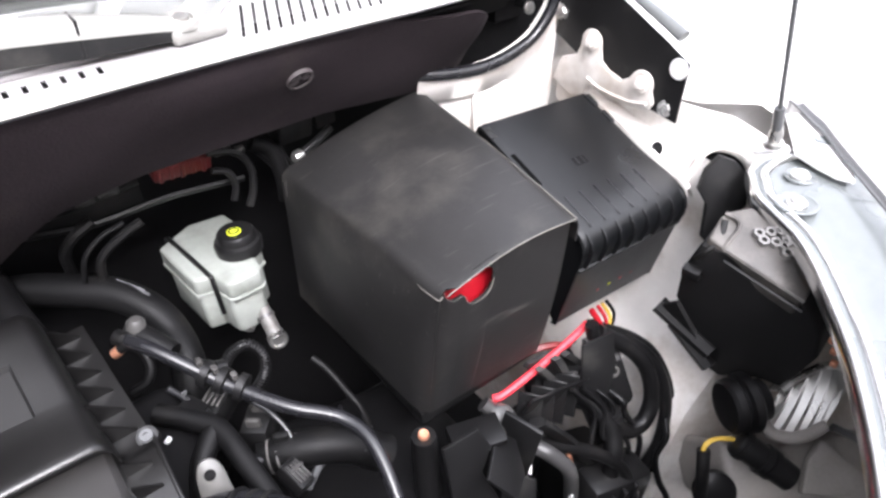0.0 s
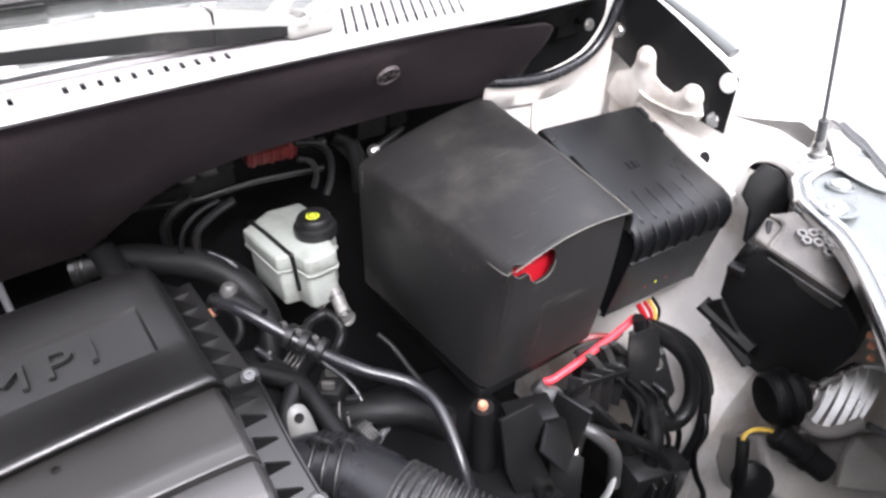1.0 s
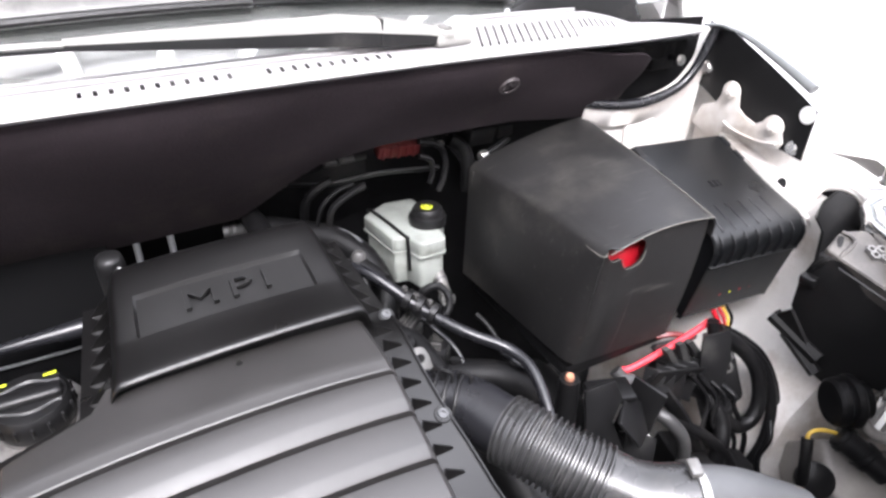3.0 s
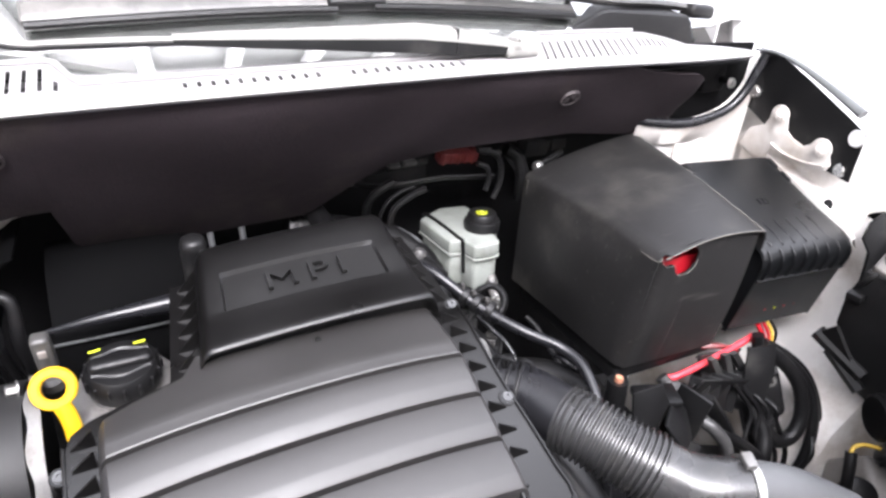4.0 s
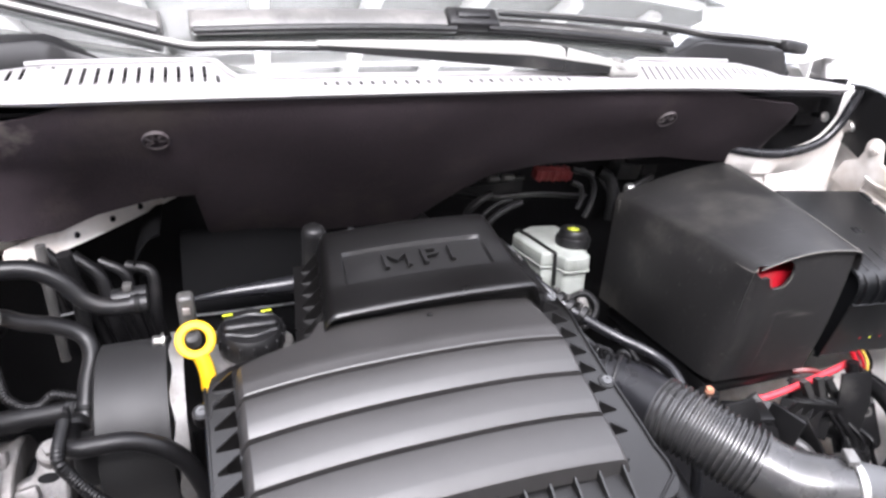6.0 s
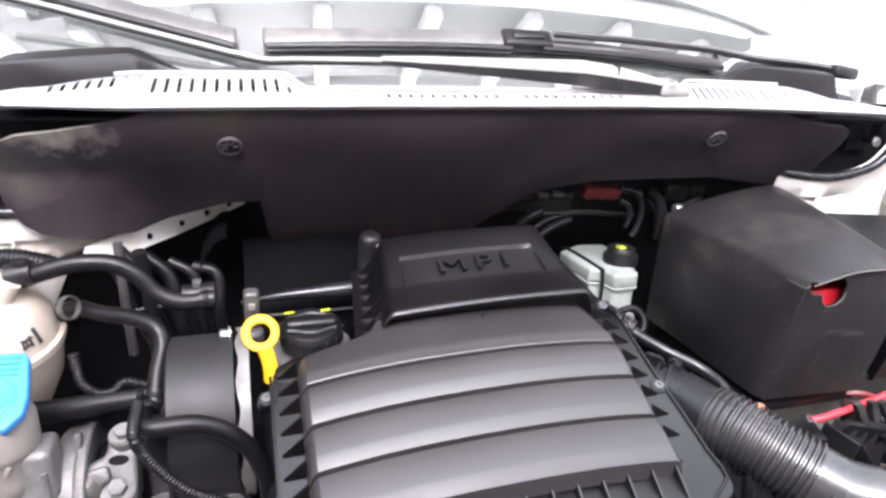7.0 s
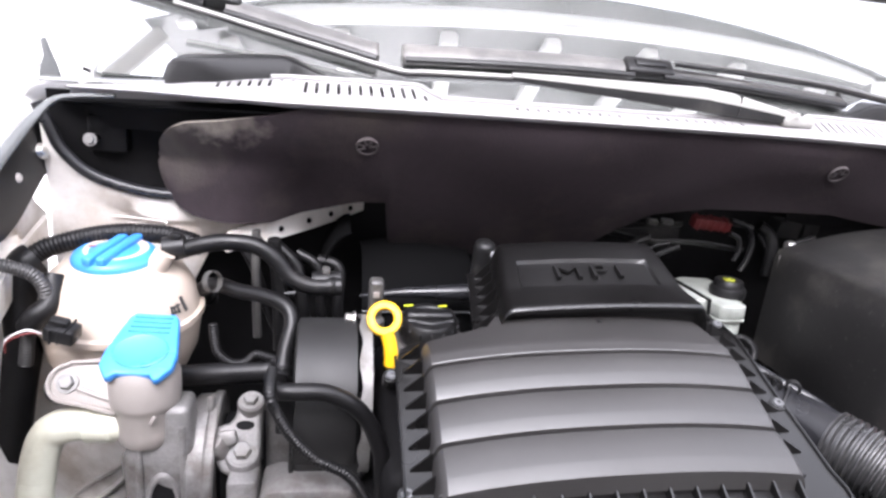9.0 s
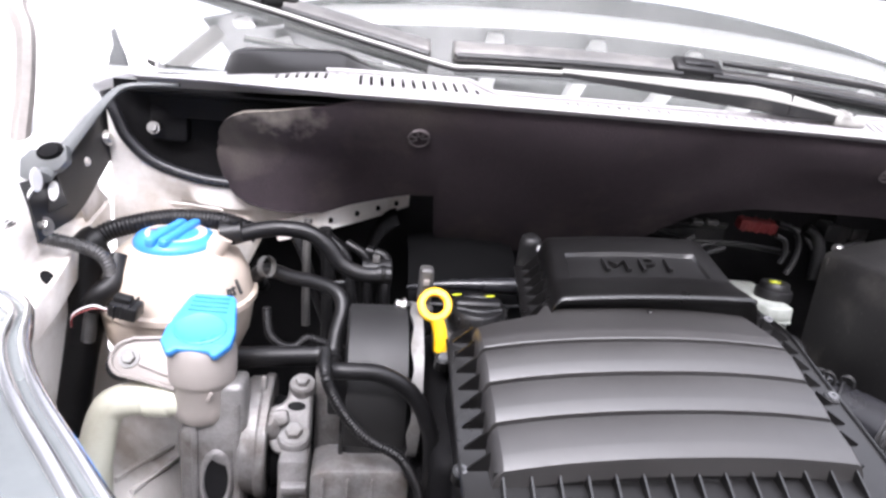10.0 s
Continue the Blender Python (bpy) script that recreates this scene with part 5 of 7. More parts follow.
# ---- intake hose ----
def intake_hose():
    t = thing("intake_hose", (0.2, -0.33, 0.6), "black corrugated intake hose with a clamp", "intake hose")
    part("cuff", tube([(0.075, -0.235, 0.734), (0.112, -0.25, 0.739), (0.135, -0.278, 0.74), (0.154, -0.322, 0.737)], 0.033, 20, 4), SEAL, t)
    part("bellows", tube([(0.152, -0.318, 0.737), (0.165, -0.342, 0.735), (0.187, -0.376, 0.727), (0.213, -0.411, 0.716)], 0.0355, 24, 8, wave=0.0045, pitch=0.0066), BELLOWS, t, "corrugated bellows", smooth=60)
    part("elbow", tube([(0.21, -0.408, 0.717), (0.231, -0.43, 0.709), (0.254, -0.447, 0.708), (0.285, -0.461, 0.707)], 0.035, 24, 5), BELLOWS, t)
    part("end_pipe", tube([(0.278, -0.459, 0.708), (0.33, -0.475, 0.692), (0.40, -0.5, 0.652)], 0.033, 20, 4), PIPEGREY, t, "grey pipe end")
    for x, y, z, r in ((0.11, -0.251, 0.739, 0.0365), (0.119, -0.26, 0.7395, 0.0352), (0.128, -0.27, 0.74, 0.0365)):
        part("clamp", lathe([(0.03, -0.002), (r, -0.0016), (r + 0.0006, 0), (r, 0.0016), (0.03, 0.002)], aim((x, y, z), (0.7, -0.71, 0.02)), 32, False), PLASTIC, t)
    for x, y in ((0.107, -0.25), (0.112, -0.257), (0.128, -0.268)):
        part("latch", tube([(x, y, 0.771), (x - 0.002, y + 0.001, 0.782), (x + 0.003, y - 0.004, 0.786), (x + 0.008, y - 0.008, 0.78), (x + 0.007, y - 0.008, 0.77)], 0.0022, 6, 3), PLASTIC, t)
    part("clamp", lathe([(0.0358, 0), (0.0373, 0.001), (0.0373, 0.009), (0.0358, 0.01)], aim((0.274, -0.457, 0.7075), (0.93, -0.35, -0.1)), 28), STEEL, t, "steel band clamp")
    part("clamp_screw", block((0.012, 0.018, 0.008), pose(0.279, -0.455, 0.747, 10, 0, -20), 0.002), CASTDARK, t)


intake_hose()


# ---- drum, dipstick, oil cap and mount on the engine ----
def drum():
    t = thing("timing_cover", (-0.39, -0.13, 0.55), "black drum-shaped engine cover with a metal edge", "engine cover")
    m = aim((-0.43, -0.125, 0.695), (1, 0, 0))
    part("drum", lathe([(0, 0), (0.086, 0), (0.092, 0.003), (0.093, 0.072), (0, 0.072)], m, 48), DRUM, t)
    part("boss", block((0.022, 0.03, 0.05), pose(-0.437, -0.2, 0.715), 0.004), PLASTIC, t)
    rows = [[V(x, -0.127 - 0.098 * math.sin(a) * (1 + 0.012 * math.sin(9 * a)), 0.695 + 0.098 * math.cos(a)) for x in (-0.354 - 0.002 * math.sin(11 * a), -0.346, -0.341)] for a in np.linspace(-0.4, 2.3, 26)]
    part("edge_plate", sheet(rows, 0.004), CASTDARK, t, "worn cast metal edge")
    hexbolt((-0.362, -0.114, 0.79), (-1, -0.2, 0.2), 0.006, 0.01, t)
    part("lower_cover", block((0.092, 0.05, 0.1), pose(-0.387, -0.176, 0.664), 0.012, 3), DULL, t)
    part("lower_rim", tube([(-0.43, -0.201, 0.66), (-0.43, -0.202, 0.632), (-0.422, -0.203, 0.623), (-0.36, -0.203, 0.623), (-0.348, -0.202, 0.632)], 0.003, 6, 3), PLASTIC, t)


drum()


def dipstick():
    t = thing("dipstick", (-0.32, -0.15, 0.7), "yellow plastic ring handle of the oil dipstick", "dipstick")
    m = aim((-0.327, -0.145, 0.803), (-0.05, -0.85, 0.5))
    part("ring", lathe([(0.0115, -0.0035), (0.0115, 0.0035), (0.0132, 0.005), (0.0192, 0.005), (0.021, 0.003), (0.021, -0.003), (0.0192, -0.005), (0.0132, -0.005), (0.0115, -0.0035)], m, 36, False), YELLOW, t)
    part("stem", tube([(-0.324, -0.152, 0.788), (-0.32, -0.156, 0.776), (-0.318, -0.16, 0.764), (-0.318, -0.161, 0.75)], 0.0085, 10), YELLOW, t)
    o = thing("oil_cap", (-0.27, -0.115, 0.74), "black oil filler cap with yellow marks", "oil cap")
    c = pose(-0.268, -0.11, 0.775, 8, 0, 0)
    part("cap", lathe([(0.036, -0.01), (0.038, 0.0), (0.037, 0.014), (0.033, 0.019), (0, 0.02)], c, 30), PLASTIC, o)
    part("grip", block((0.062, 0.02, 0.012), c @ pose(0, 0, 0.021), 0.006, 3), PLASTIC, o)
    for q in (-1, 1):
        part("ridge", tube([c @ V(x, q * (0.017 + 0.004 * math.cos(x * 110)), 0.0195) for x in np.linspace(-0.028, 0.028, 9)], 0.0025, 6, 1), PLASTIC, o)
    for a in range(16):
        part("knurl", block((0.004, 0.003, 0.014), c @ Matrix.Rotation(radians(22.5 * a), 4, "Z") @ pose(0.0375, 0, 0.007), 0.001, 1), PLASTIC, o)
    for x in (-0.024, 0.02):
        part("mark", block((0.012, 0.003, 0.0008), c @ pose(x, 0.024, 0.0205, -6, 0, 8), 0.0002, 1), LIME, o, "small yellow mark")
    part("neck", lathe([(0.034, -0.05), (0.036, -0.012), (0.03, -0.01)], c, 26), ALU, o)
    part("flange", prism([(-0.05, -0.06), (0.045, -0.06), (0.05, 0.02), (0.03, 0.05), (-0.04, 0.05), (-0.055, 0.0)], 0.03, c @ pose(0, 0, -0.045), 0.006, 3), CASTDARK, o, "grey cast metal flange")
    s = thing("cam_sensor", (-0.33, -0.08, 0.74), "grey plug-in sensor on the engine", "sensor")
    part("plug", block((0.018, 0.018, 0.05), pose(-0.335, -0.095, 0.812, 10, 0, 0), 0.005, 3), ARM, s)
    part("clip", block((0.008, 0.004, 0.009), pose(-0.335, -0.105, 0.818, 10, 0, 0), 0.001), NECK, s)
    part("collar", lathe([(0.009, 0), (0.012, 0.002), (0.012, 0.012), (0.008, 0.016)], pose(-0.335, -0.095, 0.77, 10, 0, 0), 16), ARM, s)


dipstick()


def mount():
    t = thing("engine_mount", (-0.49, -0.18, 0.45), "cast aluminium engine mount with bolts", "engine mount")
    M = stand((-0.483, -0.17, 0.67), (1, 0, 0), (0, 0.48, 0.88))
    arm = [(-0.013, 0.022), (-0.009, 0.034), (0.0, 0.038), (0.01, 0.036), (0.016, 0.018), (0.017, -0.034), (0.012, -0.048), (-0.014, -0.052), (-0.026, -0.048), (-0.038, -0.03), (-0.042, -0.01), (-0.036, 0.003), (-0.02, 0.008), (-0.014, 0.014)]
    part("arm", prism(arm, 0.034, M @ pose(0, 0, -0.034), 0.006, 3), ALU, t)
    part("knuckle", lathe([(0, -0.026), (0.011, -0.026), (0.0145, -0.018), (0.0155, 0.0), (0.014, 0.012), (0.009, 0.018), (0, 0.019)], M @ pose(-0.03, -0.02, -0.006, -28, -20, 0), 26), ALU, t)
    part("web", prism([(-0.034, -0.002), (-0.012, 0.002), (-0.008, -0.014), (-0.022, -0.02)], 0.012, M @ pose(0, 0, -0.002), 0.004, 2), ALU, t)
    part("pad", lathe([(0, 0.004), (0.0175, 0.004), (0.0195, 0.001), (0.0195, -0.01), (0, -0.01)], aim((-0.486, -0.183, 0.645), (0, -0.45, 0.9)), 28), ALU, t)
    hexbolt((-0.486, -0.185, 0.649), (0.0, -0.45, 0.9), 0.0105, 0.009, t, material=CASTDARK)
    part("pad", lathe([(0, 0.004), (0.0145, 0.004), (0.016, 0.001), (0.016, -0.01), (0, -0.01)], aim((-0.48, -0.152, 0.695), (0, -0.4, 0.9)), 28), ALU, t)
    hexbolt((-0.48, -0.154, 0.699), (0.0, -0.4, 0.9), 0.0085, 0.008, t, material=CASTDARK)
    part("hole", lathe([(0, 0.0012), (0.0085, 0.001), (0.009, 0), (0, 0)], M @ pose(-0.002, 0.0055, 0.0002) @ Matrix.Diagonal((1.2, 0.6, 1, 1)), 20), VOID, t)
    part("leg", prism([(-0.5, 0.632), (-0.466, 0.632), (-0.462, 0.5), (-0.5, 0.5)], 0.05, stand((0, -0.168, 0), (1, 0, 0), (0, 0, 1)) @ pose(0, 0, 0), 0.005), ALU, t)
    part("leg_step", block((0.03, 0.012, 0.012), pose(-0.481, -0.222, 0.6, 8, 0, 0), 0.003), ALU, t)
    part("plate", prism([(-0.468, 0.712), (-0.448, 0.716), (-0.437, 0.705), (-0.432, 0.65), (-0.431, 0.56), (-0.464, 0.56)], 0.03, stand((0, -0.17, 0), (1, 0, 0), (0, 0.12, 1)), 0.005), ALU, t)
    part("sump_rib", prism([(-0.462, 0.628), (-0.445, 0.634), (-0.36, 0.634), (-0.35, 0.62), (-0.35, 0.5), (-0.462, 0.5)], 0.06, stand((0, -0.178, 0), (1, 0, 0), (0, 0, 1)), 0.006), ALU, t)
    for x in (-0.448, -0.42, -0.392):
        part("rib", block((0.004, 0.008, 0.08), pose(x, -0.24, 0.585), 0.0015, 1), ALU, t)
    p = thing("power_pump", (-0.57, -0.17, 0.4), "cast aluminium pump housing below the filler", "pump")
    F = stand((0, -0.15, 0), (1, 0, 0), (0, 0, 1))
    body = [(-0.6, 0.705), (-0.57, 0.712), (-0.542, 0.714), (-0.538, 0.66), (-0.54, 0.6), (-0.545, 0.45), (-0.614, 0.45), (-0.614, 0.61), (-0.617, 0.636), (-0.616, 0.655), (-0.604, 0.666)]
    part("housing", prism(body, 0.045, F, 0.01, 3), ALU, p)
    prof = [(0, -0.02), (0.068, -0.02), (0.072, -0.016), (0.0732, 0.0), (0.0755, 0.002), (0.0765, 0.004), (0.0765, 0.011), (0.0745, 0.013), (0, 0.013)]
    part("flange", lathe(prof, aim((-0.531, -0.133, 0.616), (1, 0.02, -0.03)), 44), ALU, p)
    part("ear", block((0.008, 0.012, 0.02), pose(-0.526, -0.15, 0.694, -15, 0, 0), 0.003, 2), ALU, p)
    hollow = aim((-0.572, -0.1965, 0.592), (0.05, -1, 0.1)) @ Matrix.Diagonal((0.8, 1.7, 1, 1))
    # flat near-black disc paints the shade of the hollow
    part("recess", lathe([(0, 0.0006), (0.016, 0.0008), (0.0175, 0.0012), (0.0175, -0.002), (0, -0.002)], hollow, 26), VOID, p, "dark hollow in the casting")
    part("recess_rim", lathe([(0.0165, 0.0), (0.0175, 0.0035), (0.0205, 0.0042), (0.0235, 0.0025), (0.025, -0.001)], hollow, 28, False), ALU, p)
    for x in (-0.597, -0.55):
        part("web", tube([V(x, -0.194, 0.69), V(x + 0.001, -0.196, 0.64), V(x + 0.002, -0.196, 0.56)], 0.004, 8, 3), ALU, p)
    part("pulley", lathe([(0, 0.0), (0.055, 0.0), (0.058, 0.004), (0.056, 0.012), (0.058, 0.02), (0, 0.02)], aim((-0.517, -0.12, 0.6), (1, 0, 0)), 32), VOID, p)


mount()


# ---- hoses and wires ----
def hose(name, label, pts, r, material=None, wave=0.0, pitch=0.005, seg=12, group=""):
    if name not in ("coolant_hose", "thick_hose"):
        return single(name, tube(pts, r, seg, 6, wave, pitch), material or RUBBER, label, "hose" if "hose" in name else "cable", group=group, smooth=60)
    t = thing(name, pts[-1], label, "hose", group)
    part("hose", tube(pts, r, seg, 6, wave, pitch), material or RUBBER, t, smooth=60)
    for a, b in ((pts[0], pts[1]), (pts[-1], pts[-2])):
        a, b = V(*a), V(*b)
        way_in = (b - a).normalized()
        part("end_sleeve", tube([a - way_in * 0.001, a + way_in * 0.016], r * 1.1, seg, 1), PLASTIC, t)
        part("band", lathe([(r * 1.1, 0), (r * 1.16, 0.001), (r * 1.16, 0.005), (r * 1.1, 0.006)], aim(a + way_in * 0.006, way_in), 18, False), DIMRUBBER, t)
    return t


hose("coolant_hose", "black coolant hose from the tank to the engine", [(-0.592, -0.046, 0.848), (-0.575, -0.045, 0.851), (-0.55, -0.044, 0.858), (-0.522, -0.043, 0.862), (-0.489, -0.044, 0.859), (-0.463, -0.048, 0.844), (-0.443, -0.053, 0.821), (-0.416, -0.057, 0.81), (-0.379, -0.057, 0.811)], 0.0108)
hose("coolant_hose", "black hose curving down beside the drum cover", [(-0.555, 0.02, 0.76), (-0.56, 0.0, 0.78), (-0.553, -0.02, 0.793), (-0.535, -0.028, 0.799), (-0.509, -0.042, 0.796), (-0.474, -0.06, 0.796), (-0.446, -0.078, 0.79), (-0.438, -0.092, 0.772), (-0.444, -0.111, 0.747), (-0.447, -0.135, 0.72)], 0.0098)
hose("coolant_hose", "black hose running before the drum cover", [(-0.452, -0.15, 0.725), (-0.45, -0.205, 0.745), (-0.442, -0.232, 0.754), (-0.424, -0.237, 0.756), (-0.393, -0.236, 0.754), (-0.366, -0.236, 0.741), (-0.346, -0.236, 0.719), (-0.334, -0.236, 0.691), (-0.328, -0.236, 0.659), (-0.326, -0.236, 0.56)], 0.0095)
hose("corrugated_hose", "thin corrugated black cable sleeve", [(-0.452, -0.2, 0.762), (-0.45, -0.25, 0.76), (-0.443, -0.252, 0.74), (-0.426, -0.252, 0.71), (-0.401, -0.252, 0.683), (-0.368, -0.252, 0.664), (-0.35, -0.252, 0.64), (-0.338, -0.252, 0.608), (-0.335, -0.252, 0.54)], 0.0056, wave=0.0016, pitch=0.004, seg=10)
hose("corrugated_hose", "thin ribbed black hose behind the mount", [(-0.533, -0.09, 0.77), (-0.531, -0.093, 0.75), (-0.526, -0.099, 0.735), (-0.51, -0.106, 0.725), (-0.493, -0.109, 0.727), (-0.48, -0.11, 0.738), (-0.467, -0.113, 0.737), (-0.45, -0.117, 0.733)], 0.0055, wave=0.0012, pitch=0.004, seg=10)
hose("coolant_hose", "thick black hose below the coolant tank", [(-0.6, -0.1, 0.705), (-0.559, -0.106, 0.708), (-0.509, -0.111, 0.714), (-0.45, -0.116, 0.72)], 0.0135)
hose("wiring_cable", "black taped wiring loom behind the coolant tank", [(-0.56, 0.005, 0.84), (-0.587, 0.006, 0.85), (-0.616, 0.004, 0.856), (-0.665, -0.006, 0.858), (-0.712, -0.017, 0.85), (-0.75, -0.029, 0.836), (-0.765, -0.045, 0.81), (-0.77, -0.06, 0.75), (-0.775, -0.07, 0.6)], 0.0125, wave=0.001, pitch=0.005)
hose("corrugated_hose", "corrugated black cable sleeve from the wing", [(-0.86, -0.125, 0.92), (-0.823, -0.121, 0.878), (-0.807, -0.119, 0.862), (-0.782, -0.116, 0.853), (-0.751, -0.111, 0.845), (-0.725, -0.107, 0.834), (-0.713, -0.107, 0.813), (-0.718, -0.106, 0.784), (-0.736, -0.102, 0.764), (-0.745, -0.1, 0.72)], 0.0078, CABLEGREY, wave=0.0013, pitch=0.0038)

hose("coolant_hose", "black metal pipe running to the battery tray", [(0.1, 0.0, 0.78), (0.125, -0.04, 0.775), (0.169, -0.093, 0.741), (0.21, -0.145, 0.722), (0.252, -0.182, 0.705), (0.262, -0.225, 0.69), (0.25, -0.29, 0.64), (0.24, -0.32, 0.55)], 0.0074, SEAL)


# ---- wipers ----
def on_glass(x, z, off=0.0):
    """A place off metres before the windscreen at that height."""
    base = screen_at(x, (z - 1.052) / 0.643)
    return base + V(0, -0.643, 0.766) * off


def wiper_blade(t, ends, steps=9, rise=0.0):
    """A flat aero blade between two (x, z) places: rubber on the glass, carrier, spoiler in two halves and its joint."""
    (xa, za), (xb, zb) = ends

    def at(f, off, up=0.0):
        z = za + (zb - za) * f + rise * math.sin(math.pi * f)
        return on_glass(xa + (xb - xa) * f, z + up, off)
    rubber = [[at(f, 0.002, -0.006), at(f, 0.007, -0.006), at(f, 0.007, -0.001), at(f, 0.002, -0.001)] for f in np.linspace(0.005, 0.995, steps)]
    part("blade", sheet([r + r[:1] for r in rubber], 0), RUBBER, t, "black rubber blade")
    for f0, f1 in ((0.0, 0.49), (0.56, 1.0)):
        rows = []
        for f in np.linspace(f0, f1, steps):
            k = 1.0 if f0 == 0.0 else 0.75 - 0.3 * f
            rows.append([at(f, 0.006, -0.01 * k), at(f, 0.012, -0.012 * k), at(f, 0.016, -0.008 * k), at(f, 0.0185, -0.002), at(f, 0.018, 0.006 * k), at(f, 0.014, 0.0125 * k), at(f, 0.008, 0.014 * k), at(f, 0.006, -0.01 * k)])
        part("spoiler", sheet(rows, 0.001), SPOILER if f0 == 0.0 else ARM, t, "dusty spoiler of the blade", smooth=40)
        part("carrier", tube([at(f, 0.0155, -0.0105 if f0 == 0.0 else -0.008) for f in np.linspace(f0, f1, 7)], 0.0052, 8, 2), PLASTIC, t, "black lower edge")
        for f in (f0 if f0 == 0.0 else f1,):
            part("end_cap", block((0.008, 0.03, 0.013), Matrix.Translation(at(f, 0.0105, 0.002)) @ pose(0, 0, 0, 40, 0, 0), 0.003, 2), ARM, t)
    part("joint", block((0.078, 0.034, 0.018), Matrix.Translation(at(0.53, 0.015, 0.002)) @ pose(0, 0, 0, 40, math.degrees(-math.atan2(zb - za, xb - xa)), 0), 0.006, 3), PLASTIC, t)
    part("joint_cover", block((0.05, 0.016, 0.008), Matrix.Translation(at(0.53, 0.024, 0.003)) @ pose(0, 0, 0, 40, 0, 0), 0.004, 2), PLASTIC, t)
    return at


def wiper_arm():
    t = thing("wiper", (0.25, 0.0, 1.05), "dusty wiper arm, paled by painted sky sheen, with a dark blade", "wiper", "wipers")
    # broad cast arm, tapering to the rod
    stations = [(0.262, 0.004, 1.060, 0.013, 0.008), (0.225, 0.006, 1.066, 0.014, 0.012), (0.165, 0.010, 1.073, 0.015, 0.018), (0.12, 0.012, 1.078, 0.014, 0.018),
                (0.0, 0.02, 1.083, 0.011, 0.013), (-0.1, 0.026, 1.087, 0.008, 0.009), (-0.157, 0.03, 1.089, 0.006, 0.006)]
    def loft(profile):
        return [[V(x, y + w * c, z + h * d) for c, d in profile] for x, y, z, w, h in stations]
    # sky-lit top in pale grey, shaded front edge as a separate black skirt
    part("arm", sheet(loft(((-1.04, 0.1), (-1.02, 0.3), (-0.93, 0.6), (-0.7, 0.85), (0.4, 1.0), (0.95, 0.6), (1.0, -0.8))), 0.0012), WIPER, t, "dusty top of the arm with sky sheen in its colour", smooth=50)
    part("arm_skirt", sheet(loft(((-0.7, -0.9), (-0.97, -0.8), (-0.98, 0.1), (-0.9, 0.4))), 0.0012), PLASTIC, t, "black lower edge of the arm", smooth=50)
    part("hinge_gap", block((0.0025, 0.031, 0.03), pose(0.168, 0.01, 1.075, 0, 4, 0), 0.0006, 1), PLASTIC, t)
    part("knuckle", block((0.052, 0.028, 0.016), pose(0.262, 0.004, 1.058, 0, 0, 4), 0.006, 3), WIPER, t)
    part("dish", lathe([(0.0095, 0.004), (0.0105, 0.0095), (0.0145, 0.009), (0.016, 0.004)], aim((0.252, 0.004, 1.062), (0, -0.2, 1)), 24, False), WIPER, t)
    part("nut", lathe([(0, 0.012), (0.004, 0.012), (0.0065, 0.011), (0.0068, 0.004), (0.0085, 0.003), (0.009, 0), (0, 0)], aim((0.252, 0.004, 1.062), (0, -0.2, 1)), 12), STEEL, t)
    rod = [(-0.14, 0.03, 1.089), (-0.2, 0.046, 1.088), (-0.27, 0.066, 1.0857), (-0.301, 0.075, 1.0845), (-0.34, 0.083, 1.0915), (-0.376, 0.091, 1.0993), (-0.467, 0.114, 1.1187), (-0.55, 0.137, 1.1373), (-0.62, 0.155, 1.152)]
    part("rod", tube(rod, 0.0062, 8, 5, flat=0.6, up=(0, 0, 1)), WIPER, t)
    part("rod_edge", tube([V(*p) + V(0, -0.003, -0.0042) for p in rod], 0.0032, 6, 5), PLASTIC, t)
    wiper_blade(t, ((-0.338, 1.097), (-0.78, 1.193)))
    return t


wiper_arm()


def wiper_far():
    t = thing("wiper", (0.62, 0.07, 1.06), "black wiper with a flat aero blade on the windscreen", "wiper", "wipers")
    wiper_blade(t, ((-0.2975, 1.0985), (0.402, 1.08)), 11, 0.0135)
    arm = [on_glass(0.11, 1.106, 0.03), on_glass(0.16, 1.104, 0.03), on_glass(0.22, 1.101, 0.03), on_glass(0.354, 1.0915, 0.03), on_glass(0.42, 1.087, 0.026), on_glass(0.483, 1.082, 0.022), on_glass(0.57, 1.077, 0.02), V(0.65, 0.085, 1.084)]
    part("arm", tube(arm, 0.006, 8, 4, flat=0.5, up=(0, 0, 1), ends=(0.4, 2.2)), ARM, t)
    part("arm_edge", tube([p + V(0, -0.004, -0.005) for p in arm], 0.003, 6, 4), PLASTIC, t)
    part("arm_cap", block((0.06, 0.03, 0.022), pose(0.645, 0.086, 1.08, 0, 6, 8), 0.008, 3), PLASTIC, t)


wiper_far()

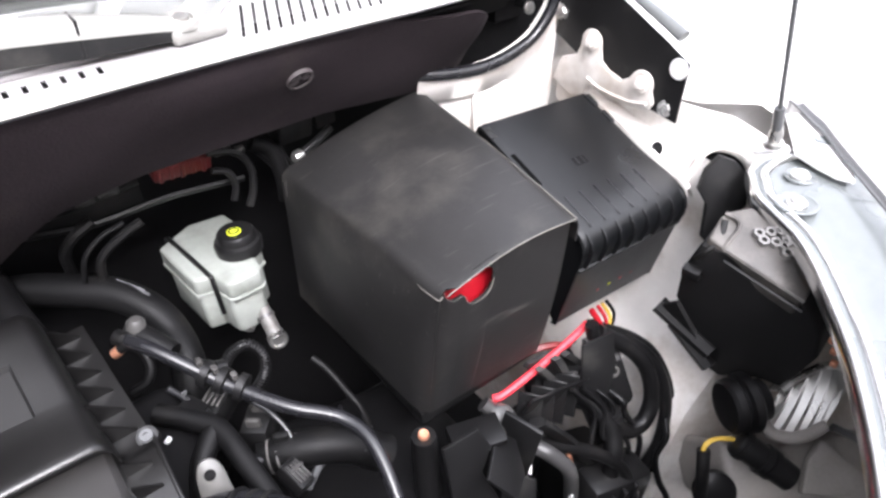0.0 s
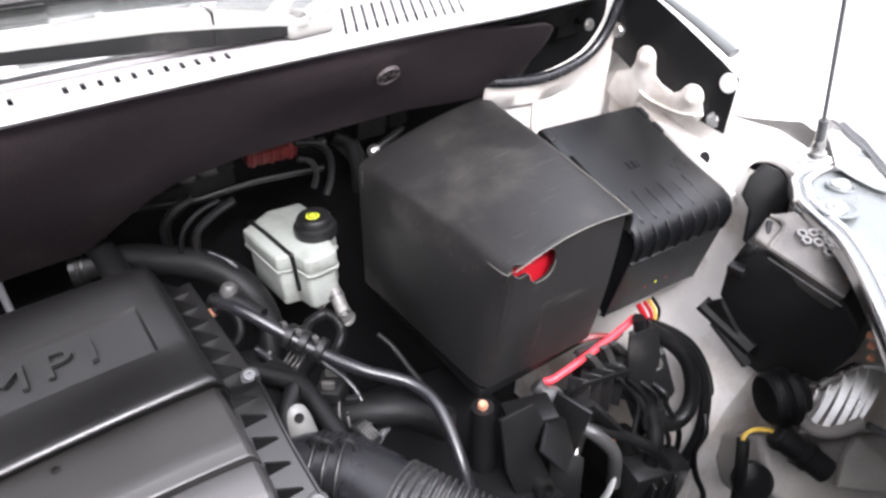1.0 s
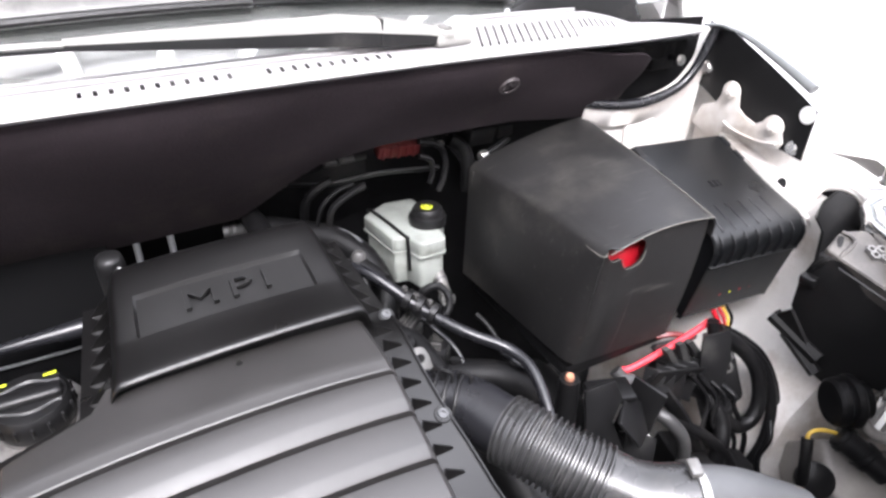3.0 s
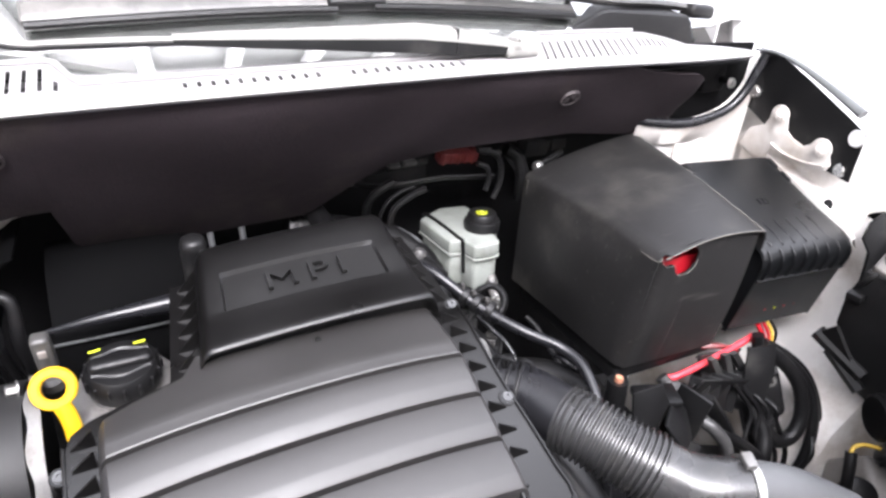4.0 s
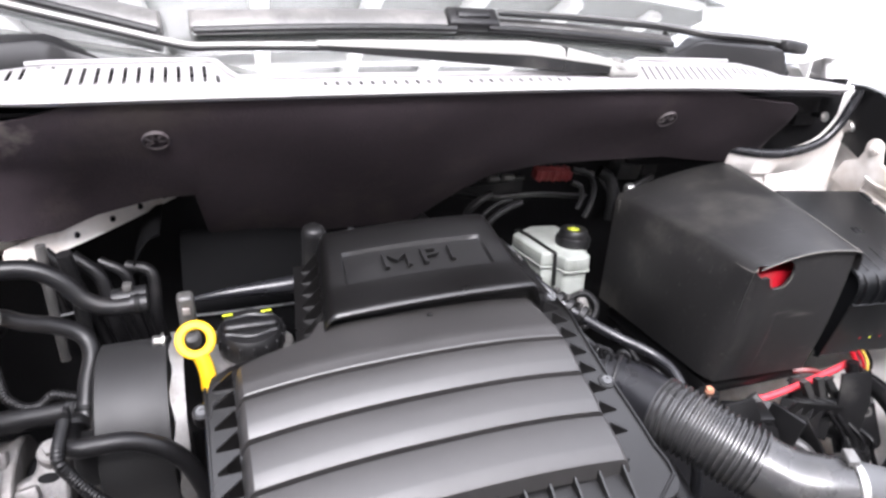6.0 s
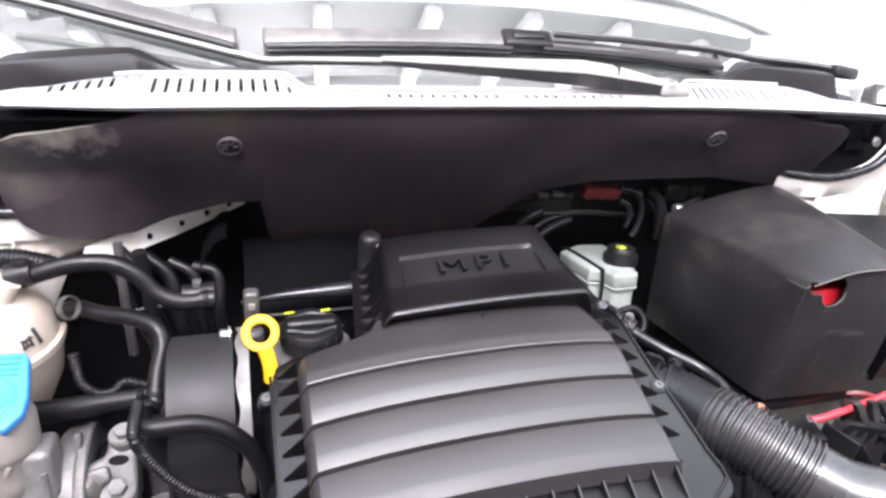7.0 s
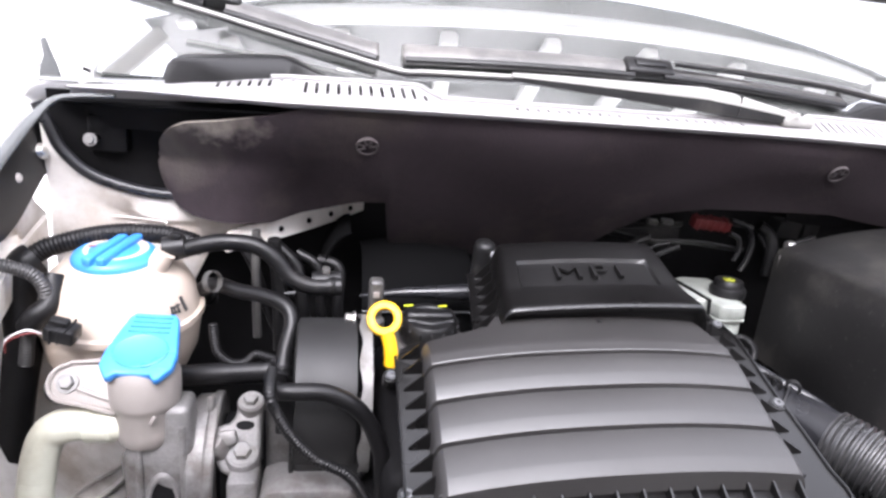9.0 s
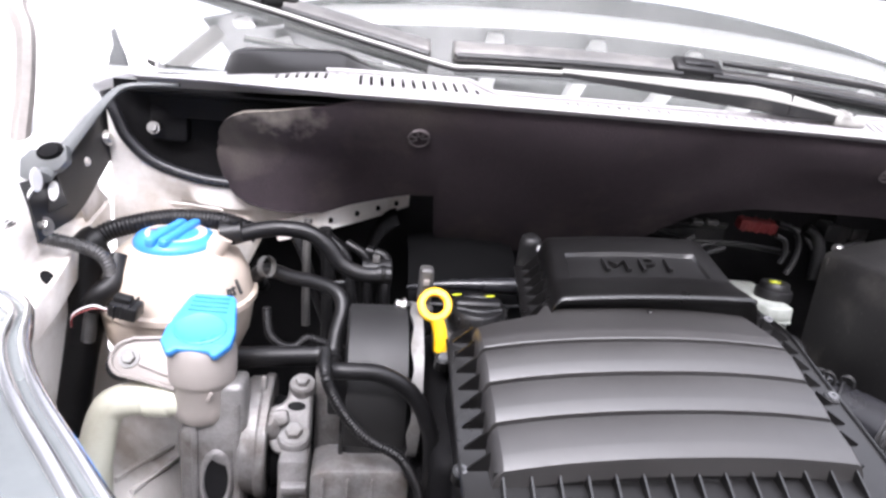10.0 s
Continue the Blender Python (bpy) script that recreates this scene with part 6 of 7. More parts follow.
# black end covers on the cowl
for s in (-1, 1):
    rows = []
    for x, h in ((0.37, 0.0), (0.387, 0.006), (0.42, 0.02), (0.452, 0.034), (0.465, 0.037), (0.53, 0.036), (0.59, 0.0345), (0.598, 0.033), (0.604, 0.027), (0.609, 0.013), (0.612, 0.0)):
        y = interp(x, [0.37, 0.46, 0.5, 0.55, 0.6], [0.078, 0.072, 0.058, 0.034, 0.018]) if s < 0 else interp(x, [0.37, 0.5, 0.55, 0.6, 0.7], [0.075, 0.075, 0.058, 0.045, 0.06])
        z = cowl_top(x) + 0.006
        rows.append([V(s * x, y, z - 0.01), V(s * x, y, z), V(s * x, y + 0.008, z + h * 0.88), V(s * x, y + 0.011, z + h * 0.97), V(s * x, y + 0.016, z + h), V(s * x, y + 0.07, z + h + 0.004), V(s * x, y + 0.075, z - 0.02)])
    single("cowl_end_cover", sheet(rows, 0.003), PLASTIC, "black plastic end cover on the cowl", "cowl cover", "structure", smooth=28)

# gas struts of the bonnet
for s in (-1, 1):
    t = thing("gas_strut", (s * 0.802, -0.278, 0.87), "slim gas strut holding the bonnet open", "gas strut", "gas struts")
    part("rod", tube([(s * 0.802, -0.278, 0.88), (s * 0.712, -0.278, 1.215)], 0.0028, 10, 1), PIPEGREY, t)
    part("socket", tube([(s * 0.803, -0.278, 0.872), (s * 0.794, -0.278, 0.91)], 0.006, 10, 1), PIPEGREY, t)
    part("barrel", tube([(s * 0.72, -0.278, 1.185), (s * 0.58, -0.28, 1.7)], 0.009, 12, 1), PIPEGREY, t)
    part("ball_joint", lathe([(0, 0.02), (0.006, 0.02), (0.008, 0.01), (0.008, 0), (0.012, 0), (0.012, -0.006), (0, -0.006)], pose(s * 0.802, -0.278, 0.865), 14), STEEL, t)
    part("bracket", prism(rounded(0.03, 0.04, 0.01), 0.004, pose(s * 0.815, -0.272, 0.845, -8, s * 6, s * 30), 0.001), WHITE, t)

# fixing bolts on the lamp's top, the white wing bracket and the dark gap beside it
for s in (-1, 1):
    t = thing("headlamp_bracket", (s * 0.9, -0.29, 0.82), "white painted bracket with bolts beside the headlamp", "bracket", kind="structure")
    poly = [(0.937, -0.222), (0.962, -0.235), (0.9, -0.318), (0.862, -0.352), (0.84, -0.364), (0.835, -0.345), (0.84, -0.318), (0.852, -0.285), (0.9, -0.25)]
    part("plate", prism([(s * x, y) for x, y in poly], 0.005, pose(0, 0, 0.8295), 0.0015), WHITE, t)
    part("spot", lathe([(0, 0.001), (0.011, 0.001), (0.0115, 0), (0, 0)], pose(s * 0.905, -0.292, 0.8345), 18), LENS, t)
    part("gap", sheet([[V(s * (x + 0.0), y, 0.84), V(s * (x + 0.012), y + 0.006, 0.838), V(s * (x + 0.022), y + 0.012, 0.842)] for x, y in ((0.99, -0.18), (0.955, -0.23), (0.93, -0.262), (0.915, -0.285), (0.88, -0.322), (0.845, -0.362), (0.8, -0.415), (0.74, -0.48))], 0.002), PIPEGREY, t, "dark gap along the wing")
    for x, y, r in ((0.823, -0.3115, 0.017), (0.766, -0.339, 0.021)):
        part("dish", lathe([(0, -0.0025), (r * 0.75, -0.002), (r, 0.0012), (r * 1.12, 0.0)], pose(s * x, y, 0.8245), 26, False), LENS, t)
        part("bolt", lathe([(0, 0.0085), (0.003, 0.0085), (0.0045, 0.0075), (0.0075, 0.006), (0.008, 0.003), (0.0115, 0.002), (0.012, -0.002), (0, -0.002)], pose(s * x, y, 0.8245), 16), STEEL, t)


# ---- back of the headlamp by the battery ----
def lamp_back():
    n = V(-0.97, -0.17, -0.17).normalized()
    ex = V(0.17, -0.97, 0).normalized()
    ey = n.cross(ex).normalized()
    M = Matrix((ex, ey, n)).transposed().to_4x4()
    M.translation = V(0.684, -0.3284, 0.6965)
    Mi = M.inverted()

    def flat(pts):
        return [tuple((Mi @ (V(*p) + V(0.003, 0.007, -0.001))).xy) for p in pts]
    shift = V(0.003, 0.007, -0.001)
    face = [(0.66, -0.33, 0.795), (0.683, -0.417, 0.766), (0.693, -0.441, 0.734), (0.7, -0.444, 0.695), (0.71, -0.42, 0.619), (0.703, -0.39, 0.612), (0.705, -0.345, 0.58),
            (0.699, -0.328, 0.586), (0.692, -0.322, 0.62), (0.683, -0.303, 0.654), (0.672, -0.279, 0.691), (0.663, -0.284, 0.743), (0.657, -0.303, 0.795)]
    h = part("housing", prism(flat(face), 0.06, M @ pose(0, 0, -0.06), 0.004, 3), DULL, LAMP_R, "black plastic back of the headlamp")
    top = [(0.664, -0.303, 0.79), (0.695, -0.3, 0.816), (0.706, -0.302, 0.818), (0.731, -0.315, 0.82), (0.729, -0.332, 0.814), (0.728, -0.354, 0.807), (0.719, -0.385, 0.795), (0.7, -0.415, 0.78), (0.677, -0.418, 0.775), (0.662, -0.328, 0.801)]
    nt = V(-0.2, -0.3, 0.93).normalized()
    ax = V(0.83, -0.55, 0).normalized()
    K = Matrix((ax, nt.cross(ax), nt)).transposed().to_4x4()
    K.translation = V(0.665, -0.321, 0.799)
    Ki = K.inverted()
    part("top_ledge", prism([tuple((Ki @ (V(*p) + shift)).xy) for p in top], 0.03, K @ pose(0, 0, -0.03), 0.004, 3), LEDGE, LAMP_R, "dusty grey ledge")
    part("ridge", tube([V(*p) + shift for p in [(0.697, -0.302, 0.818), (0.7, -0.314, 0.816), (0.695, -0.323, 0.812), (0.672, -0.326, 0.804), (0.662, -0.329, 0.8), (0.663, -0.336, 0.7985), (0.67, -0.38, 0.787), (0.6775, -0.418, 0.776)]], 0.0028, 6, 3), LEDGE, h)
    part("ridge", tube([V(*p) + shift for p in [(0.658, -0.333, 0.789), (0.667, -0.38, 0.776), (0.676, -0.42, 0.764)]], 0.0018, 6, 3), PLASTIC, h)
    part("panel_seam", tube([V(*p) + shift for p in [(0.662, -0.3, 0.77), (0.66, -0.312, 0.79), (0.672, -0.316, 0.8), (0.69, -0.307, 0.814)]], 0.004, 8, 3), PLASTIC, h)
    for x, y in ((0.708, -0.333), (0.719, -0.34), (0.712, -0.353), (0.704, -0.343), (0.716, -0.362), (0.71, -0.37)):
        p = K @ V((Ki @ V(x, y, 0.805)).x, (Ki @ V(x, y, 0.805)).y, 0)
        part("hex_stud", lathe([(0.0035, 0), (0.0035, 0.006), (0.0065, 0.006), (0.007, 0)], aim(p, nt), 6, False), CASTDARK, h, "small hexagonal stud")
    for x, y, z in ((0.706, -0.402, 0.787), (0.699, -0.445, 0.733), (0.7, -0.45, 0.72), (0.703, -0.454, 0.702)):
        part("terminal", block((0.008, 0.008, 0.007), Matrix.Translation((x, y, z)) @ M.to_3x3().to_4x4(), 0.002), ORANGE, h, "pinkish copper terminal")
    part("clip", block((0.022, 0.014, 0.014), Matrix.Translation((0.662, -0.293, 0.751)) @ M.to_3x3().to_4x4(), 0.003), PLASTIC, h)
    for a, b, q in ((V(0.6817, -0.248, 0.658), V(0.6937, -0.326, 0.624), 0.012), (V(0.6887, -0.2697, 0.6374), V(0.692, -0.3297, 0.6003), 0.01)):
        part("fin", tube([a, a.lerp(b, 0.5), b], q, 6, 1, flat=1.3), DULL, h)
    wall = [[V(0.6817, -0.25, 0.66), V(0.674, -0.279, 0.691)], [V(0.688, -0.287, 0.641), V(0.684, -0.303, 0.654)], [V(0.6937, -0.326, 0.622), V(0.693, -0.322, 0.62)]]
    part("side_wall", sheet(wall, 0.006), DULL, h)
    # round rubber cap seen almost from its edge
    ca = aim((0.657, -0.393, 0.613), (-0.86, 0.42, -0.05)) @ Matrix.Scale(0.97, 4)
    part("bulb_cap", lathe([(0, 0.02), (0.03, 0.019), (0.034, 0.015), (0.0345, 0.006), (0.031, 0.003), (0.031, 0.0), (0.037, -0.002), (0.038, -0.012), (0.034, -0.015), (0.026, -0.016), (0.026, -0.03), (0, -0.03)], ca, 36), RUBBER, LAMP_R, "round black rubber bulb cap")
    # bright folded reflector back, fanning out
    near = [(0.679, -0.413, 0.5887), (0.68, -0.4284, 0.5764), (0.6933, -0.4457, 0.5722), (0.7121, -0.4584, 0.5771), (0.7296, -0.4653, 0.5868)]
    far = [(0.7035, -0.414, 0.623), (0.7278, -0.421, 0.6364), (0.751, -0.431, 0.6454), (0.7652, -0.4426, 0.6453), (0.7734, -0.4531, 0.6416)]
    lift = V(-0.3, -0.6, 0.75).normalized()
    rows = []
    fa, ne = spline(far, 6), spline(near, 6)
    for k, (a, b) in enumerate(zip(fa, ne)):
        fold = 0.004 * math.cos(k * math.pi * 0.5)
        rows.append([a - lift * 0.03] + [a.lerp(b, f) + lift * (fold * (1 - f * 0.7) + 0.006 * math.sin(math.pi * f)) for f in np.linspace(0, 1, 7)] + [b - lift * 0.03])
    part("reflector", sheet(rows, 0.0015), STEEL, LAMP_R, "bright folded reflector back", smooth=25)
    part("reflector_rim", tube([V(*p) + lift * 0.004 for p in far], 0.005, 8, 4), STEEL, LAMP_R)
    part("reflector_collar", tube([V(*p) + lift * 0.002 for p in near], 0.008, 10, 4), SHELL, LAMP_R)
    base = [(0.645, -0.394, 0.553), (0.697, -0.436, 0.54), (0.75, -0.462, 0.54), (0.82, -0.48, 0.52), (0.8, -0.56, 0.47), (0.66, -0.52, 0.45), (0.62, -0.44, 0.5)]
    lx = V(0.86, -0.5, 0).normalized()
    B = Matrix((lx, lift.cross(lx).normalized(), lift)).transposed().to_4x4()
    B.translation = V(0.72, -0.46, 0.53)
    Bi = B.inverted()
    part("lower_housing", prism([tuple((Bi @ V(*p)).xy) for p in base], 0.14, B @ pose(0, 0, -0.145), 0.01, 3), SHELL, LAMP_R, "dusty grey shell")
    plate = [(0.736, -0.465, 0.555), (0.76, -0.526, 0.514), (0.743, -0.533, 0.503), (0.68, -0.483, 0.514), (0.708, -0.469, 0.541)]
    part("lower_plate", prism([tuple((Bi @ V(*p)).xy) for p in plate], 0.012, B @ pose(0, 0, 0.012), 0.003), SHELL, LAMP_R, "dusty grey plate")
    part("strut", tube([V(0.75, -0.47, 0.57), V(0.775, -0.5, 0.55), V(0.79, -0.54, 0.51)], 0.005, 8), PIPEGREY, LAMP_R)
    c0, c1 = V(0.641, -0.411, 0.574), V(0.671, -0.47, 0.539)
    part("plug", tube([c0, c1], 0.017, 18, 1), PLASTIC, LAMP_R, "black round connector")
    for f, q in ((0.1, 0.0195), (0.5, 0.02), (0.62, 0.0195)):
        part("plug_ring", lathe([(0.016, -0.004), (q, -0.003), (q, 0.003), (0.016, 0.004)], aim(c0.lerp(c1, f), c1 - c0), 20), PLASTIC, LAMP_R)
    part("plug_cap", lathe([(0, 0.004), (0.012, 0.004), (0.0165, 0.001), (0.017, -0.002), (0, -0.002)], aim(c0, c0 - c1), 18), PLASTIC, LAMP_R)
    part("grommet", lathe([(0, 0.004), (0.02, 0.004), (0.026, 0.0), (0.026, -0.01), (0, -0.01)], aim((0.607, -0.42, 0.51), (-0.5, -0.6, 0.5)), 22), RUBBER, LAMP_R)
    hose("yellow_cable", "yellow taped wire at the headlamp plug", [(0.6, -0.393, 0.566), (0.607, -0.391, 0.576), (0.62, -0.395, 0.579), (0.634, -0.404, 0.577), (0.642, -0.41, 0.574)], 0.003, YELLOWISH)
    hose("wiring_cable", "black sleeve hanging from the headlamp plug", [(0.603, -0.392, 0.57), (0.597, -0.4, 0.55), (0.594, -0.41, 0.5), (0.6, -0.42, 0.4)], 0.008)


YELLOWISH = mat("dirty_yellow_tape", (0.5, 0.33, 0.05), 0.5, vary=0.25, scale=60)
lamp_back()


# ---- tray, pipes and cables below the battery ----
def tray_front():
    t = thing("battery_bracket", (0.37, -0.25, 0.45), "black plastic bracket below the battery", "bracket")
    m = aim((0.37, -0.262, 0.6), (-0.15, -0.95, 0.25))
    part("plate", prism([(-0.045, 0.055), (0.0, 0.06), (0.012, 0.03), (-0.004, 0.0), (0.012, -0.05), (0.004, -0.11), (-0.02, -0.12), (-0.045, -0.02)], 0.006, m, 0.002), PLASTIC, t)
    part("fold", prism([(-0.03, 0.03), (0.03, 0.02), (0.035, -0.015), (0.0, -0.035), (-0.035, -0.02)], 0.005, aim((0.392, -0.272, 0.6), (0.45, -0.6, 0.6), 15), 0.002), PLASTIC, t)
    part("fold", prism([(-0.025, 0.04), (0.02, 0.03), (0.03, -0.05), (-0.01, -0.06)], 0.005, aim((0.4, -0.285, 0.54), (-0.5, -0.7, 0.3), -10), 0.002), PLASTIC, t)
    part("fold", prism([(-0.03, 0.02), (0.025, 0.03), (0.03, -0.02), (-0.02, -0.03)], 0.004, aim((0.355, -0.29, 0.52), (0.2, -0.5, 0.8), 30), 0.002), PLASTIC, t)
    part("shelf", prism([(0.345, -0.245), (0.405, -0.265), (0.42, -0.225), (0.36, -0.205)], 0.012, pose(0, 0, 0.615), 0.003), PLASTIC, t)
    part("boss", lathe([(0.008, 0), (0.008, 0.012), (0.013, 0.012), (0.014, 0)], m @ pose(0.0, -0.06, 0.006), 20, False), PLASTIC, t)
    part("side", block((0.006, 0.05, 0.12), pose(0.43, -0.25, 0.57, 10, 0, 20), 0.002), PLASTIC, t)
    g = thing("cable_holder", (0.55, -0.25, 0.4), "black ribbed plastic cable holder below the fuse box", "cable holder")
    part("beam", tube([(0.484, -0.2162, 0.5692), (0.531, -0.2183, 0.5852), (0.578, -0.2276, 0.5945), (0.618, -0.2405, 0.5972)], 0.0075, 6, 3, flat=1.5), CABLEGREY, g)
    part("beam", tube([(0.453, -0.262, 0.615), (0.498, -0.27, 0.55), (0.56, -0.275, 0.45), (0.64, -0.27, 0.4)], 0.007, 6, 3, flat=1.7), PLASTIC, g)
    part("panel", prism([(-0.03, 0.075), (0.015, 0.08), (0.02, 0.03), (0.005, -0.03), (0.03, -0.09), (-0.01, -0.1), (-0.035, -0.02)], 0.005, aim((0.583, -0.25, 0.575), (-0.25, -0.95, 0.2)), 0.002), PLASTIC, g)
    part("foot", block((0.1, 0.05, 0.07), pose(0.56, -0.305, 0.43, 0, 10, -12), 0.01), PLASTIC, g)
    for k in range(4):
        part("foot_rib", block((0.006, 0.01, 0.06), pose(0.527 + 0.022 * k, -0.332, 0.435 - 0.004 * k, 0, 10, -12), 0.001, 1), PLASTIC, g)
    for k in range(5):
        part("rib", block((0.003, 0.03, 0.06), pose(0.465 + 0.022 * k, -0.235, 0.592 - 0.004 * k, 0, 20, 35), 0.001, 1), PLASTIC, g)
    for k in range(3):
        part("rib", block((0.11, 0.003, 0.03), pose(0.51, -0.24 + 0.015 * k, 0.6 - 0.02 * k, 15, 18, 0), 0.001, 1), PLASTIC, g)
    part("box", block((0.14, 0.1, 0.12), pose(0.61, -0.24, 0.34, 0, 10, -15), 0.01), PLASTIC, g)
    part("post", tube([(0.585, -0.22, 0.66), (0.59, -0.232, 0.6), (0.592, -0.235, 0.56)], 0.009, 10), RUBBER, g)
    w = thing("fuse_box_wire", (0.62, -0.2, 0.64), "thin red and yellow wires under the fuse box", "wires")
    for k, (c, dx) in enumerate(((RED, 0.0), (RED, 0.012), (YELLOWISH, 0.02), (RUBBER, 0.028))):
        part("wire", tube([(0.6 + dx, -0.205, 0.665), (0.607 + dx, -0.215, 0.645), (0.603 + dx * 0.6, -0.222, 0.628), (0.59 + dx * 0.3, -0.218, 0.615)], 0.0025 if k else 0.004, 6, 4), c, w)
    part("wire", tube([(0.505, -0.19, 0.64), (0.53, -0.2, 0.642), (0.56, -0.21, 0.632)], 0.0045, 6), BRICK, w)
    k = thing("connector", (0.68, -0.3, 0.44), "small grey and black cable connector", "connector")
    part("body", block((0.022, 0.018, 0.03), pose(0.672, -0.3, 0.45, 0, 20, 30), 0.003), PLASTIC, k)
    part("insert", block((0.012, 0.008, 0.016), pose(0.664, -0.312, 0.452, 0, 20, 30), 0.002), MARK, k)
    tp = thing("cable_end", (0.49, -0.29, 0.37), "white taped end of a copper wire", "cable end")
    part("tape", tube([(0.482, -0.3, 0.515), (0.48, -0.303, 0.495), (0.474, -0.303, 0.465), (0.468, -0.3, 0.445)], 0.008, 8, 4, flat=0.5), MARK, tp)


tray_front()
LOOM = "cables below the fuse box"
hose("red_cable", "bright red battery cable running to the fuse box", [(0.438, -0.2, 0.611), (0.452, -0.206, 0.6145), (0.515, -0.2095, 0.63), (0.575, -0.2085, 0.6435), (0.592, -0.207, 0.648)], 0.0052, REDWIRE)
hose("wiring_cable", "black cable arching below the fuse box", [(0.59, -0.212, 0.65), (0.6, -0.2146, 0.638), (0.627, -0.234, 0.62), (0.654, -0.256, 0.596), (0.668, -0.28, 0.56), (0.667, -0.2986, 0.516), (0.652, -0.3105, 0.4657), (0.63, -0.31, 0.42), (0.6, -0.3, 0.36)], 0.0085, group=LOOM)
hose("wiring_cable", "black cable arching below the fuse box", [(0.6, -0.208, 0.645), (0.645, -0.238, 0.617), (0.67, -0.262, 0.588), (0.68, -0.286, 0.545), (0.677, -0.303, 0.5), (0.662, -0.314, 0.455), (0.645, -0.315, 0.4)], 0.0055, group=LOOM)
hose("thick_hose", "thick black cable looping below the fuse box", [(0.595, -0.222, 0.64), (0.6348, -0.246, 0.606), (0.652, -0.268, 0.573), (0.6508, -0.285, 0.532), (0.633, -0.292, 0.503), (0.607, -0.288, 0.497), (0.588, -0.28, 0.515), (0.583, -0.272, 0.54)], 0.0115)
hose("wiring_cable", "thick black cable bending under the frame", [(0.5, -0.2, 0.59), (0.528, -0.2117, 0.576), (0.552, -0.2357, 0.563), (0.569, -0.26, 0.5446), (0.574, -0.283, 0.519), (0.562, -0.301, 0.4844), (0.55, -0.305, 0.42)], 0.0125, group=LOOM)
hose("wiring_cable", "black cable crossing low in the bay", [(0.43, -0.245, 0.59), (0.448, -0.254, 0.5755), (0.495, -0.2724, 0.5426), (0.54, -0.293, 0.508), (0.5676, -0.3127, 0.4733), (0.578, -0.332, 0.42), (0.575, -0.335, 0.35)], 0.0085, group=LOOM)
hose("wiring_cable", "grey battery cable end below the cover", [(0.418, -0.205, 0.622), (0.4242, -0.2154, 0.6126), (0.4338, -0.2385, 0.599), (0.4434, -0.2632, 0.584), (0.456, -0.285, 0.574), (0.475, -0.3, 0.54), (0.485, -0.3, 0.47)], 0.0095, CABLEGREY, group=LOOM)
hose("wiring_cable", "thin black cable hanging beside the connector", [(0.66, -0.307, 0.5), (0.648, -0.321, 0.48), (0.635, -0.32, 0.4456), (0.635, -0.333, 0.406), (0.6425, -0.348, 0.372), (0.65, -0.35, 0.32)], 0.0045, group=LOOM)
for k in range(4):
    hose("wiring_cable", "thin black wire tangled below the fuse box", [(0.53 + 0.02 * k, -0.245, 0.6 - 0.012 * k), (0.555 + 0.014 * k, -0.265 - 0.004 * k, 0.555), (0.54 + 0.02 * k, -0.28, 0.51 + 0.008 * k), (0.56 + 0.022 * k, -0.295, 0.47), (0.545 + 0.025 * k, -0.3, 0.4)], 0.0035 + 0.0006 * (k % 2), group=LOOM)
hose("copper_cable", "bare copper wire among the black cables", [(0.474, -0.252, 0.588), (0.4817, -0.2585, 0.5762), (0.49, -0.268, 0.5567), (0.496, -0.279, 0.5317), (0.4961, -0.2874, 0.505), (0.491, -0.29, 0.482)], 0.0036, COPPER)
fo = thing("foil_scrap", (0.44, -0.245, 0.53), "crumpled pale foil piece among the cables", "foil")
part("foil", sheet([[V(0.4215, -0.2325, 0.543).lerp(V(0.46, -0.254, 0.5505), i / 5).lerp(V(0.419, -0.235, 0.528).lerp(V(0.4456, -0.2623, 0.525), i / 5), j / 4) + V(0.002 * math.sin(2.9 * j + i), 0.004 * math.sin(2.1 * i + 1.7 * j), 0.003 * math.sin(2.3 * i)) for j in range(5)] for i in range(6)], 0.001), FOIL, fo, smooth=15)
tr = thing("wiring_support", (0.56, -0.225, 0.5), "black plastic lattice frame under the red cable", "wiring support")
for a, b in (((0.493, -0.2, 0.632), (0.578, -0.2, 0.62)), ((0.493, -0.222, 0.645), (0.548, -0.222, 0.562)), ((0.52, -0.222, 0.645), (0.5575, -0.222, 0.567)), ((0.537, -0.222, 0.642), (0.596, -0.222, 0.569)), ((0.548, -0.222, 0.565), (0.596, -0.222, 0.569)), ((0.578, -0.222, 0.64), (0.599, -0.222, 0.567))):
    a, b = V(*a), V(*b)
    part("bar", tube([a, b], 0.0042, 4, 1, flat=1.8), CABLEGREY, tr)
part("panel", prism([(0.495, 0.628), (0.57, 0.616), (0.598, 0.56), (0.54, 0.553), (0.505, 0.59)], 0.004, stand((0, -0.196, 0), (1, 0, 0), (0, 0, 1)), 0.001), DULL, tr)
part("pad", prism(rounded(0.05, 0.085, 0.012), 0.006, aim((0.603, -0.246, 0.565), (-0.35, -0.85, 0.4), 12), 0.002), PLASTIC, tr)
part("eye", lathe([(0.004, 0.0), (0.004, 0.003), (0.0085, 0.003), (0.009, 0)], aim((0.6, -0.252, 0.59), (-0.35, -0.85, 0.4)), 18, False), ARM, tr)
bs = thing("battery_terminal_cap", (0.43, -0.215, 0.58), "round dusty grey cap at the battery cable end", "terminal cap")
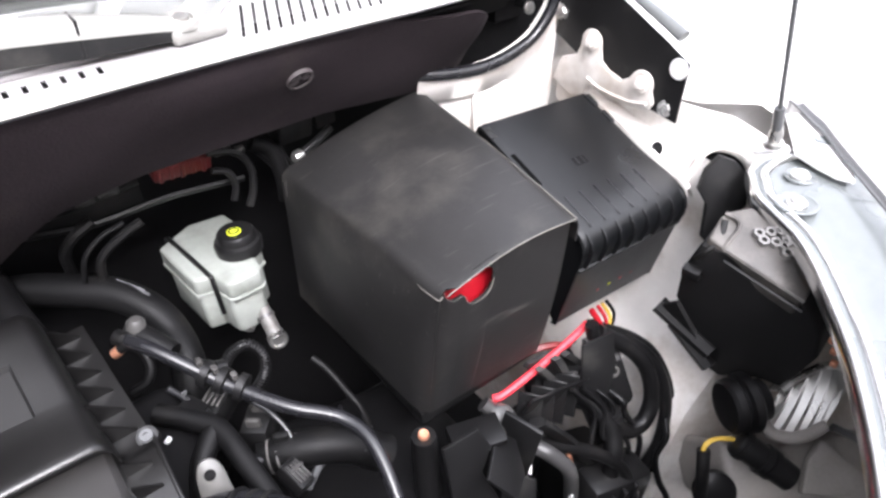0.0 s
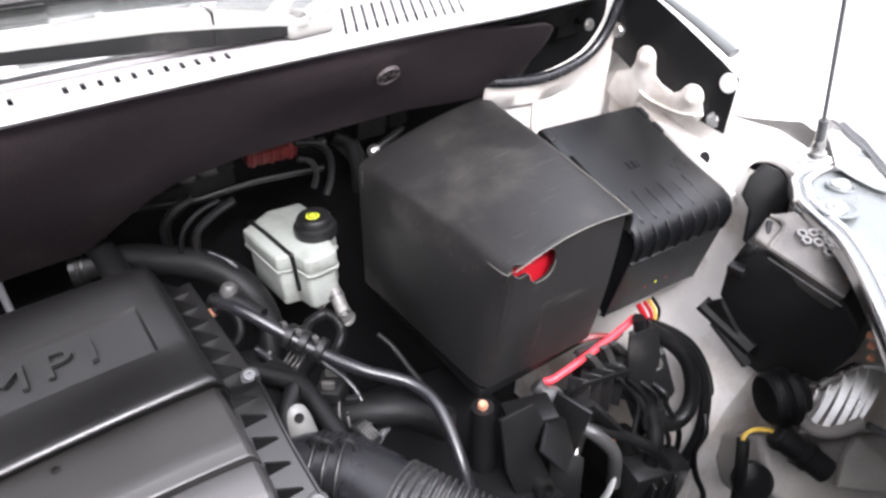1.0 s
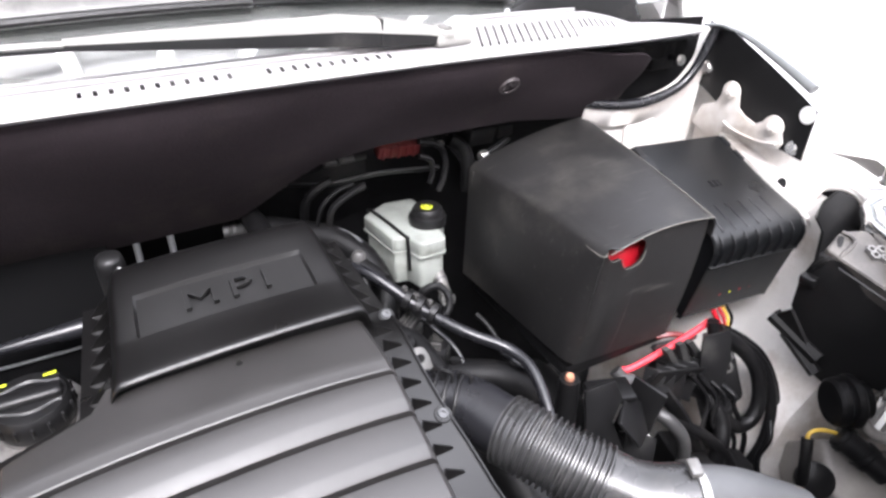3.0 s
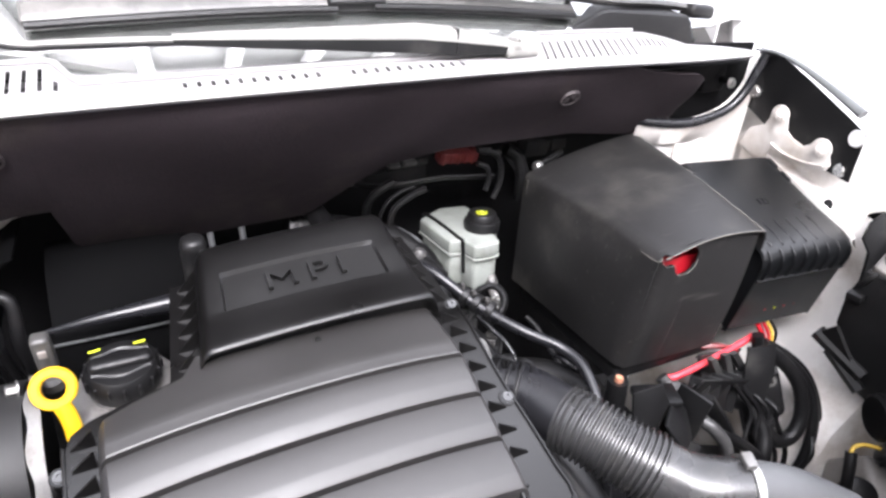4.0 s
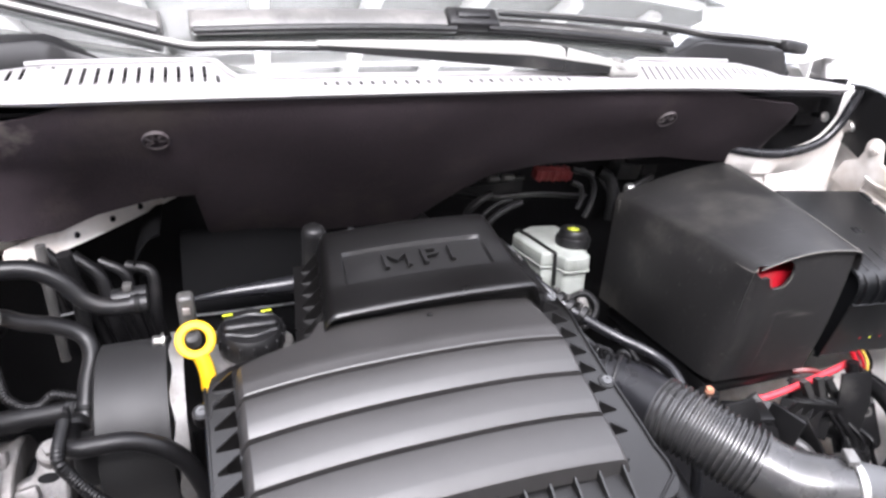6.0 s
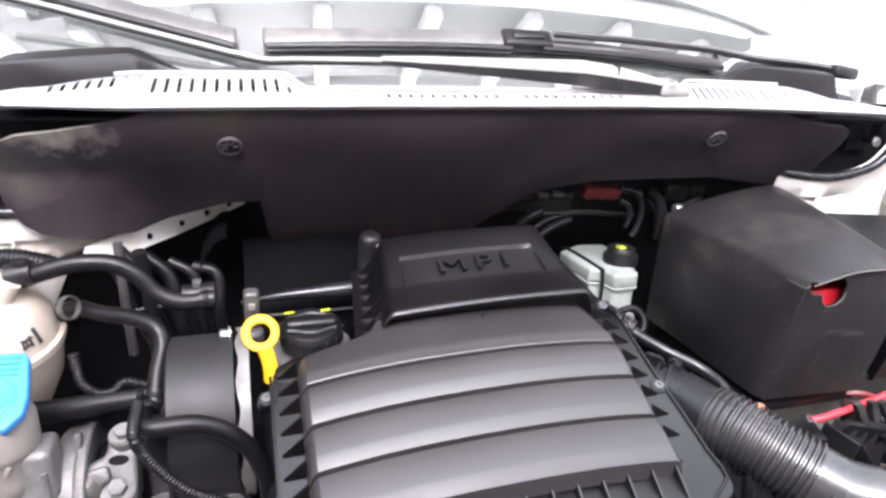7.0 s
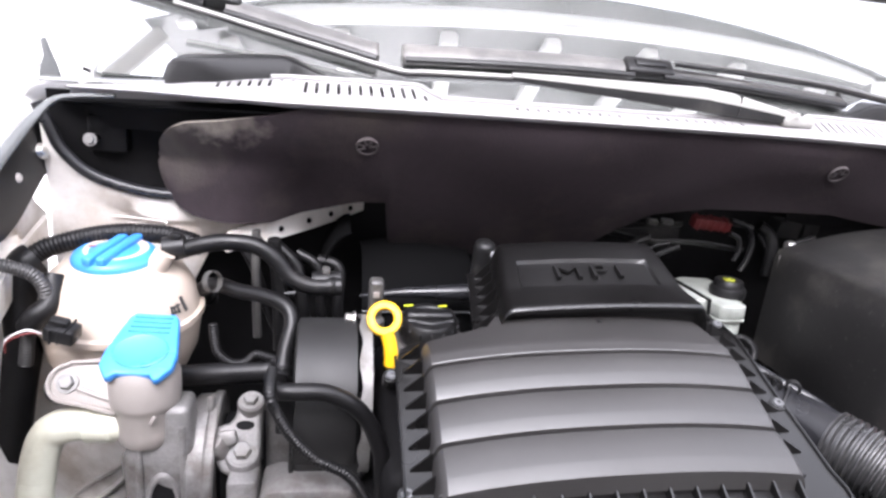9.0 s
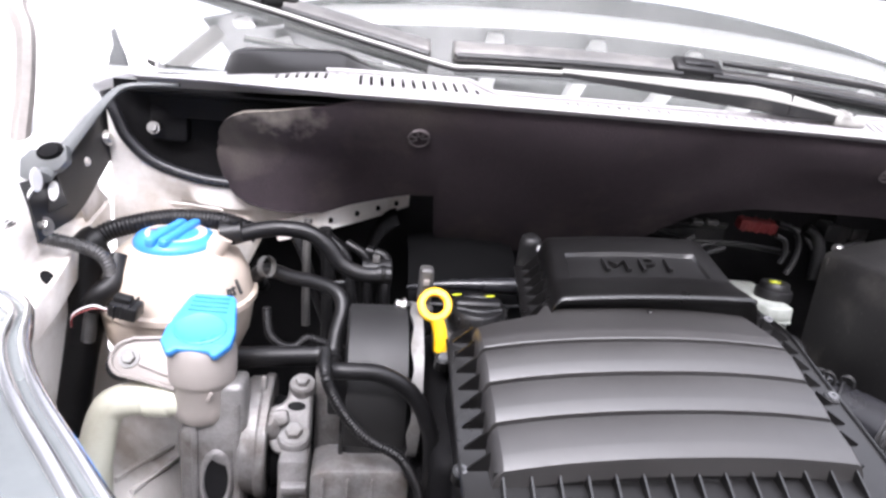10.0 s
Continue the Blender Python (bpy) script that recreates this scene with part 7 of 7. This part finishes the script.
part("cap", lathe([(0, 0.012), (0.012, 0.011), (0.019, 0.006), (0.021, -0.002), (0.02, -0.014), (0, -0.014)], aim((0.428, -0.226, 0.602), (-0.1, -0.75, 0.55)), 26), CABLEGREY, bs)


# ---- pipes and plugs between the engine and the battery ----
hose("thick_hose", "thick black hose behind the air filter housing", [(-0.02, 0.17, 0.775), (0.037, 0.155, 0.774), (0.078, 0.1256, 0.772), (0.1177, 0.0924, 0.767), (0.143, 0.0607, 0.7525), (0.155, 0.03, 0.732), (0.153, -0.008, 0.71), (0.143, -0.03, 0.67), (0.14, -0.04, 0.6)], 0.0195, DIMRUBBER)
hp = thing("hose_print", (0.14, 0.07, 0.77), "pale worn print on the thick hose", "print")
for k in range(4):
    part("stroke", block((0.034 - 0.005 * (k % 2), 0.0016, 0.0008), Matrix.Translation((0.137 + 0.0012 * k, 0.078 - 0.0035 * k, 0.7795 - 0.0014 * k)) @ pose(0, 0, 0, 25, 18, -50), 0.0002, 1), PIPEGREY, hp)
hose("small_hose", "small black hose curling beside the housing", [(0.0926, -0.0116, 0.771), (0.1047, -0.0151, 0.7766), (0.1143, -0.0261, 0.7724), (0.1158, -0.0384, 0.7606), (0.1072, -0.045, 0.747), (0.0902, -0.0409, 0.7385)], 0.0052, DIMRUBBER)
single("copper_tip", tube([(0.0905, -0.0105, 0.7695), (0.0935, -0.0118, 0.7712), (0.097, -0.013, 0.7735)], 0.0056, 10, 2), ORANGE, "bare copper end of the small hose", "hose end")
hose("corrugated_hose", "ribbed black hose loop by the brake reservoir", [(0.165, -0.066, 0.725), (0.1772, -0.0579, 0.7265), (0.1917, -0.055, 0.7395), (0.2097, -0.0618, 0.746), (0.2179, -0.0766, 0.7367), (0.2133, -0.0857, 0.7236), (0.201, -0.0889, 0.7109), (0.188, -0.0873, 0.7027)], 0.0055, PLASTIC, 0.0016, 0.0034)
hose("y_hose", "branched black rubber hose", [(0.1, -0.075, 0.73), (0.125, -0.1, 0.725), (0.143, -0.125, 0.722), (0.149, -0.165, 0.712), (0.155, -0.215, 0.69), (0.16, -0.24, 0.64)], 0.0108, DIMRUBBER)
hose("y_hose", "branched black rubber hose", [(0.143, -0.122, 0.722), (0.13, -0.132, 0.718), (0.114, -0.148, 0.71), (0.103, -0.17, 0.69), (0.1, -0.18, 0.62)], 0.0112, DIMRUBBER)
hose("thin_pipe", "thin dark pipe beside the battery cover", [(0.279, -0.05, 0.668), (0.2881, -0.0691, 0.6564), (0.2962, -0.0962, 0.6339), (0.3016, -0.1161, 0.6171), (0.3, -0.135, 0.59)], 0.0045, DIMRUBBER)
pv = thing("pipe_valve", (0.12, -0.01, 0.75), "grey plastic valve on the vacuum pipe", "valve")
part("body", tube([(0.112, 0.006, 0.776), (0.124, -0.01, 0.773), (0.14, -0.04, 0.762)], 0.0115, 12, 4), PLASTIC, pv)
part("cap", lathe([(0, 0.016), (0.006, 0.016), (0.0095, 0.012), (0.0105, 0), (0, 0)], pose(0.119, -0.002, 0.778, 0, 12, 0), 16), ARM, pv)
part("tee", tube([(0.15, -0.06, 0.752), (0.165, -0.066, 0.742), (0.178, -0.066, 0.736)], 0.009, 10), PLASTIC, pv)
for x, y, z in ((0.155, -0.072, 0.75), (0.178, -0.1, 0.738), (0.165, -0.085, 0.744)):
    part("collar", lathe([(0.0115, 0), (0.0145, 0.001), (0.0145, 0.009), (0.0115, 0.01)], aim((x, y, z), (0.6, -0.75, -0.3)), 16), PLASTIC, pv)
    part("tab", block((0.006, 0.008, 0.008), pose(x, y, z + 0.014), 0.001), ARM, pv)
pl = thing("plug", (0.16, -0.08, 0.66), "black sensor plug with grey ridges", "plug", "engine plugs")
part("body", block((0.05, 0.026, 0.03), pose(0.158, -0.072, 0.695, 0, 0, 40), 0.004), PLASTIC, pl)
for k in range(4):
    part("ridge", block((0.034, 0.003, 0.003), pose(0.158, -0.072, 0.711, 0, 0, 40) @ pose(0.004, -0.009 + 0.006 * k, 0), 0.001, 1), ARM, pl)
pl = thing("plug", (0.2, -0.11, 0.64), "black sensor plug with grey clips", "plug", "engine plugs")
part("body", block((0.04, 0.03, 0.04), pose(0.185, -0.105, 0.665, 0, 0, 50), 0.004), PLASTIC, pl)
for k in (-1, 1):
    part("clip", block((0.006, 0.016, 0.014), pose(0.185, -0.105, 0.688, 0, 0, 50) @ pose(0.01 * k, 0, 0), 0.002), ARM, pl)
th = thing("thermostat_hose", (0.23, -0.15, 0.6), "short black hose with a spring clamp", "hose")
part("hose", tube([(0.175, -0.125, 0.648), (0.21, -0.148, 0.655), (0.25, -0.168, 0.65), (0.29, -0.19, 0.62)], 0.021, 16, 4), DIMRUBBER, th)
for k in range(3):
    part("spring_clamp", lathe([(0.0215, 0), (0.0226, 0.0002), (0.0226, 0.0018), (0.0215, 0.002)], aim((0.184 + 0.008 * k, -0.131 - 0.0055 * k, 0.65), (0.85, -0.5, 0.15)), 24, False), CASTDARK, th, "thin metal spring band")
part("tag", block((0.016, 0.008, 0.012), pose(0.196, -0.138, 0.676, 0, 0, -30), 0.002), PLASTIC, th)
hose("thin_pipe", "curved bright metal pipe low by the hose", [(0.2, -0.172, 0.62), (0.2081, -0.1719, 0.6317), (0.2199, -0.1702, 0.6425), (0.235, -0.173, 0.651), (0.2531, -0.1817, 0.6555), (0.265, -0.19, 0.65)], 0.0042, PIPEGREY)
br = thing("lifting_eye", (0.113, -0.2, 0.7), "small cast metal eye plate on the engine", "lifting eye")
part("plate", prism([(-0.017, -0.03), (0.017, -0.03), (0.014, 0.004)] + arc(0, 0.008, 0.012, 20, 160, 6) + [(-0.014, 0.004)], 0.005, aim((0.115, -0.196, 0.75), (-0.1, -0.7, 0.65)) @ Matrix.Diagonal((0.85, 0.85, 1, 1)), 0.001), ARM, br)
part("hole", lathe([(0, 0.0005), (0.0045, 0.0005), (0.005, 0), (0, 0)], aim((0.1145, -0.1985, 0.757), (-0.1, -0.7, 0.65)) @ pose(0, 0, 0.0036), 16), VOID, br)

pl = thing("plug", (0.193, -0.178, 0.65), "black plug with pale comb-like clips", "plug", "engine plugs")
PM = Matrix.Translation((0.193, -0.178, 0.664)) @ pose(0, 0, 0, 25, 20, 25)
part("body", block((0.022, 0.034, 0.018), PM @ pose(0, 0, -0.01), 0.003), PLASTIC, pl)
for k in range(4):
    part("clip", block((0.0026, 0.024, 0.003), PM @ pose(-0.0075 + 0.005 * k, 0, 0.0), 0.0006, 1), CABLEGREY, pl)
part("bridge", block((0.02, 0.0035, 0.0035), PM @ pose(0, 0.004, 0.0012), 0.0006, 1), CABLEGREY, pl)
pl = thing("plug", (0.125, -0.1, 0.68), "dark sensor plug with small pale chips", "plug", "engine plugs")
part("body", block((0.03, 0.026, 0.02), Matrix.Translation((0.128, -0.083, 0.715)) @ pose(0, 0, 0, 20, 10, 35), 0.003), PLASTIC, pl)
for x, y, z, w in ((0.098, -0.134, 0.7507, 0.008), (0.132, -0.07, 0.733, 0.007), (0.148, -0.118, 0.672, 0.01), (0.162, -0.126, 0.668, 0.006)):
    part("chip", block((w, w * 0.6, 0.004), Matrix.Translation((x, y, z)) @ pose(0, 0, 0, 30, 10, 40), 0.0012, 1), MARK if w == 0.008 else PIPEGREY, pl)
hose("wiring_cable", "thin black wire curling below the vacuum pipe", [(0.12, -0.06, 0.74), (0.135, -0.075, 0.72), (0.15, -0.1, 0.7), (0.155, -0.125, 0.675), (0.17, -0.14, 0.66)], 0.0035, SEAL)
hose("wiring_cable", "thin black wire curling below the vacuum pipe", [(0.175, -0.08, 0.715), (0.19, -0.1, 0.7), (0.2, -0.12, 0.69), (0.205, -0.14, 0.675), (0.2, -0.16, 0.66)], 0.0032, SEAL)
hose("wiring_cable", "thin black wire beside the thermostat hose", [(0.27, -0.13, 0.66), (0.262, -0.15, 0.67), (0.264, -0.17, 0.675), (0.275, -0.18, 0.665), (0.285, -0.17, 0.65)], 0.003, SEAL)

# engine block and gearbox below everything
eb = thing("engine_block", (-0.1, -0.15, 0.25), "near-black engine block", "engine")
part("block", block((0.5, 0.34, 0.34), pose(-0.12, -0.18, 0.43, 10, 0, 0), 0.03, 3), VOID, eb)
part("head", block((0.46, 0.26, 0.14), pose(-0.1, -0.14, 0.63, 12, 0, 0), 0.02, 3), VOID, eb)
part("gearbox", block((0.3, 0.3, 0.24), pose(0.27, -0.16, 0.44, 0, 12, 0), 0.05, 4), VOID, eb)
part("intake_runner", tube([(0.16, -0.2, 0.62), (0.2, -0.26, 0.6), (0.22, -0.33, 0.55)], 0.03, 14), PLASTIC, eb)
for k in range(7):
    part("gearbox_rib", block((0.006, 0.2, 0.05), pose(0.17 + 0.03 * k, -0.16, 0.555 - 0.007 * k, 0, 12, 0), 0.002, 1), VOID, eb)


# ---- behind the engine ----
mf = thing("heat_shield", (-0.26, 0.1, 0.7), "glossy black cover behind the oil cap", "engine cover")
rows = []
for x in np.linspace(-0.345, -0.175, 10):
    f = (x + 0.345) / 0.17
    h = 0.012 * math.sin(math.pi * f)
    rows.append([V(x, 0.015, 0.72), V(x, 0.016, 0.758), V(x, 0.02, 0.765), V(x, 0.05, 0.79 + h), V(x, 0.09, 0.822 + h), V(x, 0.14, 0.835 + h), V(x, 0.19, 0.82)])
# shell and bracket coloured as dark as the overhang's shade
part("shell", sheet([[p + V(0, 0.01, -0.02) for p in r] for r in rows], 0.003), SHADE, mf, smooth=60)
part("roll", tube([(-0.35, 0.012, 0.772), (-0.3, 0.004, 0.781), (-0.24, 0.002, 0.784), (-0.19, 0.004, 0.784)], 0.013, 14, 5, ends=(0.2, 1)), SEAL, mf, "glossy rounded edge")
# thin pale tube paints the highlight along the cover's edge
part("lip", tube([(-0.345, 0.022, 0.745), (-0.26, 0.02, 0.746), (-0.175, 0.022, 0.747)], 0.0018, 8, 3), PIPEGREY, mf, "pale line painted as the edge highlight")
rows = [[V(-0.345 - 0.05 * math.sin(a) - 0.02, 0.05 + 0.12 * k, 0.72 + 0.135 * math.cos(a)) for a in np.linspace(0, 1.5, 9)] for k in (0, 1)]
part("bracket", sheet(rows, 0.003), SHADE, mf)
for x, y0, y1, z0, z1 in ((-0.14, 0.09, 0.16, 0.82, 0.79), (-0.096, 0.11, 0.15, 0.83, 0.8)):
    hose("thin_pipe", "thin grey pipe behind the air filter housing", [(x, 0.17, 0.87), (x, 0.155, 0.82), (x, 0.135, 0.74)], 0.0045, PIPEGREY)
ps = thing("sensor_post", (-0.17, 0.03, 0.78), "round black post with a bright chip", "sensor")
part("post", lathe([(0.016, -0.08), (0.016, 0.0), (0.0145, 0.008), (0.01, 0.012), (0, 0.013)], pose(-0.172, 0.025, 0.845, 14, 0, 0), 20), PLASTIC, ps)
part("chip", block((0.004, 0.001, 0.008), pose(-0.164, 0.0085, 0.842, 14, 0, 25), 0.0002, 1), MARK, ps)
hose("round_hose", "large black round hose behind the housing", [(0.03, 0.06, 0.775), (0.022, 0.1, 0.79), (0.015, 0.16, 0.8), (0.0, 0.22, 0.79)], 0.016)

bk = thing("steering_bracket", (-0.44, 0.12, 0.8), "dusty white pressed steel bracket under the lining", "bracket")
rows = []
for f in np.linspace(0, 1, 9):
    p = V(-0.535, 0.035, 0.85).lerp(V(-0.34, 0.235, 0.872), f)
    d = V(0.0, -0.006, -0.024 - 0.004 * math.sin(math.pi * f))
    rows.append([p + V(0, 0.02, 0.018 * f), p + V(0, 0.004, 0.003), p, p + d * 0.5, p + d, p + d + V(0.0, 0.02, -0.006)])
part("rail", sheet(rows, 0.003), INNER, bk, smooth=45)
for f in (0.35, 0.55, 0.72, 0.88):
    p = V(-0.535, 0.035, 0.85).lerp(V(-0.34, 0.235, 0.872), f) + V(0, -0.006, -0.014)
    part("hole", lathe([(0, 0.001), (0.004, 0.001), (0.0045, 0), (0, 0)], aim(p, (-0.3, -0.9, 0.3)), 14), VOID, bk)

cl = thing("bulkhead_loom", (0.22, 0.14, 0.82), "black wiring rail with a dull red connector on the bulkhead", "wiring loom")
part("rail", tube([(0.0425, 0.13, 0.8568), (0.0844, 0.13, 0.8629), (0.1311, 0.13, 0.8662), (0.19, 0.132, 0.869)], 0.0042, 6, 4, flat=1.7), PLASTIC, cl)
part("rail", tube([(0.0425, 0.125, 0.8572), (0.09, 0.125, 0.847), (0.1353, 0.125, 0.839), (0.2077, 0.125, 0.8403), (0.26, 0.125, 0.835), (0.307, 0.125, 0.829)], 0.0036, 6, 4, flat=1.9), PLASTIC, cl)
part("web", sheet([[V(0.05, 0.134, 0.857), V(0.05, 0.136, 0.855)], [V(0.09, 0.134, 0.862), V(0.09, 0.136, 0.848)], [V(0.135, 0.134, 0.865), V(0.135, 0.136, 0.84)], [V(0.19, 0.136, 0.867), V(0.19, 0.136, 0.842)]], 0.002), DULL, cl)
part("connector", block((0.068, 0.02, 0.019), pose(0.239, 0.125, 0.8745, 15, 4, 0), 0.003), BRICK, cl, "dull red connector")
for k in range(5):
    part("connector_rib", block((0.005, 0.022, 0.021 - 0.003 * (k % 2)), pose(0.213 + 0.0125 * k, 0.1245, 0.8765 - 0.0009 * k, 15, 4, 0), 0.001, 1), BRICK, cl)
for x, z, w in ((0.13, 0.8745, 0.02), (0.156, 0.8758, 0.022), (0.288, 0.877, 0.022), (0.309, 0.871, 0.012)):
    part("clip", block((w, 0.01, 0.009), pose(x, 0.119, z, 20, 6, 5), 0.002, 1), ARM, cl, "dusty grey clip")
part("cable", tube([(0.2694, 0.115, 0.8827), (0.3017, 0.115, 0.872), (0.3158, 0.115, 0.8469), (0.313, 0.115, 0.8167), (0.3034, 0.115, 0.795)], 0.0048, 8), PLASTIC, cl)
part("cable", tube([(0.268, 0.11, 0.862), (0.2861, 0.11, 0.8529), (0.291, 0.11, 0.8322), (0.2849, 0.11, 0.814)], 0.0042, 8), PLASTIC, cl)
for pts, r in (([(0.157, 0.1, 0.8432), (0.1316, 0.1, 0.8377), (0.1076, 0.1, 0.8193), (0.0966, 0.1, 0.79)], 0.003), ([(0.175, 0.1, 0.838), (0.15, 0.1, 0.829), (0.1219, 0.1, 0.8104), (0.1153, 0.1, 0.78)], 0.0052)):
    part("cable", tube(pts, r, 8), DIMRUBBER, cl)
part("cable", tube([(0.13, 0.12, 0.848), (0.1073, 0.12, 0.8376), (0.092, 0.13, 0.815), (0.09, 0.14, 0.78)], 0.0065, 8), DIMRUBBER, cl)
part("sleeve", tube([(0.325, 0.12, 0.875), (0.345, 0.115, 0.86), (0.352, 0.11, 0.83), (0.35, 0.105, 0.79)], 0.011, 10), DIMRUBBER, cl)
part("box", block((0.05, 0.03, 0.03), pose(0.385, 0.135, 0.87, 10, 5, 8), 0.004), DULL, cl)
part("box", block((0.03, 0.026, 0.024), pose(0.43, 0.135, 0.872, 10, -6, 0), 0.004), DULL, cl)
for k in range(3):
    part("cable", tube([(0.33 + 0.014 * k, 0.12, 0.86), (0.345 + 0.012 * k, 0.112, 0.835 - 0.006 * k), (0.352 + 0.016 * k, 0.108, 0.805)], 0.0035, 6), RUBBER, cl)
rd = thing("brake_pipe_union", (0.385, 0.1, 0.83), "bright metal pipe union behind the battery cover", "pipe union")
part("pipe", tube([(0.372, 0.094, 0.85), (0.4, 0.1, 0.856), (0.43, 0.115, 0.86)], 0.005, 10), PLASTIC, rd)
part("nut", lathe([(0, 0.006), (0.006, 0.006), (0.0085, 0.002), (0.0085, -0.006), (0, -0.006)], aim((0.37, 0.093, 0.849), (-1, -0.3, 0)), 14), STEEL, rd)

# ---- around the coolant tank ----
for a in (0.0, 0.024):
    ridge = [V(-0.703 + 0.78 * a, -0.15, 0.5575 - 0.7 * a), V(-0.688 + 0.8 * a, -0.086, 0.544 - 0.6 * a), V(-0.6716 + 0.6 * a, -0.016, 0.523 - 0.5 * a)]
    single("wing_ridge", tube(ridge, 0.0055, 8, 4, flat=0.7), INNER, "rounded pressed ridge in the white wing", "ridge", "structure")
lm = thing("wiring_loom", (-0.745, -0.08, 0.6), "bulky black taped wiring loom beside the tank", "wiring loom")
part("sleeve", tube([(-0.745, -0.05, 0.835), (-0.755, -0.059, 0.825), (-0.758, -0.066, 0.783), (-0.755, -0.075, 0.741), (-0.762, -0.082, 0.699), (-0.769, -0.092, 0.641), (-0.771, -0.101, 0.598), (-0.775, -0.1, 0.45)], 0.022, 12), RUBBER, lm)
part("branch", tube([(-0.735, -0.11, 0.77), (-0.722, -0.115, 0.787), (-0.71, -0.105, 0.8), (-0.712, -0.085, 0.825)], 0.013, 10), RUBBER, lm)
pg = thing("plug", (-0.685, -0.15, 0.77), "black plug with thin wires beside the tank", "plug", "engine plugs")
part("body", block((0.033, 0.024, 0.018), pose(-0.682, -0.15, 0.783, 10, 10, -8), 0.003), PLASTIC, pg)
for k in range(3):
    part("rib", block((0.002, 0.025, 0.019), pose(-0.69 + 0.008 * k, -0.15, 0.7835, 10, 10, -8), 0.0005, 1), PLASTIC, pg)
part("lid", block((0.02, 0.012, 0.008), pose(-0.684, -0.15, 0.795, 10, 10, -8), 0.002), PLASTIC, pg)
for k in range(2):
    part("wire", tube([(-0.7, -0.155, 0.783), (-0.715, -0.16, 0.785 + 0.004 * k), (-0.735, -0.16, 0.775 + 0.003 * k), (-0.74, -0.155, 0.76)], 0.001, 6), MARK if k else BRICK, pg)
gm = thing("grommet", (-0.69, -0.17, 0.7), "round black rubber grommet below the bracket", "grommet")
part("ring", lathe([(0.006, 0.004), (0.016, 0.004), (0.019, 0.0), (0.019, -0.008), (0, -0.008)], aim((-0.693, -0.135, 0.707), (0.2, -0.8, 0.5)), 22), RUBBER, gm)
part("bolt", lathe([(0, 0.006), (0.005, 0.006), (0.006, 0), (0, 0)], aim((-0.693, -0.138, 0.709), (0.2, -0.8, 0.5)), 12), STEEL, gm)
hc = thing("hose_clamp", (-0.39, -0.045, 0.8), "black plastic hose connector with a small clip", "hose clamp")
part("sleeve", tube([(-0.415, -0.045, 0.811), (-0.378, -0.045, 0.813)], 0.0145, 14, 1), PLASTIC, hc)
part("clip", block((0.01, 0.012, 0.01), pose(-0.398, -0.048, 0.829), 0.002), ARM, hc)
hc = thing("hose_clamp", (-0.575, -0.045, 0.84), "black spring clamp on the tank's spout", "hose clamp")
part("sleeve", tube([(-0.598, -0.046, 0.851), (-0.572, -0.045, 0.855)], 0.0145, 14, 1), PLASTIC, hc)
part("clip", block((0.014, 0.014, 0.008), pose(-0.582, -0.048, 0.869, 0, 10, 0), 0.002), PLASTIC, hc)
hc = thing("hose_clamp", (-0.447, -0.18, 0.73), "black cable tie round two hoses", "hose clamp")
part("tie", lathe([(0.0125, 0), (0.0145, 0), (0.0145, 0.006), (0.0125, 0.006)], aim((-0.449, -0.178, 0.742), (0.1, -0.9, -0.4)), 18, False), PLASTIC, hc)
part("tail", block((0.006, 0.01, 0.02), pose(-0.452, -0.185, 0.758), 0.001), PLASTIC, hc)
hl = thing("steel_clip", (-0.53, -0.06, 0.82), "pale spring clip on the hose end", "clip")
part("band", lathe([(0.0125, 0), (0.014, 0), (0.014, 0.008), (0.0125, 0.008)], aim((-0.542, -0.054, 0.812), (0.8, -0.5, 0.2)), 20, False), ARM, hl)
hose("thin_pipe", "thin bright pipe deep behind the drum cover", [(-0.5, 0.03, 0.762), (-0.47, 0.03, 0.766), (-0.44, 0.03, 0.769)], 0.002, PIPEGREY)
hose("thin_pipe", "upright pale pipe behind the coolant tank", [(-0.495, 0.03, 0.86), (-0.495, 0.03, 0.78), (-0.493, 0.03, 0.7)], 0.006, ARM)
hose("thin_pipe", "upright dark pipe behind the coolant tank", [(-0.47, 0.02, 0.85), (-0.465, 0.03, 0.78), (-0.462, 0.03, 0.68)], 0.009, PLASTIC)
for k in range(5):
    hose("wiring_cable", "black cables deep behind the hoses", [(-0.53 + 0.03 * k, 0.06, 0.85 - 0.01 * k), (-0.5 + 0.03 * k, 0.05, 0.8), (-0.48 + 0.025 * k, 0.04 + 0.01 * (k % 2), 0.74), (-0.45 + 0.02 * k, 0.05, 0.66)], 0.007 + 0.001 * (k % 3), group="cables behind the hoses")
